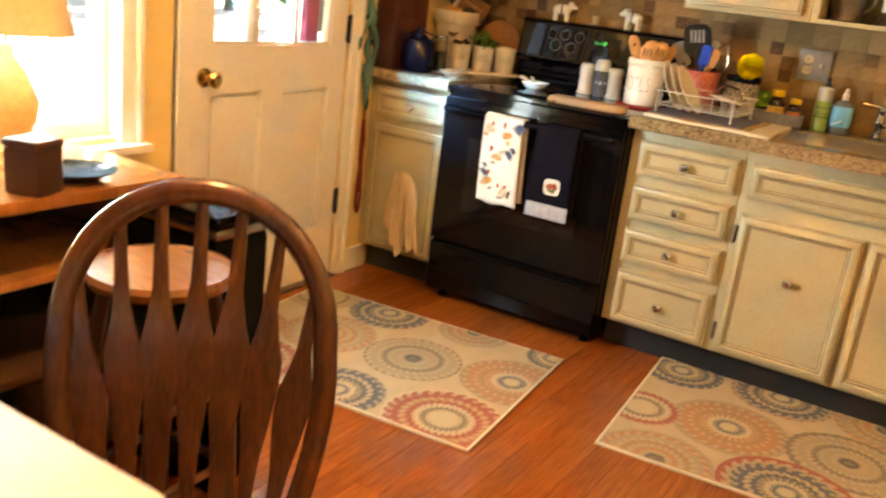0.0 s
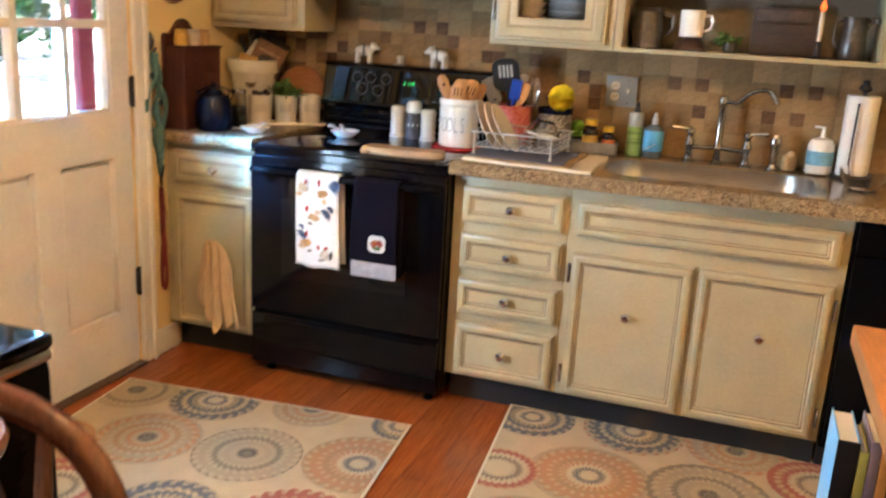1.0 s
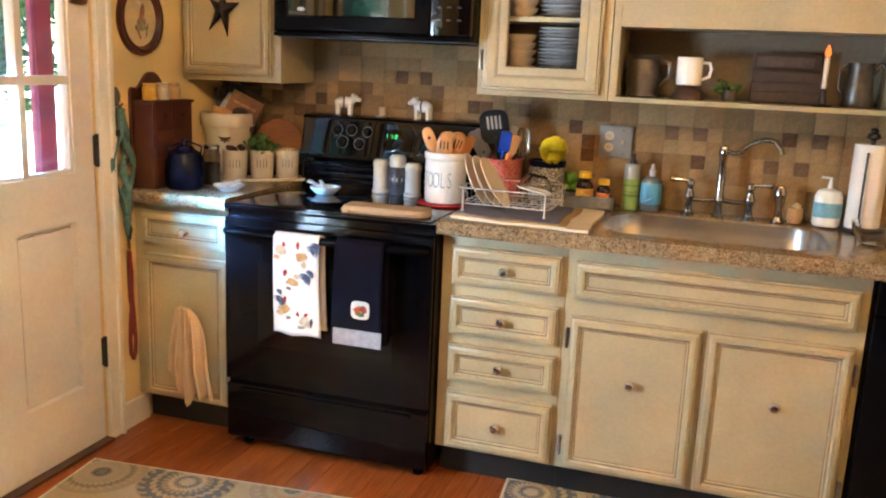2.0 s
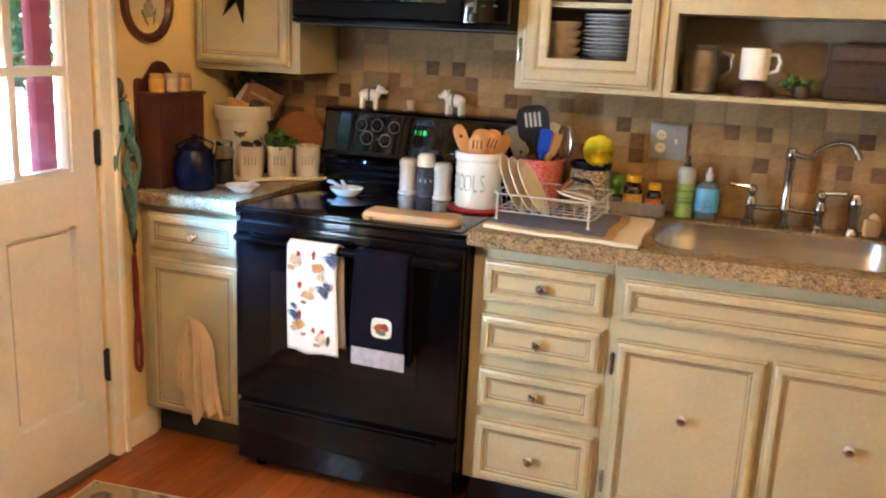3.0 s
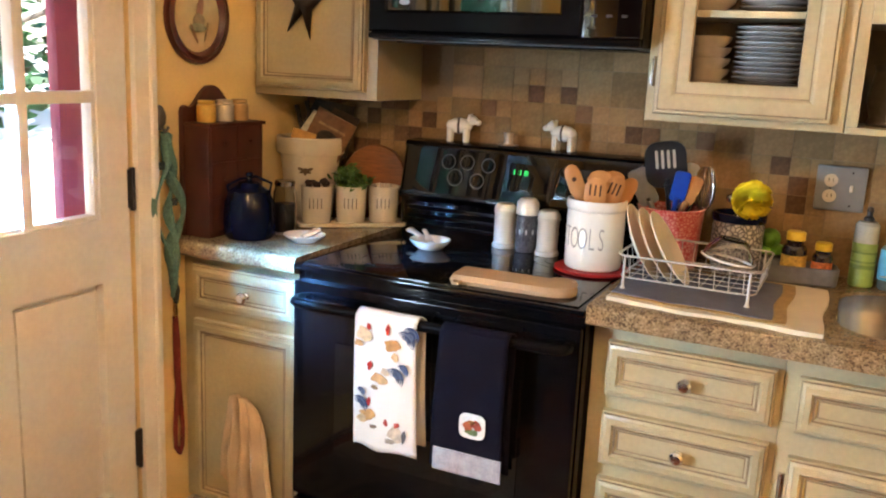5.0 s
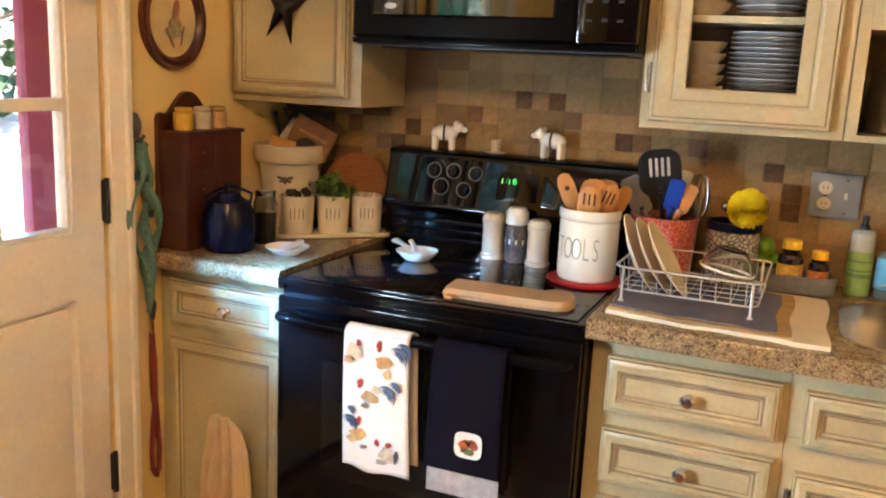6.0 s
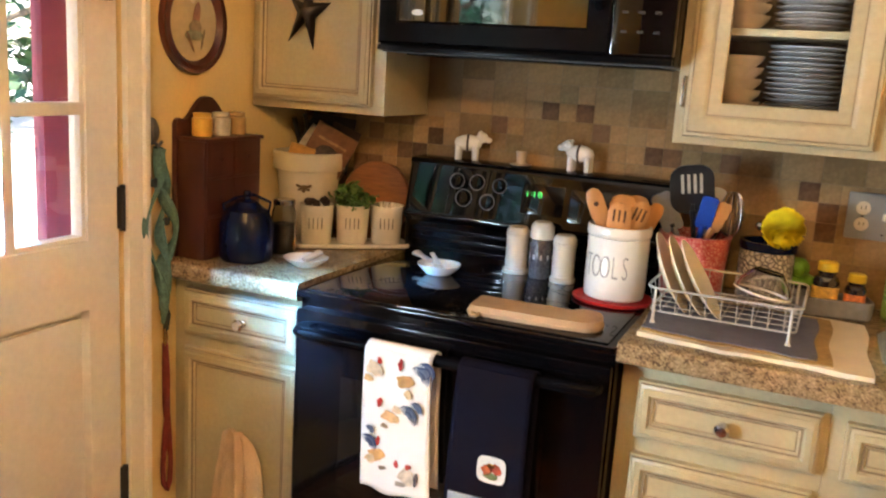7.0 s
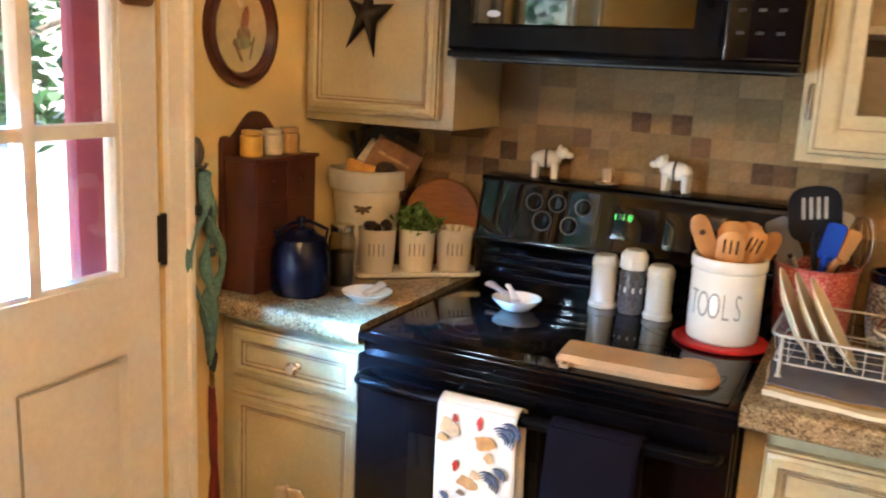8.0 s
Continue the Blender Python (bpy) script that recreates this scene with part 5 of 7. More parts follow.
for k, u in enumerate((-0.104, 0.0, 0.100)):
    cx, cy = -0.098 + u * c41, -0.192 + u * s41
    cu = thing("cup", ("cream ceramic cup holding dark pebbles", "cream ceramic cup holding a small green plant", "cream ceramic cup holding small utensil heads")[k], "cup", (cx, cy, Z1 + 0.0093), 20, group="cups on the tray")
    part("cup", lathe(bmesh.new(), [(0, 0), (0.040, 0), (0.043, 0.004), (0.048, 0.106), (0.049, 0.112), (0.046, 0.112), (0.040, 0.01), (0, 0.008)], 28), M_CREAM, cu)
    for q in range(4):
        b = bmesh.new()
        a = -104 + q * 15
        box(b, -0.0012, 0.0012, -0.0470, -0.0450, 0.047, 0.078, 0, pose(0, 0, 0, 0, 0, a + 90))
        part("letter_bar", b, M_INK, cu, "thin grey unreadable letter")
    b = bmesh.new()
    if k == 0:
        for q in range(16):
            bmesh.ops.create_icosphere(b, subdivisions=1, radius=rnd.uniform(0.007, 0.012), matrix=Matrix.Translation((rnd.uniform(-0.026, 0.026), rnd.uniform(-0.026, 0.026), rnd.uniform(0.102, 0.126))))
        part("pebbles", b, mat("dark_pebble", (0.05, 0.03, 0.022), 0.5, vary=0.4), cu)
    if k == 1:
        leaf_cloud(b, (0, 0, 0.136), (0.066, 0.062, 0.034), 380, 0.014, rnd, 18)
        part("foliage", b, mat("herb_green", (0.05, 0.13, 0.02), 0.5, vary=0.3, scale=30, second=(0.14, 0.26, 0.05)), cu, smooth=0)
        part("soil", lathe(bmesh.new(), [(0, 0.094), (0.0435, 0.094), (0.0435, 0.100), (0, 0.102)], 20), mat("soil", (0.03, 0.018, 0.01), 0.95), cu)
    if k == 2:
        for q in range(3):
            tube(b, [(0.012 * (q - 1), 0, 0.02), (0.016 * (q - 1), 0.004, 0.11), (0.018 * (q - 1), 0.006, 0.118)], [0.004, 0.005, 0.009], 8)
        part("spreader", b, M_CREAM, cu)

FP = thing("flower_pot", "cream flower pot with a small printed bee, full of packets", "flower pot", (-0.292, -0.125, Z1))
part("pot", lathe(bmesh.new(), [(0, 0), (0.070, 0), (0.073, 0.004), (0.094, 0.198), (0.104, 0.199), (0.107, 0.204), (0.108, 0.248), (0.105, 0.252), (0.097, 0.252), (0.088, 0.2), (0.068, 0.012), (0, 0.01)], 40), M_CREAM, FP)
# the bee on the pot: one body and two pairs of wings
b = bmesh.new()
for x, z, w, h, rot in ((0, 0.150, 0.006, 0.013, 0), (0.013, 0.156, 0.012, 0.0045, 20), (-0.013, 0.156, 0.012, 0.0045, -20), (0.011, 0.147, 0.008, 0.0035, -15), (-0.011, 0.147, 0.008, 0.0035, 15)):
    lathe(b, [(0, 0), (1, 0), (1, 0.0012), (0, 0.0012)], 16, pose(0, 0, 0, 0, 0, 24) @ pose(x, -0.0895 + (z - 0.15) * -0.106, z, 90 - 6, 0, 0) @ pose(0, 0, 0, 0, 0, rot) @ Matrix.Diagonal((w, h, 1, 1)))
part("printed_motif", b, mat("bee_ink", (0.12, 0.07, 0.02), 0.5), FP, "small dark printed bee")
for nm, lab, x, y, w, h, tilt, lean, col in (("seed_packet", "brown paper packet with a dark round print in the flower pot", 0.016, -0.012, 0.130, 0.150, 27, 8, (0.20, 0.090, 0.034)), ("seed_packet", "dark brown packet leaning in the flower pot", 0.040, 0.020, 0.09, 0.150, 22, -4, (0.06, 0.03, 0.018)), ("note_card", "pale grey card leaning in the flower pot", -0.075, -0.025, 0.050, 0.165, 34, 4, (0.52, 0.48, 0.40)), ("menu_card", "black folded card leaning in the flower pot", -0.045, 0.015, 0.12, 0.170, 28, -4, (0.010, 0.009, 0.009)), ("menu_card", "black folded card leaning in the flower pot", 0.025, 0.045, 0.13, 0.17, 8, -6, (0.014, 0.011, 0.010)), ("seed_packet", "small yellow packet in the flower pot", -0.030, -0.040, 0.075, 0.085, 16, 6, (0.55, 0.28, 0.06))):
    ob = thing(nm, lab, "packet", (0, 0, 0))
    part("sheet", box(bmesh.new(), -w / 2, w / 2, -0.003, 0.003, 0.03, 0.03 + h, 0.001), mat("card_%d" % round(1000 * col[0]), col, 0.6, vary=0.3, scale=25), ob)
    if "print" in lab:
        part("round_print", lathe(bmesh.new(), [(0, 0), (1, 0), (0.96, 0.001), (0, 0.001)], 24, pose(0.0, -0.003, 0.10, 90, 0, 0) @ Matrix.Diagonal((0.034, 0.026, 1, 1))), mat("packet_print", (0.05, 0.028, 0.018), 0.5, vary=0.6, scale=90), ob, "dark round print")
        part("print_band", box(bmesh.new(), -0.045, 0.045, -0.0042, -0.0032, 0.134, 0.142, 0), mat("packet_band", (0.36, 0.20, 0.08), 0.5, vary=0.4, scale=90), ob, "pale unreadable line")
    ob.matrix_world = pose(-0.292 + x, -0.125 + y, Z1 + 0.160, lean, tilt, 26)
for k, (xa, za) in enumerate(((-0.10, 0.345), (-0.062, 0.36))):
    solid("pan_handle", tube(bmesh.new(), [(-0.04 + 0.03 * k, 0.03, 0.12), (xa, 0.02, za)], [0.005, 0.009], 8, flat=0.6), M_IRON, "dark handle of a utensil in the flower pot", "utensil", (-0.262, -0.125, Z1))
CB = bmesh.new()
lathe(CB, [(0, 0), (0.112, 0), (0.116, 0.004), (0.116, 0.014), (0.112, 0.018), (0, 0.018)], 48, pose(0, 0, 0.1165, 80, 0, 0))
solid("cutting_board", CB, mat("acacia_wood", (0.27, 0.098, 0.026), 0.4, vary=0.3, scale=5, grain=25, stretch=(1, 1, 7)), "round orange-brown wooden board leaning on the tiles", "cutting board", (-0.095, -0.052, Z1 + 0.002))

# ---- on the range ----
ZR = 0.8885
SR = thing("spoon_rest", "white ceramic spoon rest on the cooktop", "spoon rest", (0.235, -0.318, ZR), -24)
b = bmesh.new()
lathe(b, [(0, 0), (0.030, 0), (0.036, 0.004), (0.056, 0.024), (0.057, 0.028), (0.052, 0.026), (0.034, 0.010), (0, 0.007)], 32)
part("bowl", b, M_WHITE, SR)
part("handle", tube(bmesh.new(), [(-0.045, 0.008, 0.024), (-0.08, 0.014, 0.029), (-0.115, 0.020, 0.032)], [0.012, 0.009, 0.014], 10, flat=0.5), M_WHITE, SR)
part("scoop", tube(bmesh.new(), [(0.0, 0.0, 0.018), (-0.03, 0.015, 0.030), (-0.06, 0.028, 0.040)], [0.013, 0.008, 0.007], 8, flat=0.5), M_CREAM, SR)
for x, y, h, nm in ((0.395, -0.165, 0.128, "shaker"), (0.532, -0.190, 0.126, "shaker")):
    sh = thing("shaker", "cream ceramic shaker with a domed top on the cooktop", "shaker", (x, y, ZR), group="cooktop shakers")
    part("body", lathe(bmesh.new(), [(0, 0), (0.033, 0), (0.034, 0.004), (0.034, 0.010), (0.030, 0.015), (0.030, h - 0.032), (0.032, h - 0.028), (0.032, h - 0.022), (0, h - 0.022)], 28), M_CREAM, sh)
    part("cap", lathe(bmesh.new(), [(0, h - 0.0215), (0.031, h - 0.0215), (0.031, h - 0.012), (0.024, h - 0.002), (0, h)], 28), M_CREAM, sh)
SPJ = thing("spice_bottle", "glass spice grinder with dark contents and a white cap", "bottle", (0.466, -0.180, ZR))
part("glass", lathe(bmesh.new(), [(0, 0), (0.029, 0), (0.031, 0.004), (0.031, 0.095), (0.026, 0.105), (0, 0.105)], 28), mat("dark_pepper", (0.035, 0.035, 0.045), 0.12, vary=0.6, grain=200, second=(0.14, 0.13, 0.13), coat=0.5), SPJ)
part("cap", lathe(bmesh.new(), [(0, 0.1055), (0.031, 0.1055), (0.032, 0.11), (0.031, 0.138), (0.022, 0.15), (0, 0.153)], 28), M_WHITE, SPJ)
part("label", lathe(bmesh.new(), [(0.0313, 0.052), (0.0316, 0.053), (0.0316, 0.064), (0.0313, 0.065)], 10), mat("label_pale", (0.5, 0.48, 0.44), 0.6), SPJ, "small pale label")
solid("trivet", lathe(bmesh.new(), [(0, 0), (0.096, 0), (0.099, 0.003), (0.099, 0.006), (0.095, 0.009), (0, 0.009)], 48), mat("red_silicone", (0.42, 0.012, 0.014), 0.4, vary=0.1), "round red trivet under the utensil crock", "trivet", (0.690, -0.290, ZR))
ZK = ZR + 0.0093
CK = thing("utensil_crock", "white ceramic crock lettered TOOLS on a red trivet", "crock", (0.690, -0.290, ZK))
part("crock", lathe(bmesh.new(), [(0, 0), (0.068, 0), (0.0722, 0.005), (0.0735, 0.03), (0.0735, 0.146), (0.0715, 0.149), (0.0755, 0.153), (0.0768, 0.158), (0.0768, 0.172), (0.075, 0.177), (0.070, 0.177), (0.067, 0.15), (0.067, 0.01), (0, 0.008)], 48), M_WHITE, CK)


def lettering(text, height, parent, r, z, start, step, material, label):
    """Thin letters set round an upright body of radius r."""
    for k, ch in enumerate(text):
        cu_ = bpy.data.curves.new("letter", "FONT")
        cu_.body, cu_.size, cu_.align_x = ch, height * 1.35, "CENTER"
        cu_.extrude, cu_.resolution_u, cu_.offset = 0.0005, 3, -0.0011
        tmp = new("letter_curve", cu_)
        me = bpy.data.meshes.new_from_object(tmp)
        bpy.data.objects.remove(tmp)
        bpy.data.curves.remove(cu_)
        me.materials.append(material)
        ob = new("letter", me)
        ob.parent = parent
        ob.matrix_local = pose(0, 0, 0, 0, 0, start + step * k) @ pose(0, -r - 0.0003, z, 90, 0, 0) @ Matrix.Diagonal((0.44, 1.0, 1, 1))
        tagged(ob, label)


lettering("TOOLS", 0.060, CK, 0.0737, 0.056, -46, 18.5, mat("crock_ink", (0.33, 0.31, 0.29), 0.6), "grey printed letter")
M_UTEN = mat("beech_utensil", (0.48, 0.22, 0.066), 0.5, vary=0.2, scale=8, grain=40, stretch=(1, 1, 0.2))


def wooden_spoon(x, y, tx, ty, top, w, kind, turn):
    ob = thing("wooden_utensil", ("slotted wooden spatula standing in the crock", "wooden spoon standing in the crock", "flat wooden turner standing in the crock")[kind], "utensil", (0.690, -0.290, ZK + 0.0085), group="crock utensils")
    d = Vector((tx - x, ty - y, top - 0.02))
    h = d.length
    za = d.normalized()
    xa = Vector((math.cos(radians(turn)), math.sin(radians(turn)), 0))
    xa = (xa - za * xa.dot(za)).normalized()
    m = Matrix.Translation((x, y, 0.002)) @ Matrix((xa, za.cross(xa), za)).transposed().to_4x4()
    bm = bmesh.new()
    t = bmesh.new()
    prof = [(0.0, 0.006, 0.005), (h * 0.5, 0.007, 0.006), (h * 0.60, 0.011, 0.005), (h * 0.67, w * 0.72, 0.0045), (h * 0.76, w, 0.004), (h * 0.91, w * 0.97, 0.0035), (h * 0.975, w * 0.72, 0.003), (h, w * 0.30, 0.002)]
    rows = [[t.verts.new((a * math.cos(q * math.pi / 4), b * math.sin(q * math.pi / 4), z)) for q in range(8)] for z, a, b in prof]
    for r0, r1 in zip(rows, rows[1:]):
        for q in range(8):
            t.faces.new((r0[q], r0[(q + 1) % 8], r1[(q + 1) % 8], r1[q]))
    t.faces.new(rows[0][::-1])
    t.faces.new(rows[-1])
    bmesh.ops.recalc_face_normals(t, faces=t.faces[:])
    merge(bm, t, m)
    part("handle_and_head", bm, M_UTEN, ob)
    # slots and hole are solid insets, with their shade painted dark brown
    if kind == 0:
        for q in (-1, 0, 1):
            part("slot", box(bmesh.new(), q * w * 0.45 - 0.0022, q * w * 0.45 + 0.0022, -0.0042, 0.0042, h * 0.80, h * 0.93, 0.001, m), mat("slot_shadow_brown", (0.05, 0.02, 0.008), 0.8), ob, "dark inset coloured as a shaded slot")
    elif kind == 1:
        part("hole", lathe(bmesh.new(), [(0, -0.0042), (0.006, -0.0042), (0.006, 0.0042), (0, 0.0042)], 14, m @ pose(0, 0, h * 0.86, 90, 0, 0)), mat("slot_shadow_brown", (0.05, 0.02, 0.008), 0.8), ob, "dark round inset coloured as a shaded hole")


for u in ((0.03, 0.0, -0.072, -0.030, 0.268, 0.021, 1, 15), (-0.01, -0.02, 0.006, -0.046, 0.244, 0.028, 0, 8), (0.0, 0.02, -0.004, 0.020, 0.256, 0.033, 2, 20), (-0.03, 0.0, 0.056, -0.022, 0.250, 0.025, 0, 24), (-0.02, 0.02, 0.084, 0.018, 0.244, 0.022, 2, 30), (0.0, 0.02, 0.030, 0.050, 0.254, 0.030, 2, 5)):
    wooden_spoon(*u)
OM = bmesh.new()
t = bmesh.new()
mo = [(-0.150, -0.045), (-0.146, -0.060), (-0.06, -0.062), (0.06, -0.064), (0.115, -0.060), (0.142, -0.042), (0.150, -0.012), (0.142, 0.020), (0.115, 0.040), (0.06, 0.046), (-0.06, 0.050), (-0.146, 0.052), (-0.152, 0.045)]
r0 = [t.verts.new((x * 0.98, y * 0.94, 0.0)) for x, y in mo]
r1 = [t.verts.new((x, y, 0.010)) for x, y in mo]
r2 = [t.verts.new((x * 0.965, y * 0.86, 0.021)) for x, y in mo]
for a, b in ((r0, r1), (r1, r2)):
    for k in range(len(mo)):
        t.faces.new((a[k], a[(k + 1) % len(mo)], b[(k + 1) % len(mo)], b[k]))
t.faces.new(r0[::-1])
t.faces.new(r2)
bmesh.ops.recalc_face_normals(t, faces=t.faces[:])
merge(OM, t)
M_MITT = mat("tan_quilted_cotton", (0.44, 0.30, 0.18), 0.95, vary=0.12, scale=18, grain=240, bump=0.35)
OMT = thing("oven_mitt", "tan cotton oven mitt lying on the cooktop", "oven mitt", (0.586, -0.566, ZR), 3)
part("mitt", OM, M_MITT, OMT, smooth=50)
part("thumb", lathe(bmesh.new(), [(0, 0), (0.018, 0.002), (0.022, 0.010), (0.018, 0.019), (0, 0.021)], 20, Matrix.Translation((0.10, 0.048, 0.0)), sx=1.7), M_MITT, OMT)
part("hanging_loop", tube(bmesh.new(), [(-0.118, -0.058, 0.008), (-0.120, -0.075, 0.005), (-0.132, -0.075, 0.005), (-0.134, -0.058, 0.008)], 0.004, 6), M_MITT, OMT)


def figurine(x, rz, label):
    """A plain four-legged ornament."""
    bm = bmesh.new()
    parts_ = (((0, 0, 0.043), (0.037, 0.018, 0.021)), ((0.034, 0, 0.058), (0.016, 0.012, 0.014)), ((0.050, 0, 0.053), (0.010, 0.008, 0.008)))
    for c, s_ in parts_:
        t = bmesh.new()
        bmesh.ops.create_icosphere(t, subdivisions=2, radius=1.0)
        merge(bm, t, Matrix.Translation(c) @ Matrix.Diagonal((*s_, 1)))
    for lx, ly in ((-0.024, -0.009), (-0.024, 0.009), (0.020, -0.009), (0.020, 0.009)):
        tube(bm, [(lx, ly, 0.0), (lx * 0.97, ly, 0.036)], [0.0072, 0.009], 8)
    for ly in (-0.010, 0.010):
        tube(bm, [(0.030, ly, 0.066), (0.028, ly * 1.3, 0.073)], [0.006, 0.004], 6)
    lathe(bm, [(0.0205, -0.004), (0.0214, -0.003), (0.0214, 0.003), (0.0205, 0.004)], 20, pose(0.0, 0, 0.043, 0, 90, 0), sx=1.0, sy=0.87)
    for f in bm.faces:
        c = f.calc_center_median()
        f.material_index = 1 if abs(c.x) < 0.0042 and math.hypot(c.y / 0.87, c.z - 0.043) > 0.0207 else 0
    ob = solid("figurine", bm, M_WHITE, label, "figurine", (x, -0.058, 1.1655), rz, group="range figurines")
    ob.matrix_world = pose(x, -0.058, 1.1655, 0, 0, rz) @ Matrix.Scale(1.12, 4)
    ob.data.materials.append(mat("brown_band", (0.05, 0.03, 0.02), 0.4))


figurine(0.190, 14, "white ceramic four-legged figurine standing on the range")
figurine(0.515, 172, "white ceramic four-legged figurine facing the other way on the range")
solid("small_cup", lathe(bmesh.new(), [(0, 0), (0.025, 0), (0.03, 0.003), (0.014, 0.006), (0.012, 0.014), (0.015, 0.038), (0.012, 0.038), (0, 0.014)], 20), mat("beige_ceramic", (0.48, 0.36, 0.24), 0.4), "small beige egg cup on top of the range", "cup", (0.350, -0.058, 1.1655))

# ---- printed patches on the towels ----
def blot(parent, x, z, w, h, col, rnd, y):
    """A thin uneven patch of print lying on a towel."""
    b = bmesh.new()
    n = 34
    ph = rnd.uniform(0, 6)
    pts = [(x + w * (0.9 + 0.16 * math.sin(3 * a + ph) + 0.05 * math.sin(7 * a + 2 * ph)) * math.cos(a), z + h * (0.9 + 0.2 * math.sin(2 * a + ph) + 0.05 * math.sin(7 * a + 2 * ph)) * math.sin(a)) for a in (2 * math.pi * k / n for k in range(n))]
    slab(b, pts, 0.0012, Matrix.Translation((0, y, 0)))
    part("printed_patch", b, mat("print_%d_%d_%d" % tuple(round(100 * c) for c in col), col, 0.9, vary=0.25, scale=60), parent)


def plume(parent, x, z, r, col, y):
    """A thin curved stroke of print, like a bent feather."""
    b = bmesh.new()
    arc = [radians(-35 + 14 * k) for k in range(13)]
    w = 0.0026
    out = [(x + (r + w * math.sin(math.pi * k / 12)) * math.cos(a), z + (r + w * math.sin(math.pi * k / 12)) * math.sin(a)) for k, a in enumerate(arc)]
    out += [(x + (r - 0.0006 - w * math.sin(math.pi * k / 12)) * math.cos(a), z + (r - 0.0006 - w * math.sin(math.pi * k / 12)) * math.sin(a)) for k, a in reversed(list(enumerate(arc)))]
    slab(b, out, 0.0012, Matrix.Translation((0, y, 0)))
    part("printed_stroke", b, mat("print_%d_%d_%d" % tuple(round(100 * c) for c in col), col, 0.9, vary=0.25, scale=60), parent)


rnd = random.Random(9)
yy = -0.7452
for cx, cz, w, h, col in ((0.275, 0.765, 0.022, 0.020, (0.66, 0.50, 0.32)), (0.287, 0.785, 0.006, 0.010, (0.42, 0.03, 0.02)), (0.350, 0.748, 0.022, 0.018, (0.52, 0.27, 0.10)), (0.338, 0.785, 0.006, 0.013, (0.45, 0.03, 0.02)), (0.382, 0.762, 0.012, 0.022, (0.04, 0.06, 0.12)), (0.292, 0.690, 0.007, 0.012, (0.42, 0.03, 0.02)), (0.318, 0.662, 0.024, 0.014, (0.55, 0.33, 0.16)), (0.356, 0.668, 0.018, 0.022, (0.05, 0.07, 0.12)), (0.290, 0.600, 0.006, 0.011, (0.42, 0.03, 0.02)), (0.286, 0.566, 0.022, 0.018, (0.58, 0.32, 0.12)), (0.262, 0.586, 0.012, 0.020, (0.04, 0.06, 0.13)), (0.336, 0.556, 0.006, 0.009, (0.40, 0.04, 0.03)), (0.362, 0.532, 0.022, 0.020, (0.62, 0.52, 0.40)), (0.384, 0.530, 0.006, 0.018, (0.10, 0.09, 0.10)), (0.396, 0.776, 0.008, 0.020, (0.03, 0.05, 0.12)), (0.262, 0.742, 0.012, 0.010, (0.60, 0.36, 0.16)), (0.360, 0.722, 0.010, 0.010, (0.62, 0.42, 0.22)), (0.378, 0.690, 0.014, 0.010, (0.04, 0.06, 0.12)), (0.334, 0.682, 0.012, 0.010, (0.66, 0.50, 0.34)), (0.272, 0.556, 0.014, 0.010, (0.62, 0.45, 0.26)), (0.302, 0.540, 0.010, 0.006, (0.20, 0.14, 0.10)), (0.346, 0.512, 0.014, 0.008, (0.42, 0.36, 0.30)), (0.366, 0.556, 0.008, 0.008, (0.44, 0.06, 0.04)), (0.306, 0.640, 0.010, 0.006, (0.30, 0.20, 0.12)), (0.268, 0.620, 0.006, 0.010, (0.05, 0.07, 0.14))):
    d = (0.8148 - cz) / 0.35
    if col[0] < 0.06:
        for q in range(4):
            plume(T1, cx + 0.006 + 0.012 * d * math.sin(1.0 + cz * 3), cz, max(w, h) * (1.15 - 0.24 * q), col if q % 2 == 0 else (0.10, 0.13, 0.20), yy)
            yy -= 0.00005
        continue
    blot(T1, cx + 0.006 + 0.012 * d * math.sin(1.0 + cz * 3), cz, w, h, col, rnd, yy)
    yy -= 0.00012
yy = -0.7452
eb = bmesh.new()
pts = []
for k in range(24):
    a = 2 * math.pi * k / 24
    pts.append((0.567 + 0.032 * math.copysign(abs(math.cos(a)) ** 0.5, math.cos(a)), 0.597 + 0.030 * math.copysign(abs(math.sin(a)) ** 0.5, math.sin(a))))
slab(eb, pts, 0.0015, Matrix.Translation((0, yy, 0)))
part("emblem", eb, mat("emblem_white", (0.74, 0.70, 0.64), 0.9), T2, "white embroidered badge")
for x, z, w, h, col in ((0.558, 0.597, 0.014, 0.013, (0.45, 0.10, 0.03)), (0.578, 0.601, 0.014, 0.012, (0.35, 0.06, 0.03)), (0.568, 0.583, 0.018, 0.007, (0.14, 0.18, 0.06)), (0.566, 0.607, 0.010, 0.006, (0.6, 0.3, 0.08))):
    blot(T2, x, z, w, h, col, rnd, yy - 0.0016)
hb = bmesh.new()
box(hb, 0.4745, 0.6425, yy - 0.0065, yy - 0.0015, 0.4765, 0.530, 0.001)
part("pale_hem", hb, mat("grey_lace", (0.36, 0.34, 0.36), 0.95, vary=0.3, scale=60, grain=400, bump=0.5), T2, "pale grey woven hem")

# ---- on the right counter ----
MT = thing("drying_towel", "cream terry towel with a gold border under the dish rack", "towel", (0, 0, 0))


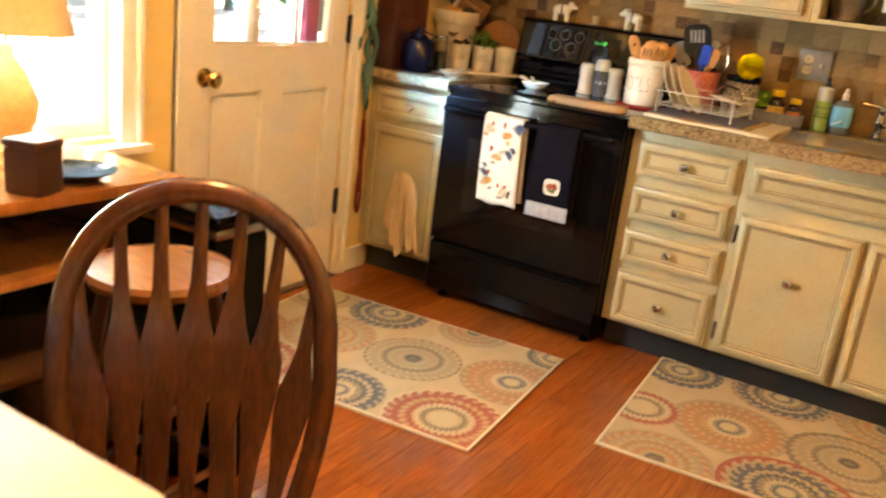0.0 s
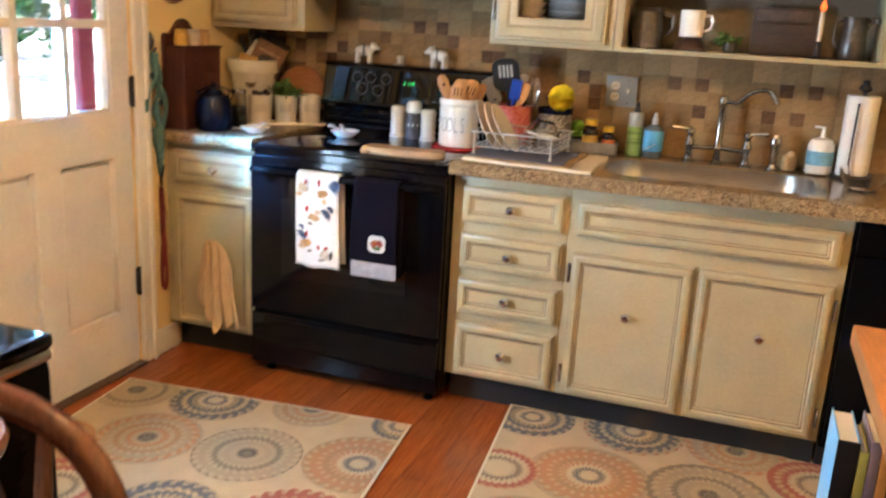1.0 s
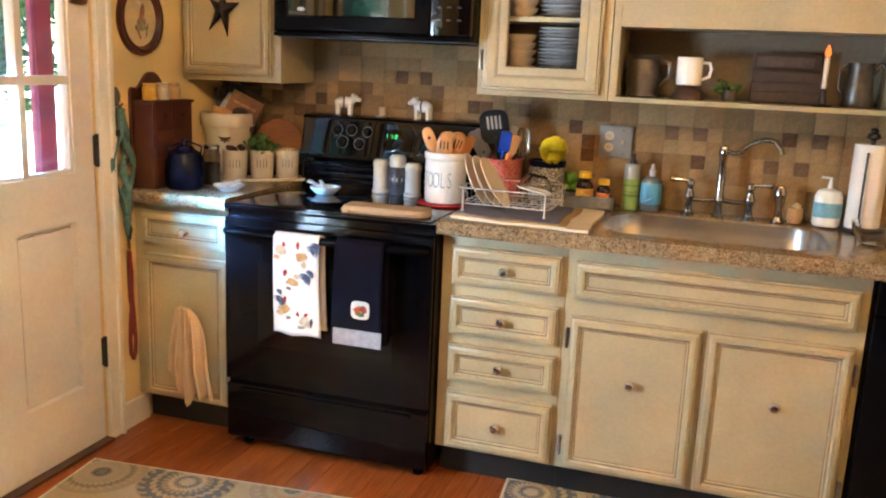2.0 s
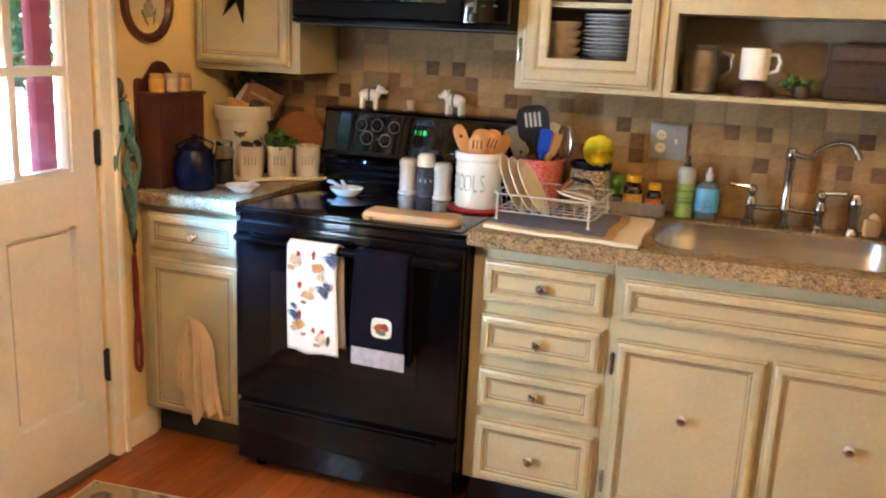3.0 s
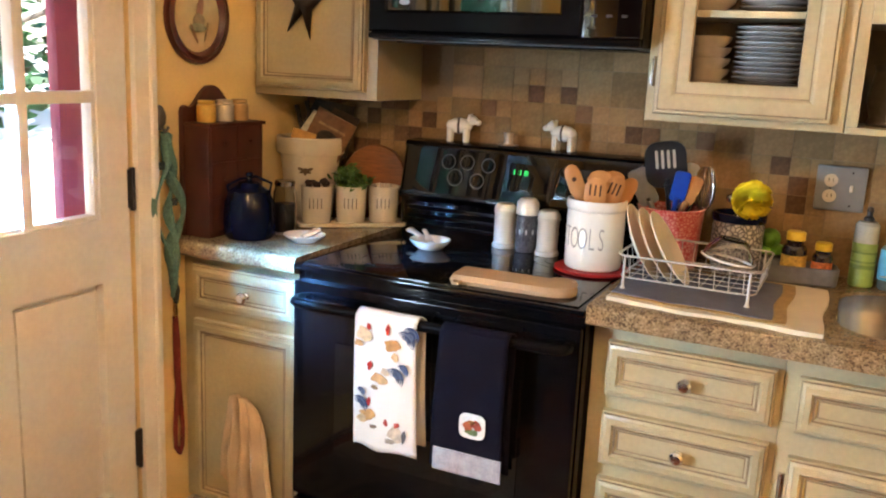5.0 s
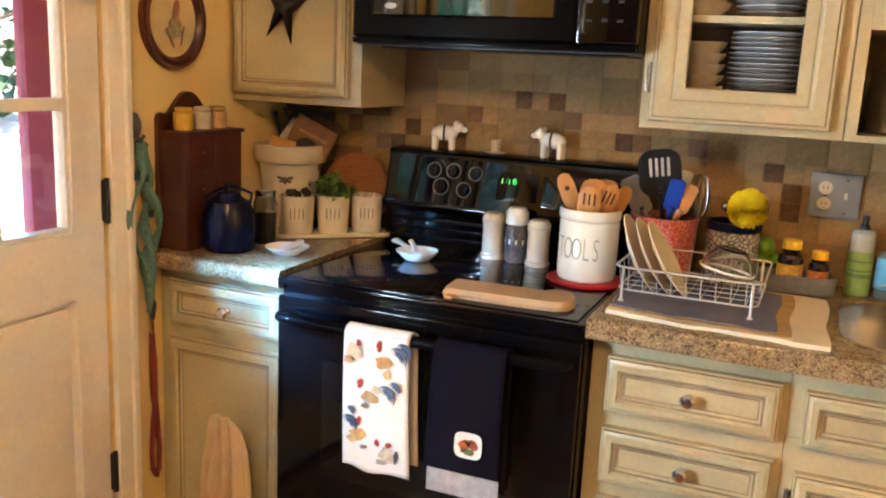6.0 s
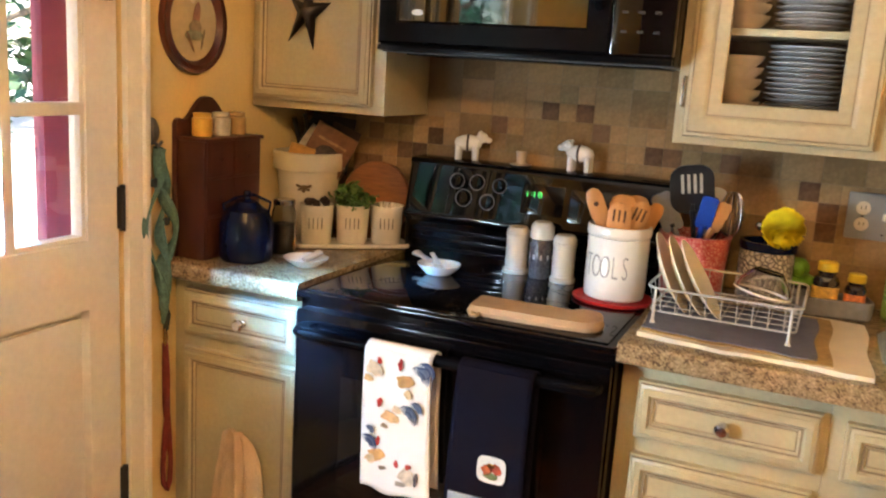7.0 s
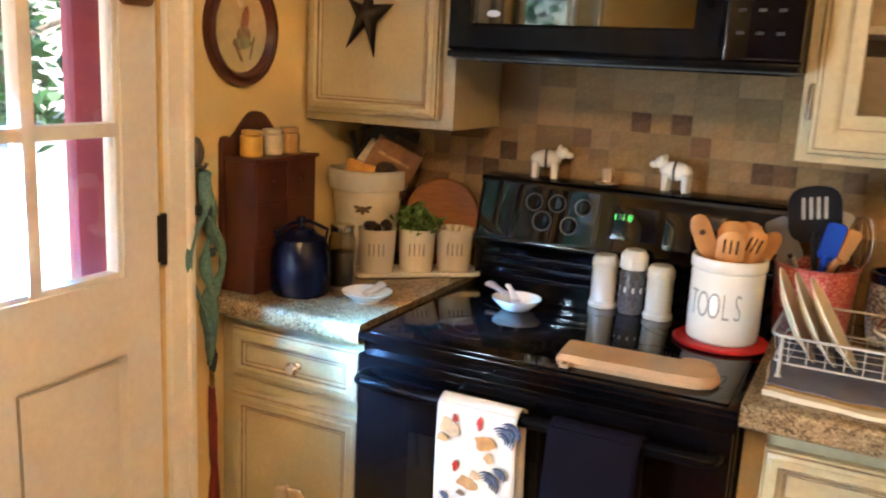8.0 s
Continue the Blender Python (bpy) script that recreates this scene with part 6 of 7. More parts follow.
def wavy_sheet(x0, x1, y0, y1, z, th, amp, seed, skew=0.0):
    b = bmesh.new()
    nx, ny = 26, 16
    top, bot = {}, {}
    for i in range(nx + 1):
        for j in range(ny + 1):
            u, v = i / nx, j / ny
            edge = min(u, 1 - u, v, 1 - v)
            x = x0 + (x1 - x0) * u + 0.004 * math.sin(v * 9 + seed)
            y = y0 + (y1 - y0) * v + skew * u + (0.004 * math.sin(u * 11 + seed) + 0.003 * math.sin(u * 26 + seed)) * (1 - v)
            h = amp * (0.5 + 0.5 * math.sin(u * 8 + seed) * math.sin(v * 6 + 2 * seed))
            top[i, j] = b.verts.new((x, y, z + th + h))
            bot[i, j] = b.verts.new((x, y, z))
    for i in range(nx):
        for j in range(ny):
            b.faces.new((top[i, j], top[i + 1, j], top[i + 1, j + 1], top[i, j + 1]))
            b.faces.new((bot[i, j], bot[i, j + 1], bot[i + 1, j + 1], bot[i + 1, j]))
    for i in range(nx):
        b.faces.new((bot[i, 0], bot[i + 1, 0], top[i + 1, 0], top[i, 0]))
        b.faces.new((bot[i + 1, ny], bot[i, ny], top[i, ny], top[i + 1, ny]))
    for j in range(ny):
        b.faces.new((bot[0, j + 1], bot[0, j], top[0, j], top[0, j + 1]))
        b.faces.new((bot[nx, j], bot[nx, j + 1], top[nx, j + 1], top[nx, j]))
    return b


part("cloth", wavy_sheet(0.806, 1.252, -0.602, -0.195, CT + 0.0003, 0.007, 0.003, 1.0, -0.032), mat("cream_terry", (0.66, 0.56, 0.40), 0.95, vary=0.08, scale=20, grain=350, bump=0.5), MT, smooth=60)
part("gold_border", wavy_sheet(0.811, 1.180, -0.586, -0.215, CT + 0.0105, 0.0014, 0.0012, 1.0, -0.03), mat("gold_weave", (0.36, 0.23, 0.08), 0.9, vary=0.35, scale=50, grain=260, bump=0.5), MT, "gold woven border", smooth=60)
part("centre_field", wavy_sheet(0.809, 1.152, -0.572, -0.235, CT + 0.0128, 0.0016, 0.0008, 1.0, -0.026), mat("slate_weave", (0.12, 0.122, 0.165), 0.95, vary=0.2, scale=30, grain=320, bump=0.4), MT, "slate blue woven middle", smooth=60)

DR = thing("dish_rack", "white coated wire dish rack standing on the towel", "dish rack", (0.965, -0.389, CT + 0.0155), -1)
M_WIRE = mat("white_wire", (0.46, 0.44, 0.40), 0.3, vary=0.05)
rx, ry, rz0, rz1 = 0.148, 0.130, 0.024, 0.075
part("top_rail", tube(bmesh.new(), [(x, y, rz1) for x, y in rounded(-rx - 0.008, rx + 0.008, -ry - 0.008, ry + 0.008, 0.03, 5)], 0.0025, 8, closed=True), M_WIRE, DR)
part("bottom_rail", tube(bmesh.new(), [(x, y, rz0) for x, y in rounded(-rx, rx, -ry, ry, 0.025, 5)], 0.0022, 8, closed=True), M_WIRE, DR)
for k in range(9):
    x = -rx + 0.024 + k * (2 * rx - 0.048) / 8
    part("wire", tube(bmesh.new(), [(x, -ry - 0.008, rz1), (x, -ry, rz0), (x, 0, rz0 - 0.002), (x, ry, rz0), (x, ry + 0.008, rz1)], 0.0011, 6), M_WIRE, DR)
for k in range(5):
    y = -ry + 0.04 + k * (2 * ry - 0.08) / 4
    part("wire", tube(bmesh.new(), [(-rx - 0.008, y, rz1), (-rx, y, rz0 + 0.003), (rx, y, rz0 + 0.003), (rx + 0.008, y, rz1)], 0.0011, 6), M_WIRE, DR)
for sx_ in (-1, 1):
    for sy_ in (-1, 1):
        part("foot", tube(bmesh.new(), [(sx_ * (rx - 0.012), sy_ * (ry + 0.006), rz1), (sx_ * (rx - 0.012), sy_ * (ry + 0.008), 0.006), (sx_ * (rx - 0.012), sy_ * (ry + 0.008), 0.0)], [0.003, 0.0035, 0.007], 8), M_WIRE, DR)
M_PLATE = mat("cream_plate", (0.86, 0.75, 0.54), 0.35, vary=0.06, scale=5)
for k in range(3):
    b = bmesh.new()
    lathe(b, [(0, 0), (0.05, 0), (0.056, 0.003), (0.094, 0.013), (0.095, 0.0155), (0.056, 0.0065), (0, 0.0045)], 40)
    ob = solid("plate", b, M_PLATE, "cream plate drying upright in the wire rack", "plate", group="plates in the rack")
    ob.matrix_world = pose(0.826 + 0.033 * k, -0.405 - 0.004 * k, CT + 0.098 - 0.003 * k, 0, 0, 8) @ pose(0, 0, 0, 4, 64 - 3 * k, 0)
GB = thing("glass_bowl", "clear glass dish with a white rim upside down in the rack", "bowl")
part("bowl", lathe(bmesh.new(), [(0, 0), (0.030, 0), (0.034, 0.003), (0.054, 0.030), (0.058, 0.046), (0.055, 0.046), (0.050, 0.030), (0.030, 0.006), (0, 0.005)], 36), glass_mat("rack_glass", (0.97, 0.97, 0.95), 0.06, 1.45), GB)
part("rim", lathe(bmesh.new(), [(0.0545, 0.0465), (0.062, 0.0465), (0.063, 0.0495), (0.061, 0.052), (0.0545, 0.052), (0.0545, 0.0465)], 36), M_WHITE, GB, "thick white rim")
GB.matrix_world = pose(1.040, -0.375, CT + 0.132, 180, 10, 20)

RP = thing("red_crock", "red and cream patterned ceramic crock of cooking tools", "crock", (0.850, -0.150, CT + 0.0005))


def weave_mat(name, a, b, scale, rough=0.3):
    m = bpy.data.materials.new(name)
    m.use_nodes = True
    nt = m.node_tree
    bs = nt.nodes["Principled BSDF"]
    bs.inputs["Roughness"].default_value = rough
    tc = nt.nodes.new("ShaderNodeTexCoord")
    v = nt.nodes.new("ShaderNodeTexVoronoi")
    v.feature = "DISTANCE_TO_EDGE"
    v.inputs["Scale"].default_value = scale
    nt.links.new(tc.outputs["Object"], v.inputs["Vector"])
    n = nt.nodes.new("ShaderNodeTexNoise")
    n.inputs["Scale"].default_value = scale * 1.5
    nt.links.new(tc.outputs["Object"], n.inputs["Vector"])
    r = nt.nodes.new("ShaderNodeMapRange")
    r.inputs["From Min"].default_value, r.inputs["From Max"].default_value = 0.04, 0.16
    nt.links.new(v.outputs["Distance"], r.inputs["Value"])
    q = nt.nodes.new("ShaderNodeMath")
    q.operation = "MULTIPLY"
    nt.links.new(r.outputs[0], q.inputs[0])
    nt.links.new(n.outputs["Fac"], q.inputs[1])
    mx = nt.nodes.new("ShaderNodeMix")
    mx.data_type = "RGBA"
    mx.inputs["A"].default_value, mx.inputs["B"].default_value = (*a, 1), (*b, 1)
    nt.links.new(q.outputs[0], mx.inputs["Factor"])
    nt.links.new(mx.outputs["Result"], bs.inputs["Base Color"])
    return m


part("crock", lathe(bmesh.new(), [(0, 0), (0.072, 0), (0.075, 0.005), (0.085, 0.150), (0.088, 0.157), (0.081, 0.158), (0.069, 0.012), (0, 0.01)], 40), weave_mat("red_pattern", (0.50, 0.045, 0.040), (0.80, 0.50, 0.40), 105), RP)
M_NYLON = mat("black_nylon", (0.012, 0.014, 0.018), 0.35, vary=0.2)


def tool(name, label, base, top, build, material):
    ob = thing(name, label, "utensil", (0.850, -0.150, CT + 0.011), group="tools in the red crock")
    d = Vector(top) - Vector(base)
    za = d.normalized()
    xa = Vector((math.cos(radians(12)), math.sin(radians(12)), 0))
    xa = (xa - za * xa.dot(za)).normalized()
    m = Matrix.Translation(base) @ Matrix((xa, za.cross(xa), za)).transposed().to_4x4()
    h = d.length
    part("handle", tube(bmesh.new(), [m @ Vector((0, 0, 0)), m @ Vector((0, 0, h * 0.7))], 0.006, 8), M_NYLON, ob)
    b = bmesh.new()
    build(b, m, h)
    part("head", b, material, ob)
    return ob, m, h


def flat_head(w, l, corner=0.01):
    def f(b, m, h):
        slab(b, [(x, z) for x, z in rounded(-w, w, h - l, h, corner, 4)], 0.004, m @ pose(0, 0.002, 0, 0, 0, 0))
        tube(b, [m @ Vector((0, 0, h * 0.55)), m @ Vector((0, 0, h - l + 0.01))], [0.006, 0.009], 8)
    return f


sp_, m_, h_ = tool("slotted_spatula", "black nylon slotted spatula standing in the red crock", (0.01, 0.03, 0.0), (-0.022, -0.060, 0.318), flat_head(0.052, 0.125, 0.036), M_NYLON)
for k in range(4):
    b = bmesh.new()
    slab(b, rounded(-0.0255 + 0.0145 * k, -0.0185 + 0.0145 * k, h_ - 0.072, h_ - 0.022, 0.003, 2), 0.0052, m_ @ pose(0, 0.0026, 0))
    part("slot", b, mat("pale_slot", (0.42, 0.40, 0.36), 0.6), sp_, "pale slot in the spatula")
tool("ladle", "dark steel turner leaning out of the red crock", (0.03, -0.01, 0.0), (-0.092, -0.045, 0.240), flat_head(0.026, 0.10, 0.012), mat("dark_steel", (0.24, 0.25, 0.28), 0.35, 0.5))
tool("spatula", "blue silicone spatula standing in the red crock", (-0.02, 0.02, 0.0), (0.032, -0.045, 0.245), flat_head(0.020, 0.085, 0.010), mat("blue_silicone", (0.01, 0.06, 0.40), 0.4))
tool("spatula", "wooden spatula standing in the red crock", (-0.03, 0.0, 0.0), (0.066, -0.025, 0.232), flat_head(0.018, 0.08, 0.012), M_UTEN)
tool("spatula", "white plastic spatula standing in the red crock", (-0.02, -0.02, 0.0), (0.044, 0.02, 0.262), flat_head(0.018, 0.07, 0.012), mat("grey_plastic", (0.42, 0.42, 0.42), 0.4))
WK = thing("whisk", "steel wire whisk standing in the red crock", "utensil", (0.850, -0.150, CT + 0.011), group="tools in the red crock")
part("handle", tube(bmesh.new(), [(-0.03, 0.0, 0.0), (0.055, 0.02, 0.16)], 0.006, 8), M_STEEL, WK)
for k in range(6):
    a = math.pi * k / 6
    pts = []
    for q in range(13):
        u = -math.pi / 2 + math.pi * q / 12
        r = 0.028 * math.cos(u) ** 0.7
        pts.append((0.075 + r * math.cos(a) * (1 if q != 0 else 0), 0.025 + r * math.sin(a), 0.20 + 0.055 * math.sin(u)))
    pts2 = [(0.075 - (p_[0] - 0.075), 0.025 - (p_[1] - 0.025), p_[2]) for p_ in pts[::-1]]
    part("wire", tube(bmesh.new(), [(0.055, 0.02, 0.16)] + pts + pts2[1:], 0.0012, 5), M_STEEL, WK)

SPK = thing("speckled_crock", "grey speckled ceramic crock with a cobalt blue rim", "crock", (1.020, -0.130, CT + 0.0005))
part("crock", lathe(bmesh.new(), [(0, 0), (0.052, 0), (0.056, 0.005), (0.064, 0.05), (0.064, 0.125), (0.060, 0.135), (0, 0.13)], 36), weave_mat("grey_net_pattern", (0.045, 0.038, 0.040), (0.80, 0.74, 0.66), 80), SPK)
part("rim", lathe(bmesh.new(), [(0.058, 0.135), (0.066, 0.137), (0.068, 0.152), (0.066, 0.158), (0.058, 0.158), (0.056, 0.137)], 36), M_BLUE, SPK, "cobalt blue rim")
PM = bmesh.new()
rnd = random.Random(21)
for k in range(900):
    d = Vector((rnd.gauss(0, 1), rnd.gauss(0, 1), rnd.gauss(0, 1))).normalized()
    r = 0.046 * rnd.uniform(0.86, 1.10)
    s_ = d.cross(Vector((0.3, 0.5, 0.8))).normalized() * 0.0045
    w_ = d.cross(s_).normalized() * 0.0045
    v = [PM.verts.new(q) for q in (d * 0.02 - s_, d * 0.02 + s_, d * r + s_ * 1.6 + w_, d * r - s_ * 1.6 - w_)]
    PM.faces.new(v)
bmesh.ops.create_icosphere(PM, subdivisions=2, radius=0.033)
PMT = thing("scrubber", "bright yellow puffy dish scrubber on a dark stick", "scrubber", (1.020, -0.130, CT + 0.0005))
po = part("puff", PM, mat("yellow_mesh", (0.92, 0.70, 0.02), 0.85, vary=0.15, scale=40, spec=0.15), PMT, smooth=0)
po.location = (0.032, -0.058, 0.200)
part("stick", tube(bmesh.new(), [(-0.02, 0.02, 0.132), (0.012, -0.03, 0.180)], 0.005, 8), M_NYLON, PMT)
part("ball_end", lathe(bmesh.new(), [(0, -0.012), (0.010, -0.008), (0.013, 0), (0.010, 0.008), (0, 0.012)], 16, Matrix.Translation((-0.022, -0.03, 0.196))), M_CHROME, PMT)

TY = thing("metal_tray", "grey metal caddy tray beside the dish rack", "tray", (1.176, -0.132, CT + 0.0005), 10)
bm = bmesh.new()
lps = []
for i, z in ((0.006, 0.0), (0.002, 0.004), (0.0, 0.044), (0.003, 0.046), (0.005, 0.044), (0.008, 0.006)):
    lps.append([bm.verts.new((x, y, z)) for x, y in rounded(-0.098 + i, 0.090 - i, -0.045 + i, 0.045 - i, 0.02)])
for a, b in zip(lps, lps[1:]):
    for k in range(len(a)):
        bm.faces.new((a[k], a[(k + 1) % len(a)], b[(k + 1) % len(a)], b[k]))
bm.faces.new(lps[-1])
bm.faces.new(lps[0][::-1])
bmesh.ops.recalc_face_normals(bm, faces=bm.faces[:])
part("tray", bm, mat("pewter", (0.20, 0.195, 0.195), 0.4, 0.3, vary=0.2), TY)


def bottle(name, label, at, r, h, body, cap, lab=None, neck=0.6, cap_h=0.02, z0=0.006):
    t_ = thing(name, label, "bottle", at)
    sh_ = h * 0.72
    part("body", lathe(bmesh.new(), [(0, 0), (r * 0.92, 0), (r, 0.004), (r, sh_ * 0.85), (r * 0.85, sh_ * 0.97), (r * neck, sh_), (r * neck, h - cap_h), (0, h - cap_h)], 28), body, t_)
    part("cap", lathe(bmesh.new(), [(0, h - cap_h), (r * neck * 1.15, h - cap_h), (r * neck * 1.15, h - 0.003), (r * neck, h), (0, h)], 24), cap, t_)
    if lab is not None:
        part("label", lathe(bmesh.new(), [(r * 1.0, sh_ * 0.15), (r * 1.015, sh_ * 0.16), (r * 1.015, sh_ * 0.70), (r * 1.0, sh_ * 0.71)], 28), lab, t_)
    return t_


M_YCAP = mat("yellow_cap", (0.72, 0.48, 0.02), 0.4)
M_AMBER = mat("amber_bottle", (0.022, 0.010, 0.012), 0.12, coat=0.4)
bottle("vitamin_bottle", "dark bottle with a yellow cap and an orange label", (1.160, -0.126, CT + 0.0068), 0.030, 0.120, M_AMBER, M_YCAP, mat("orange_label", (0.58, 0.36, 0.06), 0.5, vary=0.5, scale=70, grain=120), 0.66, 0.022)
bottle("vitamin_bottle", "small dark bottle with a yellow cap and a red label", (1.226, -0.118, CT + 0.0068), 0.024, 0.098, M_AMBER, M_YCAP, mat("red_label", (0.60, 0.16, 0.03), 0.5, vary=0.5, scale=80, grain=120), 0.72, 0.020)
solid("fruit_bowl", lathe(bmesh.new(), [(0, 0), (0.026, 0), (0.028, 0.004), (0.046, 0.050), (0.047, 0.055), (0.043, 0.053), (0.026, 0.012), (0, 0.010)], 28), mat("dark_stoneware", (0.030, 0.026, 0.026), 0.3, vary=0.3), "small dark stoneware bowl holding limes", "bowl", (1.094, -0.060, CT + 0.0005))
for dx, dy, dz, rz in ((-0.016, -0.004, 0.046, 20), (0.022, 0.004, 0.050, -50), (0.000, 0.010, 0.088, 80)):
    solid("lime", lathe(bmesh.new(), [(0, -0.032), (0.006, -0.031), (0.020, -0.022), (0.027, 0), (0.020, 0.022), (0.006, 0.031), (0, 0.033)], 24, pose(0, 0, 0, 0, 82, rz)), mat("lime_green", (0.15, 0.34, 0.02), 0.4, vary=0.25, scale=30), "bright green lime in a small dark bowl", "lime", (1.094 + dx, -0.060 + dy, CT + dz), group="limes in the bowl")
GS = thing("soap_bottle", "green hand soap bottle with a pale shoulder and black pump", "bottle", (1.318, -0.080, CT + 0.0005))
part("body", lathe(bmesh.new(), [(0, 0), (0.026, 0), (0.029, 0.004), (0.029, 0.108), (0.028, 0.110), (0, 0.110)], 28), mat("green_label", (0.24, 0.36, 0.08), 0.45, vary=0.12, scale=30), GS)
part("shoulder", lathe(bmesh.new(), [(0, 0.1102), (0.028, 0.1102), (0.028, 0.154), (0.022, 0.162), (0.010, 0.164), (0, 0.164)], 28), mat("clear_plastic_grey", (0.42, 0.42, 0.37), 0.2, vary=0.1), GS, "pale clear plastic shoulder")
part("pump", lathe(bmesh.new(), [(0, 0.164), (0.012, 0.164), (0.012, 0.172), (0.007, 0.176), (0.007, 0.186), (0.009, 0.188), (0.006, 0.198), (0, 0.199)], 18), mat("soft_black", (0.02, 0.02, 0.02), 0.4), GS, "small black pump")
for k, (z0, h) in enumerate(((0.046, 0.010), (0.062, 0.004), (0.084, 0.005))):
    part("label_bar", lathe(bmesh.new(), [(0.0291, z0), (0.0294, z0 + 0.001), (0.0294, z0 + h - 0.001), (0.0291, z0 + h)], 28), mat("dark_green_ink", (0.13, 0.22, 0.04), 0.5), GS, "unreadable line of print")
BS = thing("dish_soap", "clear dish soap bottle with a bright blue label", "bottle", (1.389, -0.088, CT + 0.0005), 12)
part("body", lathe(bmesh.new(), [(0, 0), (0.030, 0), (0.034, 0.004), (0.036, 0.06), (0.034, 0.105), (0.024, 0.118), (0.011, 0.124), (0, 0.124)], 28, sy=0.7), mat("clear_soap", (0.12, 0.15, 0.16), 0.12, vary=0.2, coat=0.4), BS)
part("label", lathe(bmesh.new(), [(0.0355, 0.026), (0.0366, 0.028), (0.0372, 0.06), (0.0356, 0.100), (0.0350, 0.101)], 28, sy=0.7), mat("sky_blue_label", (0.11, 0.38, 0.62), 0.4, vary=0.2, scale=25), BS, "bright blue label")
part("swoosh", tube(bmesh.new(), [(-0.033, -0.012, 0.034), (-0.022, -0.0215, 0.036), (-0.004, -0.0255, 0.046), (0.006, -0.0258, 0.056)], [0.003, 0.0075, 0.006, 0.001], 8, flat=0.3), M_WHITE, BS, "white printed swoosh")
part("cap", lathe(bmesh.new(), [(0, 0.1242), (0.011, 0.1242), (0.012, 0.146), (0.008, 0.150), (0.006, 0.166), (0, 0.168)], 18), mat("clear_cap", (0.58, 0.58, 0.58), 0.25), BS)

OL = thing("outlet_plate", "brushed steel wall plate with an outlet and a switch", "outlet", (1.2435, -0.0125, 1.127))
part("plate", B(-0.059, 0.059, -0.0055, 0.003, -0.057, 0.057, 0.0050), mat("satin_steel_plate", (0.25, 0.26, 0.26), 0.34, 0.45, vary=0.06, scale=20), OL)
for z in (0.020, -0.020):
    b = bmesh.new()
    lathe(b, [(0, 0), (0.0165, 0), (0.0165, 0.0015), (0, 0.0018)], 24, pose(-0.024, -0.0053, z, 90, 0, 0))
    so = part("socket", b, mat("ivory_plastic", (0.58, 0.50, 0.36), 0.4), OL, "ivory outlet socket")
    for x in (-0.005, 0.005):
        part("slot", B(-0.024 + x - 0.001, -0.024 + x + 0.001, -0.0078, -0.0070, z - 0.003, z + 0.005), M_KICK, so)
part("toggle", B(0.021, 0.029, -0.014, -0.003, -0.006, 0.010, 0.002), MATS["ivory_plastic"], OL)
for z in (0.0, 0.042, -0.042):
    part("screw", lathe(bmesh.new(), [(0, 0), (0.0028, 0), (0.002, 0.001), (0, 0.0012)], 10, pose(-0.024 if z == 0.0 else 0.025, -0.0050, z, 90, 0, 0)), M_CHROME, OL)

LO = thing("lotion_bottle", "white pump lotion bottle with a blue label by the sink", "bottle", (1.965, -0.105, CT + 0.0062))
part("body", lathe(bmesh.new(), [(0, 0), (0.036, 0), (0.04, 0.006), (0.04, 0.10), (0.032, 0.118), (0.014, 0.126), (0, 0.126)], 28, sx=1.1, sy=0.8), M_WHITE, LO)
part("label", lathe(bmesh.new(), [(0.0403, 0.03), (0.0408, 0.031), (0.0408, 0.078), (0.0403, 0.079)], 28, sx=1.1, sy=0.8), mat("sky_label", (0.16, 0.34, 0.42), 0.5, vary=0.25, scale=50), LO)
part("pump", tube(bmesh.new(), [(0, 0, 0.126), (0, 0, 0.160), (-0.03, -0.01, 0.162)], [0.009, 0.006, 0.005], 8), M_WHITE, LO)
PT = thing("paper_towel", "upright roll of white paper towel on a dark holder", "paper towel", (2.072, -0.120, CT + 0.0005))
part("base", lathe(bmesh.new(), [(0, 0), (0.07, 0), (0.072, 0.006), (0.066, 0.012), (0, 0.012)], 32), M_IRON, PT)
part("roll", lathe(bmesh.new(), [(0.02, 0.0125), (0.0515, 0.0125), (0.053, 0.016), (0.053, 0.282), (0.0515, 0.285), (0.02, 0.285), (0.02, 0.0125)], 40), mat("paper_towel", (0.74, 0.71, 0.66), 0.95, vary=0.05, scale=10, grain=200, bump=0.3), PT)
part("post", tube(bmesh.new(), [(0, 0, 0.012), (0, 0, 0.300)], 0.006, 8), M_IRON, PT)
part("finial", lathe(bmesh.new(), [(0, 0.295), (0.010, 0.298), (0.022, 0.306), (0.018, 0.318), (0.010, 0.322), (0.012, 0.332), (0, 0.338)], 20), M_IRON, PT)
part("tension_arm", tube(bmesh.new(), [(-0.02, -0.064, 0.012), (-0.02, -0.063, 0.15), (-0.018, -0.061, 0.262)], 0.0035, 8), M_IRON, PT)
solid("glass_bowl", lathe(bmesh.new(), [(0, 0), (0.04, 0), (0.046, 0.004), (0.072, 0.04), (0.076, 0.068), (0.073, 0.068), (0.068, 0.04), (0.043, 0.008), (0, 0.006)], 36), glass_mat("bowl_glass", (0.98, 0.98, 0.96), 0.02, 1.45), "clear glass bowl on the granite counter", "bowl", (2.085, -0.36, CT + 0.0005))
SG = thing("scrub_brush", "tan bristle scrub brush standing behind the sink", "brush", (1.868, -0.100, CT + 0.0062), 25)
part("head", lathe(bmesh.new(), [(0, 0), (0.018, 0), (0.022, 0.02), (0.020, 0.05), (0, 0.052)], 18, sx=1.3, sy=0.8), mat("tan_bristle", (0.36, 0.22, 0.10), 0.9, vary=0.3, grain=250, bump=0.6), SG)
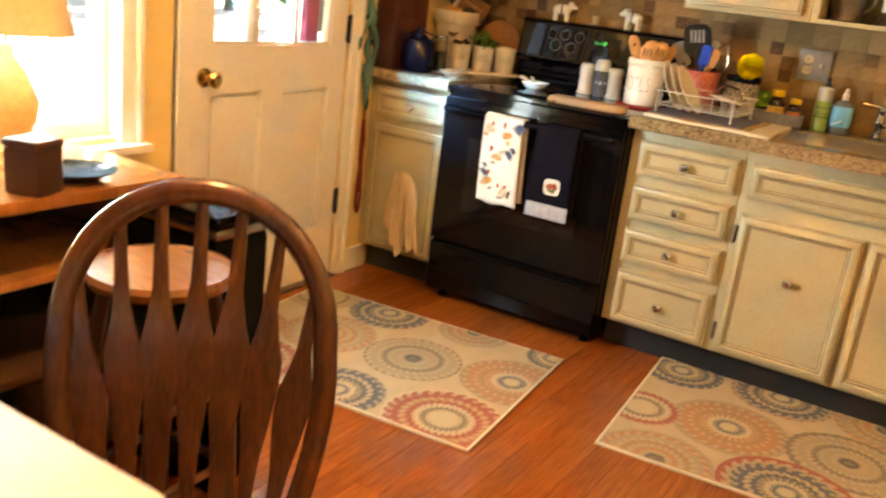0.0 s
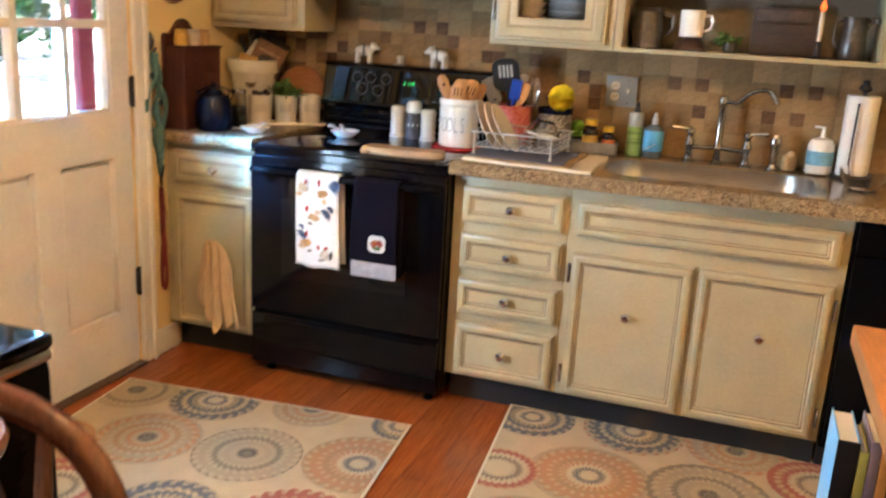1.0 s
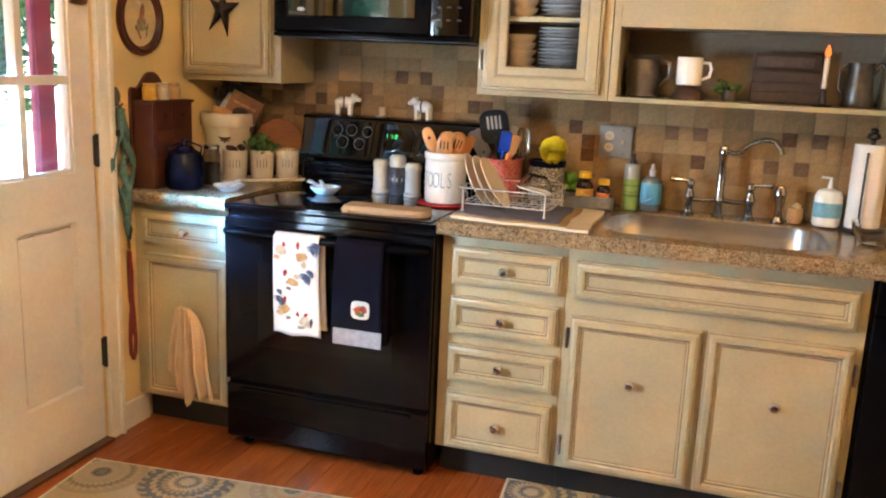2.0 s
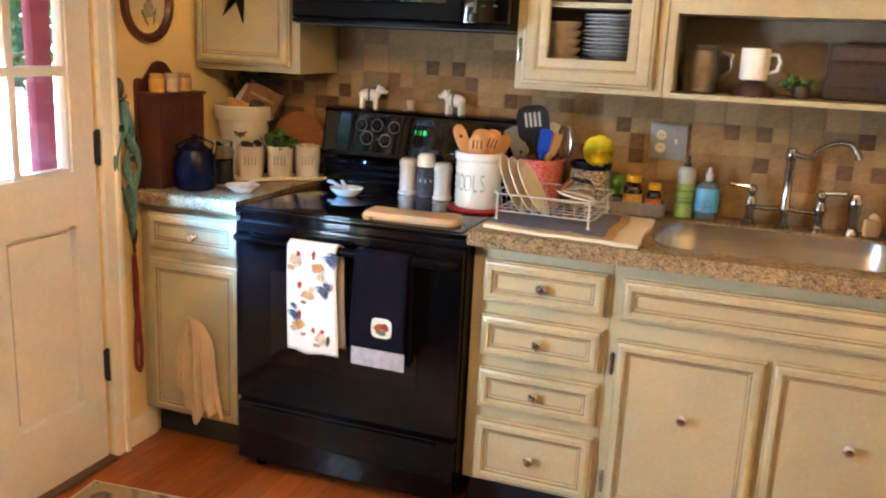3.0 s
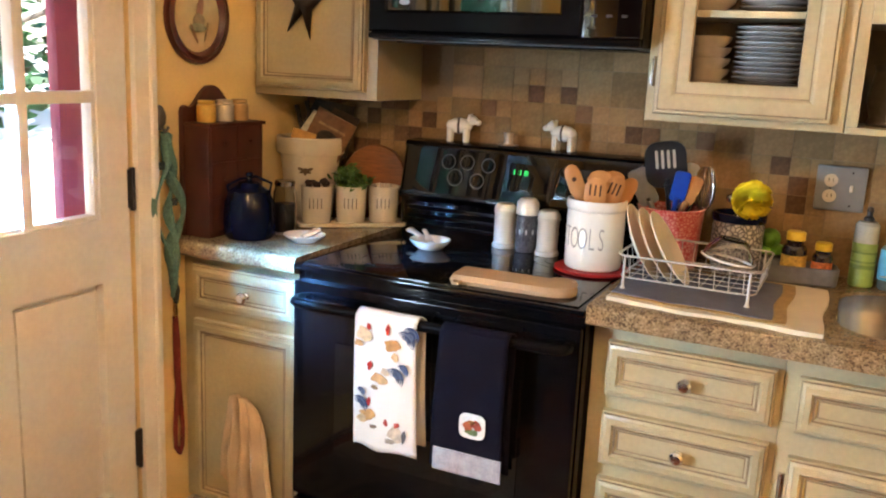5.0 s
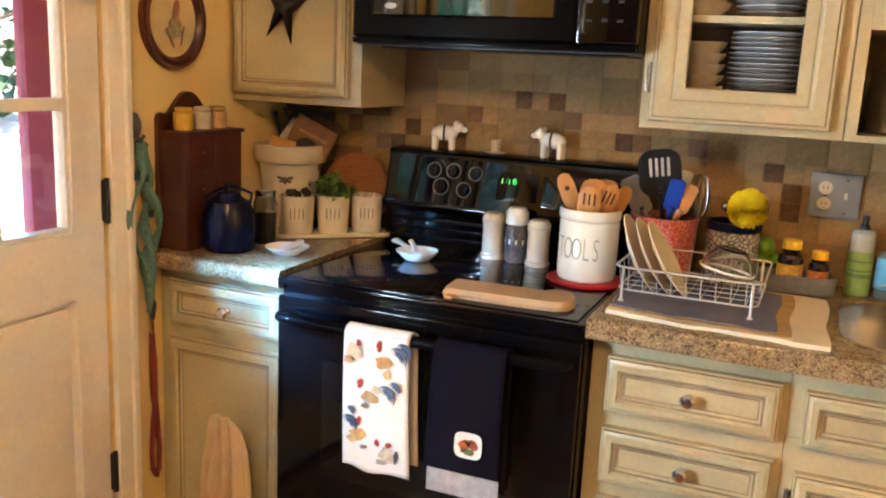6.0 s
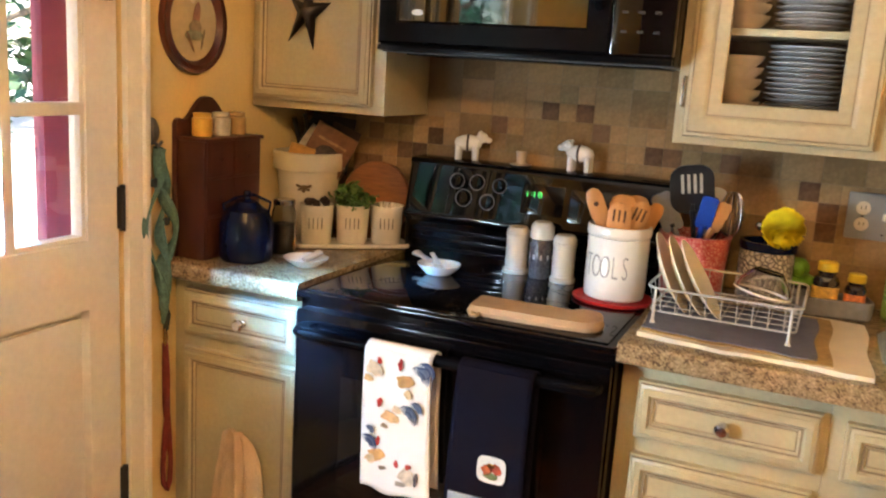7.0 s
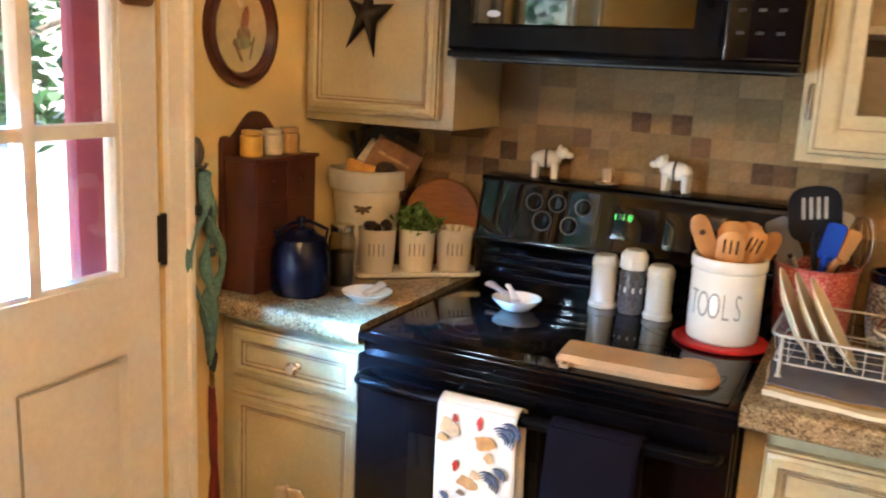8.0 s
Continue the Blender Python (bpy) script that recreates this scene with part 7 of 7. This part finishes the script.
part("grip", tube(bmesh.new(), [(0, 0, 0.05), (0.004, 0, 0.060), (0, 0, 0.066)], [0.016, 0.013, 0.006], 10), mat("pale_brush_wood", (0.46, 0.35, 0.22), 0.6, vary=0.2), SG)

# ---- in the wall cabinets ----
def stack(x, y, z, n, r, label, group, step=0.0115):
    for k in range(n):
        # white plates in varied greys: shade inside the cabinet is in their colour
        c = 0.32 + 0.16 * ((k * 7) % 5) / 5
        b = lathe(bmesh.new(), [(0, 0), (r * 0.55, 0), (r * 0.6, 0.003), (r * 0.98, 0.012), (r, 0.0145), (r * 0.97, 0.015), (r * 0.58, 0.0075), (0, 0.006)], 32)
        solid("plate", b, mat("shaded_white_plate_%d" % (k % 3), (c, c * 0.97, c * 0.92), 0.2), label, "plate", (x + 0.002 * math.sin(k * 2.3), y + 0.002 * math.cos(k * 1.7), z + step * k), group=group)


stack(1.045, -0.135, UB + 0.0185, 18, 0.084, "white dinner plate, painted grey for shade, stacked behind the cabinet glass", "stacked plates", 0.0118)
stack(1.045, -0.135, 1.5455, 10, 0.082, "white bowl-shaped plate, painted grey for shade, on the upper shelf", "upper stacked plates", 0.014)
for k in range(7):
    solid("bowl", lathe(bmesh.new(), [(0, 0), (0.03, 0), (0.055, 0.022), (0.06, 0.034), (0.057, 0.034), (0.03, 0.006), (0, 0.005)], 28), mat("tan_bowl", (0.52, 0.42, 0.29), 0.3, vary=0.15), "tan bowl in a stack behind the cabinet glass", "bowl", (0.898, -0.150, UB + 0.0185 + 0.026 * k), group="stacked bowls")
for k in range(3):
    solid("bowl", lathe(bmesh.new(), [(0, 0), (0.03, 0), (0.055, 0.022), (0.06, 0.034), (0.057, 0.034), (0.03, 0.006), (0, 0.005)], 28), MATS["tan_bowl"], "tan bowl in a stack on the upper shelf", "bowl", (0.898, -0.150, 1.5455 + 0.026 * k), group="upper stacked bowls")

NZ = nz0 + 0.0005
M_PEWT = mat("aged_pewter", (0.10, 0.085, 0.07), 0.35, 0.6, vary=0.3, scale=12)
PI = thing("pitcher", "dark pewter pitcher in the cabinet niche", "pitcher", (1.330, -0.150, NZ))
part("body", lathe(bmesh.new(), [(0, 0), (0.05, 0), (0.053, 0.005), (0.048, 0.02), (0.058, 0.06), (0.05, 0.11), (0.046, 0.125), (0.052, 0.14), (0.049, 0.14), (0.042, 0.125), (0, 0.02)], 28), M_PEWT, PI)
part("handle", tube(bmesh.new(), [(0.048, 0, 0.125), (0.085, 0, 0.115), (0.088, 0, 0.07), (0.055, 0, 0.04)], 0.006, 8), M_PEWT, PI)
solid("dark_bowl", lathe(bmesh.new(), [(0, 0.046), (0.02, 0.046), (0.022, 0.042), (0.045, 0.03), (0.06, 0.004), (0.06, 0), (0, 0)], 28), mat("dark_brown_glaze", (0.05, 0.028, 0.018), 0.35), "dark brown bowl upside down in the niche", "bowl", (1.482, -0.150, NZ))
MG = thing("mug", "white ceramic mug on an upturned bowl in the niche", "mug", (1.482, -0.150, NZ + 0.0465))
part("cup", lathe(bmesh.new(), [(0, 0), (0.038, 0), (0.041, 0.004), (0.042, 0.088), (0.04, 0.091), (0.038, 0.088), (0.037, 0.008), (0, 0.006)], 28), M_WHITE, MG)
part("handle", tube(bmesh.new(), [(0.040, 0, 0.075), (0.062, 0, 0.074), (0.070, 0, 0.055), (0.064, 0, 0.030), (0.040, 0, 0.020)], 0.0055, 8), M_WHITE, MG)
NP = thing("small_plant", "small trailing green plant in a dark pot", "plant", (1.618, -0.140, NZ))
part("pot", lathe(bmesh.new(), [(0, 0), (0.022, 0), (0.028, 0.035), (0.026, 0.035), (0, 0.03)], 20), M_PEWT, NP)
b = bmesh.new()
leaf_cloud(b, (-0.01, -0.01, 0.042), (0.052, 0.045, 0.026), 240, 0.012, random.Random(4), 16)
part("foliage", b, MATS["herb_green"], NP, smooth=0)
SGN = thing("wooden_crate", "dark wooden crate with a raised board in the niche", "crate", (0, 0, 0))
b = bmesh.new()
slab(b, [(1.682, NZ), (1.892, NZ), (1.892, NZ + 0.156), (1.886, NZ + 0.162), (1.688, NZ + 0.162), (1.682, NZ + 0.156)], 0.012, Matrix.Translation((0, -0.060, 0)), 0.002)
M_CRATE = mat("blackened_wood", (0.034, 0.019, 0.012), 0.6, vary=0.4, scale=8)
part("back_board", b, M_CRATE, SGN)
part("name_board", B(1.694, 1.872, -0.080, -0.0725, NZ + 0.116, NZ + 0.152, 0.004), mat("dull_brown_board", (0.06, 0.040, 0.030), 0.6, vary=0.4, scale=20), SGN, "dull brown raised board")
part("box", B(1.684, 1.890, -0.122, -0.0725, NZ, NZ + 0.105, 0.003), M_CRATE, SGN)
for k in range(3):
    part("slat", B(1.682, 1.892, -0.1265, -0.1222, NZ + 0.004 + k * 0.034, NZ + 0.034 + k * 0.034, 0.002), M_CRATE, SGN)
CD = thing("electric_candle", "cream electric candle with a glowing orange flame bulb", "candle", (1.896, -0.205, NZ))
part("holder", lathe(bmesh.new(), [(0, 0), (0.03, 0), (0.032, 0.004), (0.012, 0.008), (0.008, 0.052), (0.011, 0.056), (0, 0.056)], 20), M_IRON, CD)
part("stick", tube(bmesh.new(), [(0, 0, 0.0565), (0, 0, 0.152)], 0.0075, 14), M_CREAM, CD)
part("flame_bulb", lathe(bmesh.new(), [(0, 0.1525), (0.006, 0.155), (0.0095, 0.165), (0.007, 0.177), (0.0025, 0.188), (0, 0.191)], 16), mat("flame_glow", (1.0, 0.11, 0.012), 0.4, emit=0.30, vary=0.0), CD, "glowing orange flame-shaped bulb")
WC = thing("pitcher", "dark metal watering jug in the cabinet niche", "pitcher", (2.005, -0.140, NZ))
part("body", lathe(bmesh.new(), [(0, 0), (0.045, 0), (0.047, 0.004), (0.042, 0.07), (0.036, 0.12), (0.040, 0.14), (0.037, 0.14), (0.03, 0.11), (0, 0.02)], 28), M_PEWT, WC)
part("spout", tube(bmesh.new(), [(0.032, 0, 0.105), (0.055, 0, 0.138), (0.066, -0.004, 0.136), (0.070, -0.006, 0.122)], [0.010, 0.008, 0.008, 0.007], 10), M_PEWT, WC)
part("handle", tube(bmesh.new(), [(-0.036, 0, 0.13), (-0.062, 0, 0.12), (-0.060, 0, 0.06), (-0.042, 0, 0.035)], 0.004, 8), M_PEWT, WC)
# ---- on the walls, doors and cabinet fronts ----
OV = thing("oval_picture", "dark wooden oval frame with a small faded painting", "picture", (XL + 0.0005, -0.541, 1.487))
b = bmesh.new()
ring = []
for k in range(48):
    a = 2 * math.pi * k / 48
    ring.append((math.cos(a), math.sin(a)))
prof = ((0.090, 0.004), (0.094, 0.014), (0.102, 0.020), (0.112, 0.016), (0.120, 0.018), (0.123, 0.010), (0.122, 0.0))
rows = [[b.verts.new((d, c * r, s_ * (r + 0.004))) for c, s_ in ring] for r, d in prof]
for r0, r1 in zip(rows, rows[1:]):
    for k in range(48):
        b.faces.new((r0[k], r0[(k + 1) % 48], r1[(k + 1) % 48], r1[k]))
bmesh.ops.recalc_face_normals(b, faces=b.faces[:])
part("frame", b, mat("mahogany_frame", (0.085, 0.018, 0.010), 0.3, vary=0.25, scale=20, coat=0.2), OV)
b = bmesh.new()
vs = [b.verts.new((0.005, c * 0.0915, s_ * 0.0955)) for c, s_ in ring]
b.faces.new(vs)
part("backing", b, mat("parchment", (0.60, 0.48, 0.27), 0.6, vary=0.1, scale=14), OV)
for k, (y, z, w, h, rot, col) in enumerate(((0.012, 0.018, 0.013, 0.036, -12, (0.34, 0.15, 0.09)), (0.006, -0.012, 0.024, 0.020, 8, (0.30, 0.22, 0.13)), (0.0, -0.030, 0.034, 0.012, 0, (0.27, 0.27, 0.17)), (-0.016, -0.046, 0.004, 0.030, 30, (0.26, 0.14, 0.07)), (0.030, -0.040, 0.003, 0.028, -16, (0.30, 0.22, 0.12)), (-0.012, 0.058, 0.010, 0.012, 0, (0.68, 0.60, 0.44)))):
    b = bmesh.new()
    lathe(b, [(0, 0), (1, 0), (0.96, 0.0012), (0, 0.0012)], 18, pose(0.0056 + 0.0014 * k, y, z, 90, 0, 90) @ pose(0, 0, 0, 0, 0, rot) @ Matrix.Diagonal((w, h, 1, 1)))
    part("painted_patch", b, mat("paint_%d" % round(col[0] * 1000 + 10 * h), col, 0.6, vary=0.3, scale=60), OV)

SR2 = thing("star_ornament", "dark rusted metal barn star hanging on the cabinet door", "ornament", (-0.195, UF - 0.0345, 1.540))
b = bmesh.new()
top = b.verts.new((0, -0.022, 0))
bk = b.verts.new((0, 0.0, 0))
ov_ = []
for k, (an, r) in enumerate(((88, 0.092), (52, 0.030), (18, 0.078), (-30, 0.032), (-77, 0.104), (-100, 0.030), (-125, 0.100), (-170, 0.030), (146, 0.066), (118, 0.026))):
    a = radians(an)
    ov_.append(b.verts.new((r * math.cos(a), 0, r * math.sin(a))))
for k in range(10):
    b.faces.new((ov_[k], ov_[(k + 1) % 10], top))
    b.faces.new((ov_[(k + 1) % 10], ov_[k], bk))
bmesh.ops.recalc_face_normals(b, faces=b.faces[:])
part("star", b, mat("rusted_iron", (0.028, 0.020, 0.018), 0.55, 0.3, vary=0.3, scale=20), SR2, smooth=0)
part("hanging_wire", tube(bmesh.new(), [(-0.02, -0.002, 0.085), (0.0, 0.0, 0.20), (0.005, 0.0, 0.085)], 0.0012, 5), M_IRON, SR2)

HK = thing("wall_hook", "grey metal hook plate on the yellow wall", "hook", (XL + 0.0005, -0.700, 1.222))
part("plate", lathe(bmesh.new(), [(0, 0), (0.018, 0), (0.020, 0.006), (0.019, 0.018), (0.012, 0.027), (0, 0.030)], 20, pose(0, 0, 0, 0, 90, 0), sx=1.7, sy=0.95), mat("grey_iron", (0.13, 0.12, 0.11), 0.5, 0.4), HK)
part("peg", tube(bmesh.new(), [(0.008, 0, -0.02), (0.035, 0, -0.034), (0.044, 0, -0.022)], 0.0045, 8), MATS["grey_iron"], HK)
M_GRN = mat("green_webbing", (0.095, 0.185, 0.155), 0.85, vary=0.45, scale=22, grain=120, bump=0.5)
LS = thing("dog_leash", "green webbing leash and harness hanging from the hook", "leash", (XL + 0.002, -0.690, 0))
for k, (o, w, ph) in enumerate(((-0.024, 0.0150, 0.0), (0.018, 0.0165, 2.1), (0.004, 0.0140, 4.2))):
    pts = []
    for q in range(30):
        u = q / 29
        z = 1.180 - u * (0.445 - 0.035 * k)
        y = o * (0.15 + 1.3 * math.sin(math.pi * min(1, u * 1.2))) + 0.020 * u + 0.016 * math.sin(11 * u + ph) * math.sin(math.pi * min(1, 0.08 + u))
        x = 0.022 + 0.012 * math.sin(9 * u + 1.7 * ph) + 0.004 * k - 0.006 * u
        pts.append((x, y, z))
    part("strap", tube(bmesh.new(), pts, [w * (0.85 + 0.40 * math.sin(17 * q / 29 + ph)) for q in range(30)], 8, flat=0.55), M_GRN, LS)
M_DWEB = mat("dark_webbing", (0.03, 0.04, 0.035), 0.9, vary=0.4)
part("buckle", B(0.022, 0.034, -0.030, -0.010, 1.088, 1.110, 0.004), M_DWEB, LS)
part("buckle", B(0.020, 0.032, 0.014, 0.032, 0.988, 1.008, 0.004), M_DWEB, LS)
part("knot", tube(bmesh.new(), [(0.02, 0.018, 0.79), (0.024, 0.024, 0.755), (0.020, 0.030, 0.715)], [0.012, 0.016, 0.008], 8, flat=0.6), mat("dark_webbing", (0.03, 0.04, 0.035), 0.9, vary=0.4), LS)
part("clip", tube(bmesh.new(), [(0.018, 0.028, 0.718), (0.018, 0.030, 0.69), (0.018, 0.031, 0.672)], [0.006, 0.007, 0.004], 8), M_BRASS, LS)
LR = thing("red_leash", "red webbing leash loop hanging below the green one", "leash", (XL + 0.002, -0.690, 0))
loop = [(0.016, 0.031, 0.676), (0.017, 0.033, 0.60), (0.015, 0.036, 0.50), (0.016, 0.044, 0.42), (0.016, 0.052, 0.34), (0.016, 0.048, 0.285), (0.016, 0.036, 0.264), (0.016, 0.024, 0.285), (0.016, 0.022, 0.34), (0.016, 0.030, 0.42), (0.018, 0.038, 0.50)]
part("strap", tube(bmesh.new(), loop, [0.010, 0.014, 0.013, 0.011, 0.009, 0.009, 0.009, 0.009, 0.009, 0.010, 0.008], 8, flat=0.4), mat("red_webbing", (0.20, 0.028, 0.018), 0.8, vary=0.3, scale=20, grain=150, bump=0.4), LR)

DB2 = thing("door_plaque", "brown wooden plaque with a white bell on the door", "ornament", (XL - 0.0025, -0.850, 1.515))
b = bmesh.new()
slab(b, rounded(-0.040, 0.040, 0.0, 0.11, 0.016, 4), 0.014, pose(0, 0, 0, 0, 0, 90), 0.002)
part("plaque", b, mat("plaque_wood", (0.20, 0.085, 0.03), 0.5, vary=0.2), DB2)
part("bell", lathe(bmesh.new(), [(0, 0.085), (0.010, 0.083), (0.017, 0.06), (0.024, 0.03), (0.026, 0.024), (0, 0.024)], 20, Matrix.Translation((0.030, -0.030, -0.01))), M_WHITE, DB2, "small white bell")

SWP = thing("switch_plate", "dark pewter light switch plate on the yellow wall", "switch", (XL + 0.0005, -1.750, 1.185))
part("plate", B(0.0, 0.006, -0.058, 0.058, -0.058, 0.058, 0.002), mat("pewter_plate", (0.17, 0.16, 0.15), 0.4, 0.6, vary=0.2), SWP)
for y in (-0.023, 0.023):
    part("toggle", B(0.006, 0.018, y - 0.004, y + 0.004, -0.004, 0.012, 0.002), MATS["ivory_plastic"], SWP)

# tan towel hooked over the left door's knob
HT = bmesh.new()
n, rows = 61, []
for j in range(33):
    v = j / 32
    row = []
    for i in range(n):
        u = i / (n - 1) - 0.5
        w = 0.108 + 0.080 * v ** 0.9
        long = 0.266 + 0.060 * min(1, max(0, (u + 0.40) * 5)) + 0.055 * max(0, 1 - abs(u + 0.02) * 7) + 0.014 * min(1, max(0, (u - 0.10) * 4)) + 0.008 * math.sin(u * 31)
        x = -0.133 + u * w + 0.013 * v + 0.005 * math.sin(5 * v + 1)
        z = 0.505 - long * v - 0.052 * abs(2 * u) ** 3.4 * (1 - v) ** 3
        ridge = abs(math.sin(u * 13 + 1.1 * v + 0.6)) ** 0.7
        fine = 0.5 + 0.5 * math.sin(u * 37 - 2.2 * v)
        hood = 0.042 * (1 - v) ** 1.6 * math.cos(u * 2.4)
        slit = 0.022 * max(0, 1 - abs(u + 0.20 - 0.16 * (1 - v)) * 9) * math.sin(math.pi * min(1, v * 1.4 + 0.1))
        y = DF - 0.0135 - 0.022 - hood - (0.030 * ridge + 0.009 * fine) * min(1, 0.18 + 1.2 * v) * math.cos(u * 2.5) + slit
        row.append(HT.verts.new((x, min(y, DF - 0.0165), z)))
    rows.append(row)
for a, b in zip(rows, rows[1:]):
    for i in range(n - 1):
        HT.faces.new((a[i], a[i + 1], b[i + 1], b[i]))
ob = solid("hand_towel", HT, mat("tan_terry", (0.56, 0.40, 0.24), 0.95, vary=0.12, scale=20, grain=300, bump=0.5), "tan terry hand towel hanging from the cabinet knob", "towel", smooth=60)
sol = ob.modifiers.new("thickness", "SOLIDIFY")
sol.thickness, sol.offset = 0.006, 1.0

# ---- stone tiles of the backsplash ----
def tile_mat(name, a, b):
    return mat(name, a, 0.7, vary=0.26, scale=16, grain=90, per_piece=0.9, second=b, bump=0.25, spec=0.12)


M_TILE = (tile_mat("tumbled_stone", (0.272, 0.170, 0.074), (0.325, 0.206, 0.091)), tile_mat("tumbled_tan_stone", (0.310, 0.186, 0.081), (0.365, 0.222, 0.100)), tile_mat("tumbled_brown_stone", (0.130, 0.070, 0.036), (0.185, 0.104, 0.052)))
TILE = {}


def tile(x, z, w, h, k):
    key = (round(w, 4), round(h, 4), k)
    if key not in TILE:
        b = bmesh.new()
        box(b, -w / 2, w / 2, -0.0018, 0.0, -h / 2, h / 2, 0.0008)
        TILE[key] = mesh_of("tile", b, M_TILE[k])
    ob = new("tile", TILE[key])
    ob.parent = WALL_N
    ob.location = (x, -0.0042, z)


# four-inch field tiles, some cells split in four with one dark insert
rnd = random.Random(17)
S, g = 0.098, 0.0016
H2 = S / 2
DARK = ((-0.132, 1.217), (-0.03, 1.171), (-0.132, 1.122), (0.066, 1.22), (0.262, 1.269), (0.409, 1.318), (0.556, 1.269), (0.899, 1.22), (1.093, 1.171), (1.142, 1.122), (1.142, 1.073), (1.435, 1.171), (1.534, 1.171), (1.534, 1.073), (1.779, 1.073), (1.828, 1.171), (1.877, 1.073), (1.926, 1.171), (2.12, 1.12), (2.32, 1.17), (0.507, 1.318), (0.701, 1.22), (0.750, 1.22))
X0, Z0 = -0.132 - H2 / 2 - 3 * S, 1.22 - H2 / 2 - 3 * S
spots = {(round((x - X0 - H2 / 2) / H2), round((z - Z0 - H2 / 2) / H2)) for x, z in DARK}


def clipped_tile(x0, x1, z0, z1, k):
    top_lim = 1.449 if 0.045 < x0 < 0.785 else 1.278
    x0, x1, z0, z1 = max(x0, XL + 0.002), min(x1, 2.715), max(z0, CT + 0.001), min(z1, top_lim)
    if x1 - x0 > 0.012 and z1 - z0 > 0.012:
        tile((x0 + x1) / 2, (z0 + z1) / 2, x1 - x0 - g, z1 - z0 - g, k)


for c in range(33):
    for r in range(6):
        xa, za = X0 + c * S, Z0 + r * S
        cells = [(2 * c + a, 2 * r + b) for a in range(2) for b in range(2)]
        corner = xa < 0.0
        if corner or any(s in spots for s in cells):
            for i, k in cells:
                kind = 2 if (i, k) in spots else (rnd.choice((0, 1, 1, 0, 1, 2)) if corner else rnd.choice((0, 1)))
                clipped_tile(X0 + i * H2, X0 + (i + 1) * H2, Z0 + k * H2, Z0 + (k + 1) * H2, kind)
        else:
            # the forced tan row behind the range paints its lit band as tile colour
            clipped_tile(xa, xa + S, za, za + S, 1 if rnd.random() < 0.35 or (za < 1.17 < za + S and 0.05 < xa < 0.78) else 0)


# ---- ceiling light ----
for x, y in ((0.98, -2.75), (2.60, -2.20)):
    CL = thing("ceiling_light", "flush ceiling light with a frosted glass dome", "ceiling light", (x, y, ZC - 0.001), group="ceiling lights")
    part("base_ring", lathe(bmesh.new(), [(0, 0), (0.15, 0), (0.15, -0.02), (0.13, -0.03), (0, -0.03)], 36), M_BRASS, CL)
    cg = part("glass_dome", lathe(bmesh.new(), [(0.132, -0.031), (0.13, -0.055), (0.10, -0.28), (0.05, -0.31), (0, -0.315)], 36), glass_mat("frosted_glass", (1, 0.95, 0.85), 0.3), CL)
    cg.visible_shadow = False
# ---- floor boards ----
def floor_boards():
    w = 0.083
    rnd = random.Random(5)
    x = XL + 0.001
    while x < 3.28:
        y = -0.001 - rnd.uniform(0.0, 0.5)
        y0 = -0.001
        while y0 > YF + 0.01:
            ln = rnd.choice((0.7, 0.95, 1.2, 1.5))
            y1 = max(YF + 0.001, (y if y0 == -0.001 else y0 - ln))
            if y0 - y1 > 0.02:
                yield x, y0, y1
            y0 = y1
        x += w


MESH_BOARD = {}
for bx_, by0, by1 in floor_boards():
    ln = by0 - by1 - 0.0006
    xr = min(0.0825, 3.298 - bx_)
    key = (round(ln, 3), round(xr, 3))
    if key not in MESH_BOARD:
        bm = bmesh.new()
        c = 0.0007
        lo = [bm.verts.new(v) for v in ((0, 0, -0.004), (xr, 0, -0.004), (xr, -ln, -0.004), (0, -ln, -0.004))]
        md = [bm.verts.new(v) for v in ((0, 0, -c), (xr, 0, -c), (xr, -ln, -c), (0, -ln, -c))]
        hi = [bm.verts.new(v) for v in ((c, -c, 0), (xr - c, -c, 0), (xr - c, -ln + c, 0), (c, -ln + c, 0))]
        for a, b in ((lo, md), (md, hi)):
            for k in range(4):
                bm.faces.new((a[k], a[(k + 1) % 4], b[(k + 1) % 4], b[k])[::-1])
        bm.faces.new(hi[::-1])
        bmesh.ops.recalc_face_normals(bm, faces=bm.faces[:])
        MESH_BOARD[key] = mesh_of("floor_board", bm, M_PLANK)
    ob = new("floor_board", MESH_BOARD[key])
    ob.parent = FLOOR
    ob.location = (bx_, by0, 0)
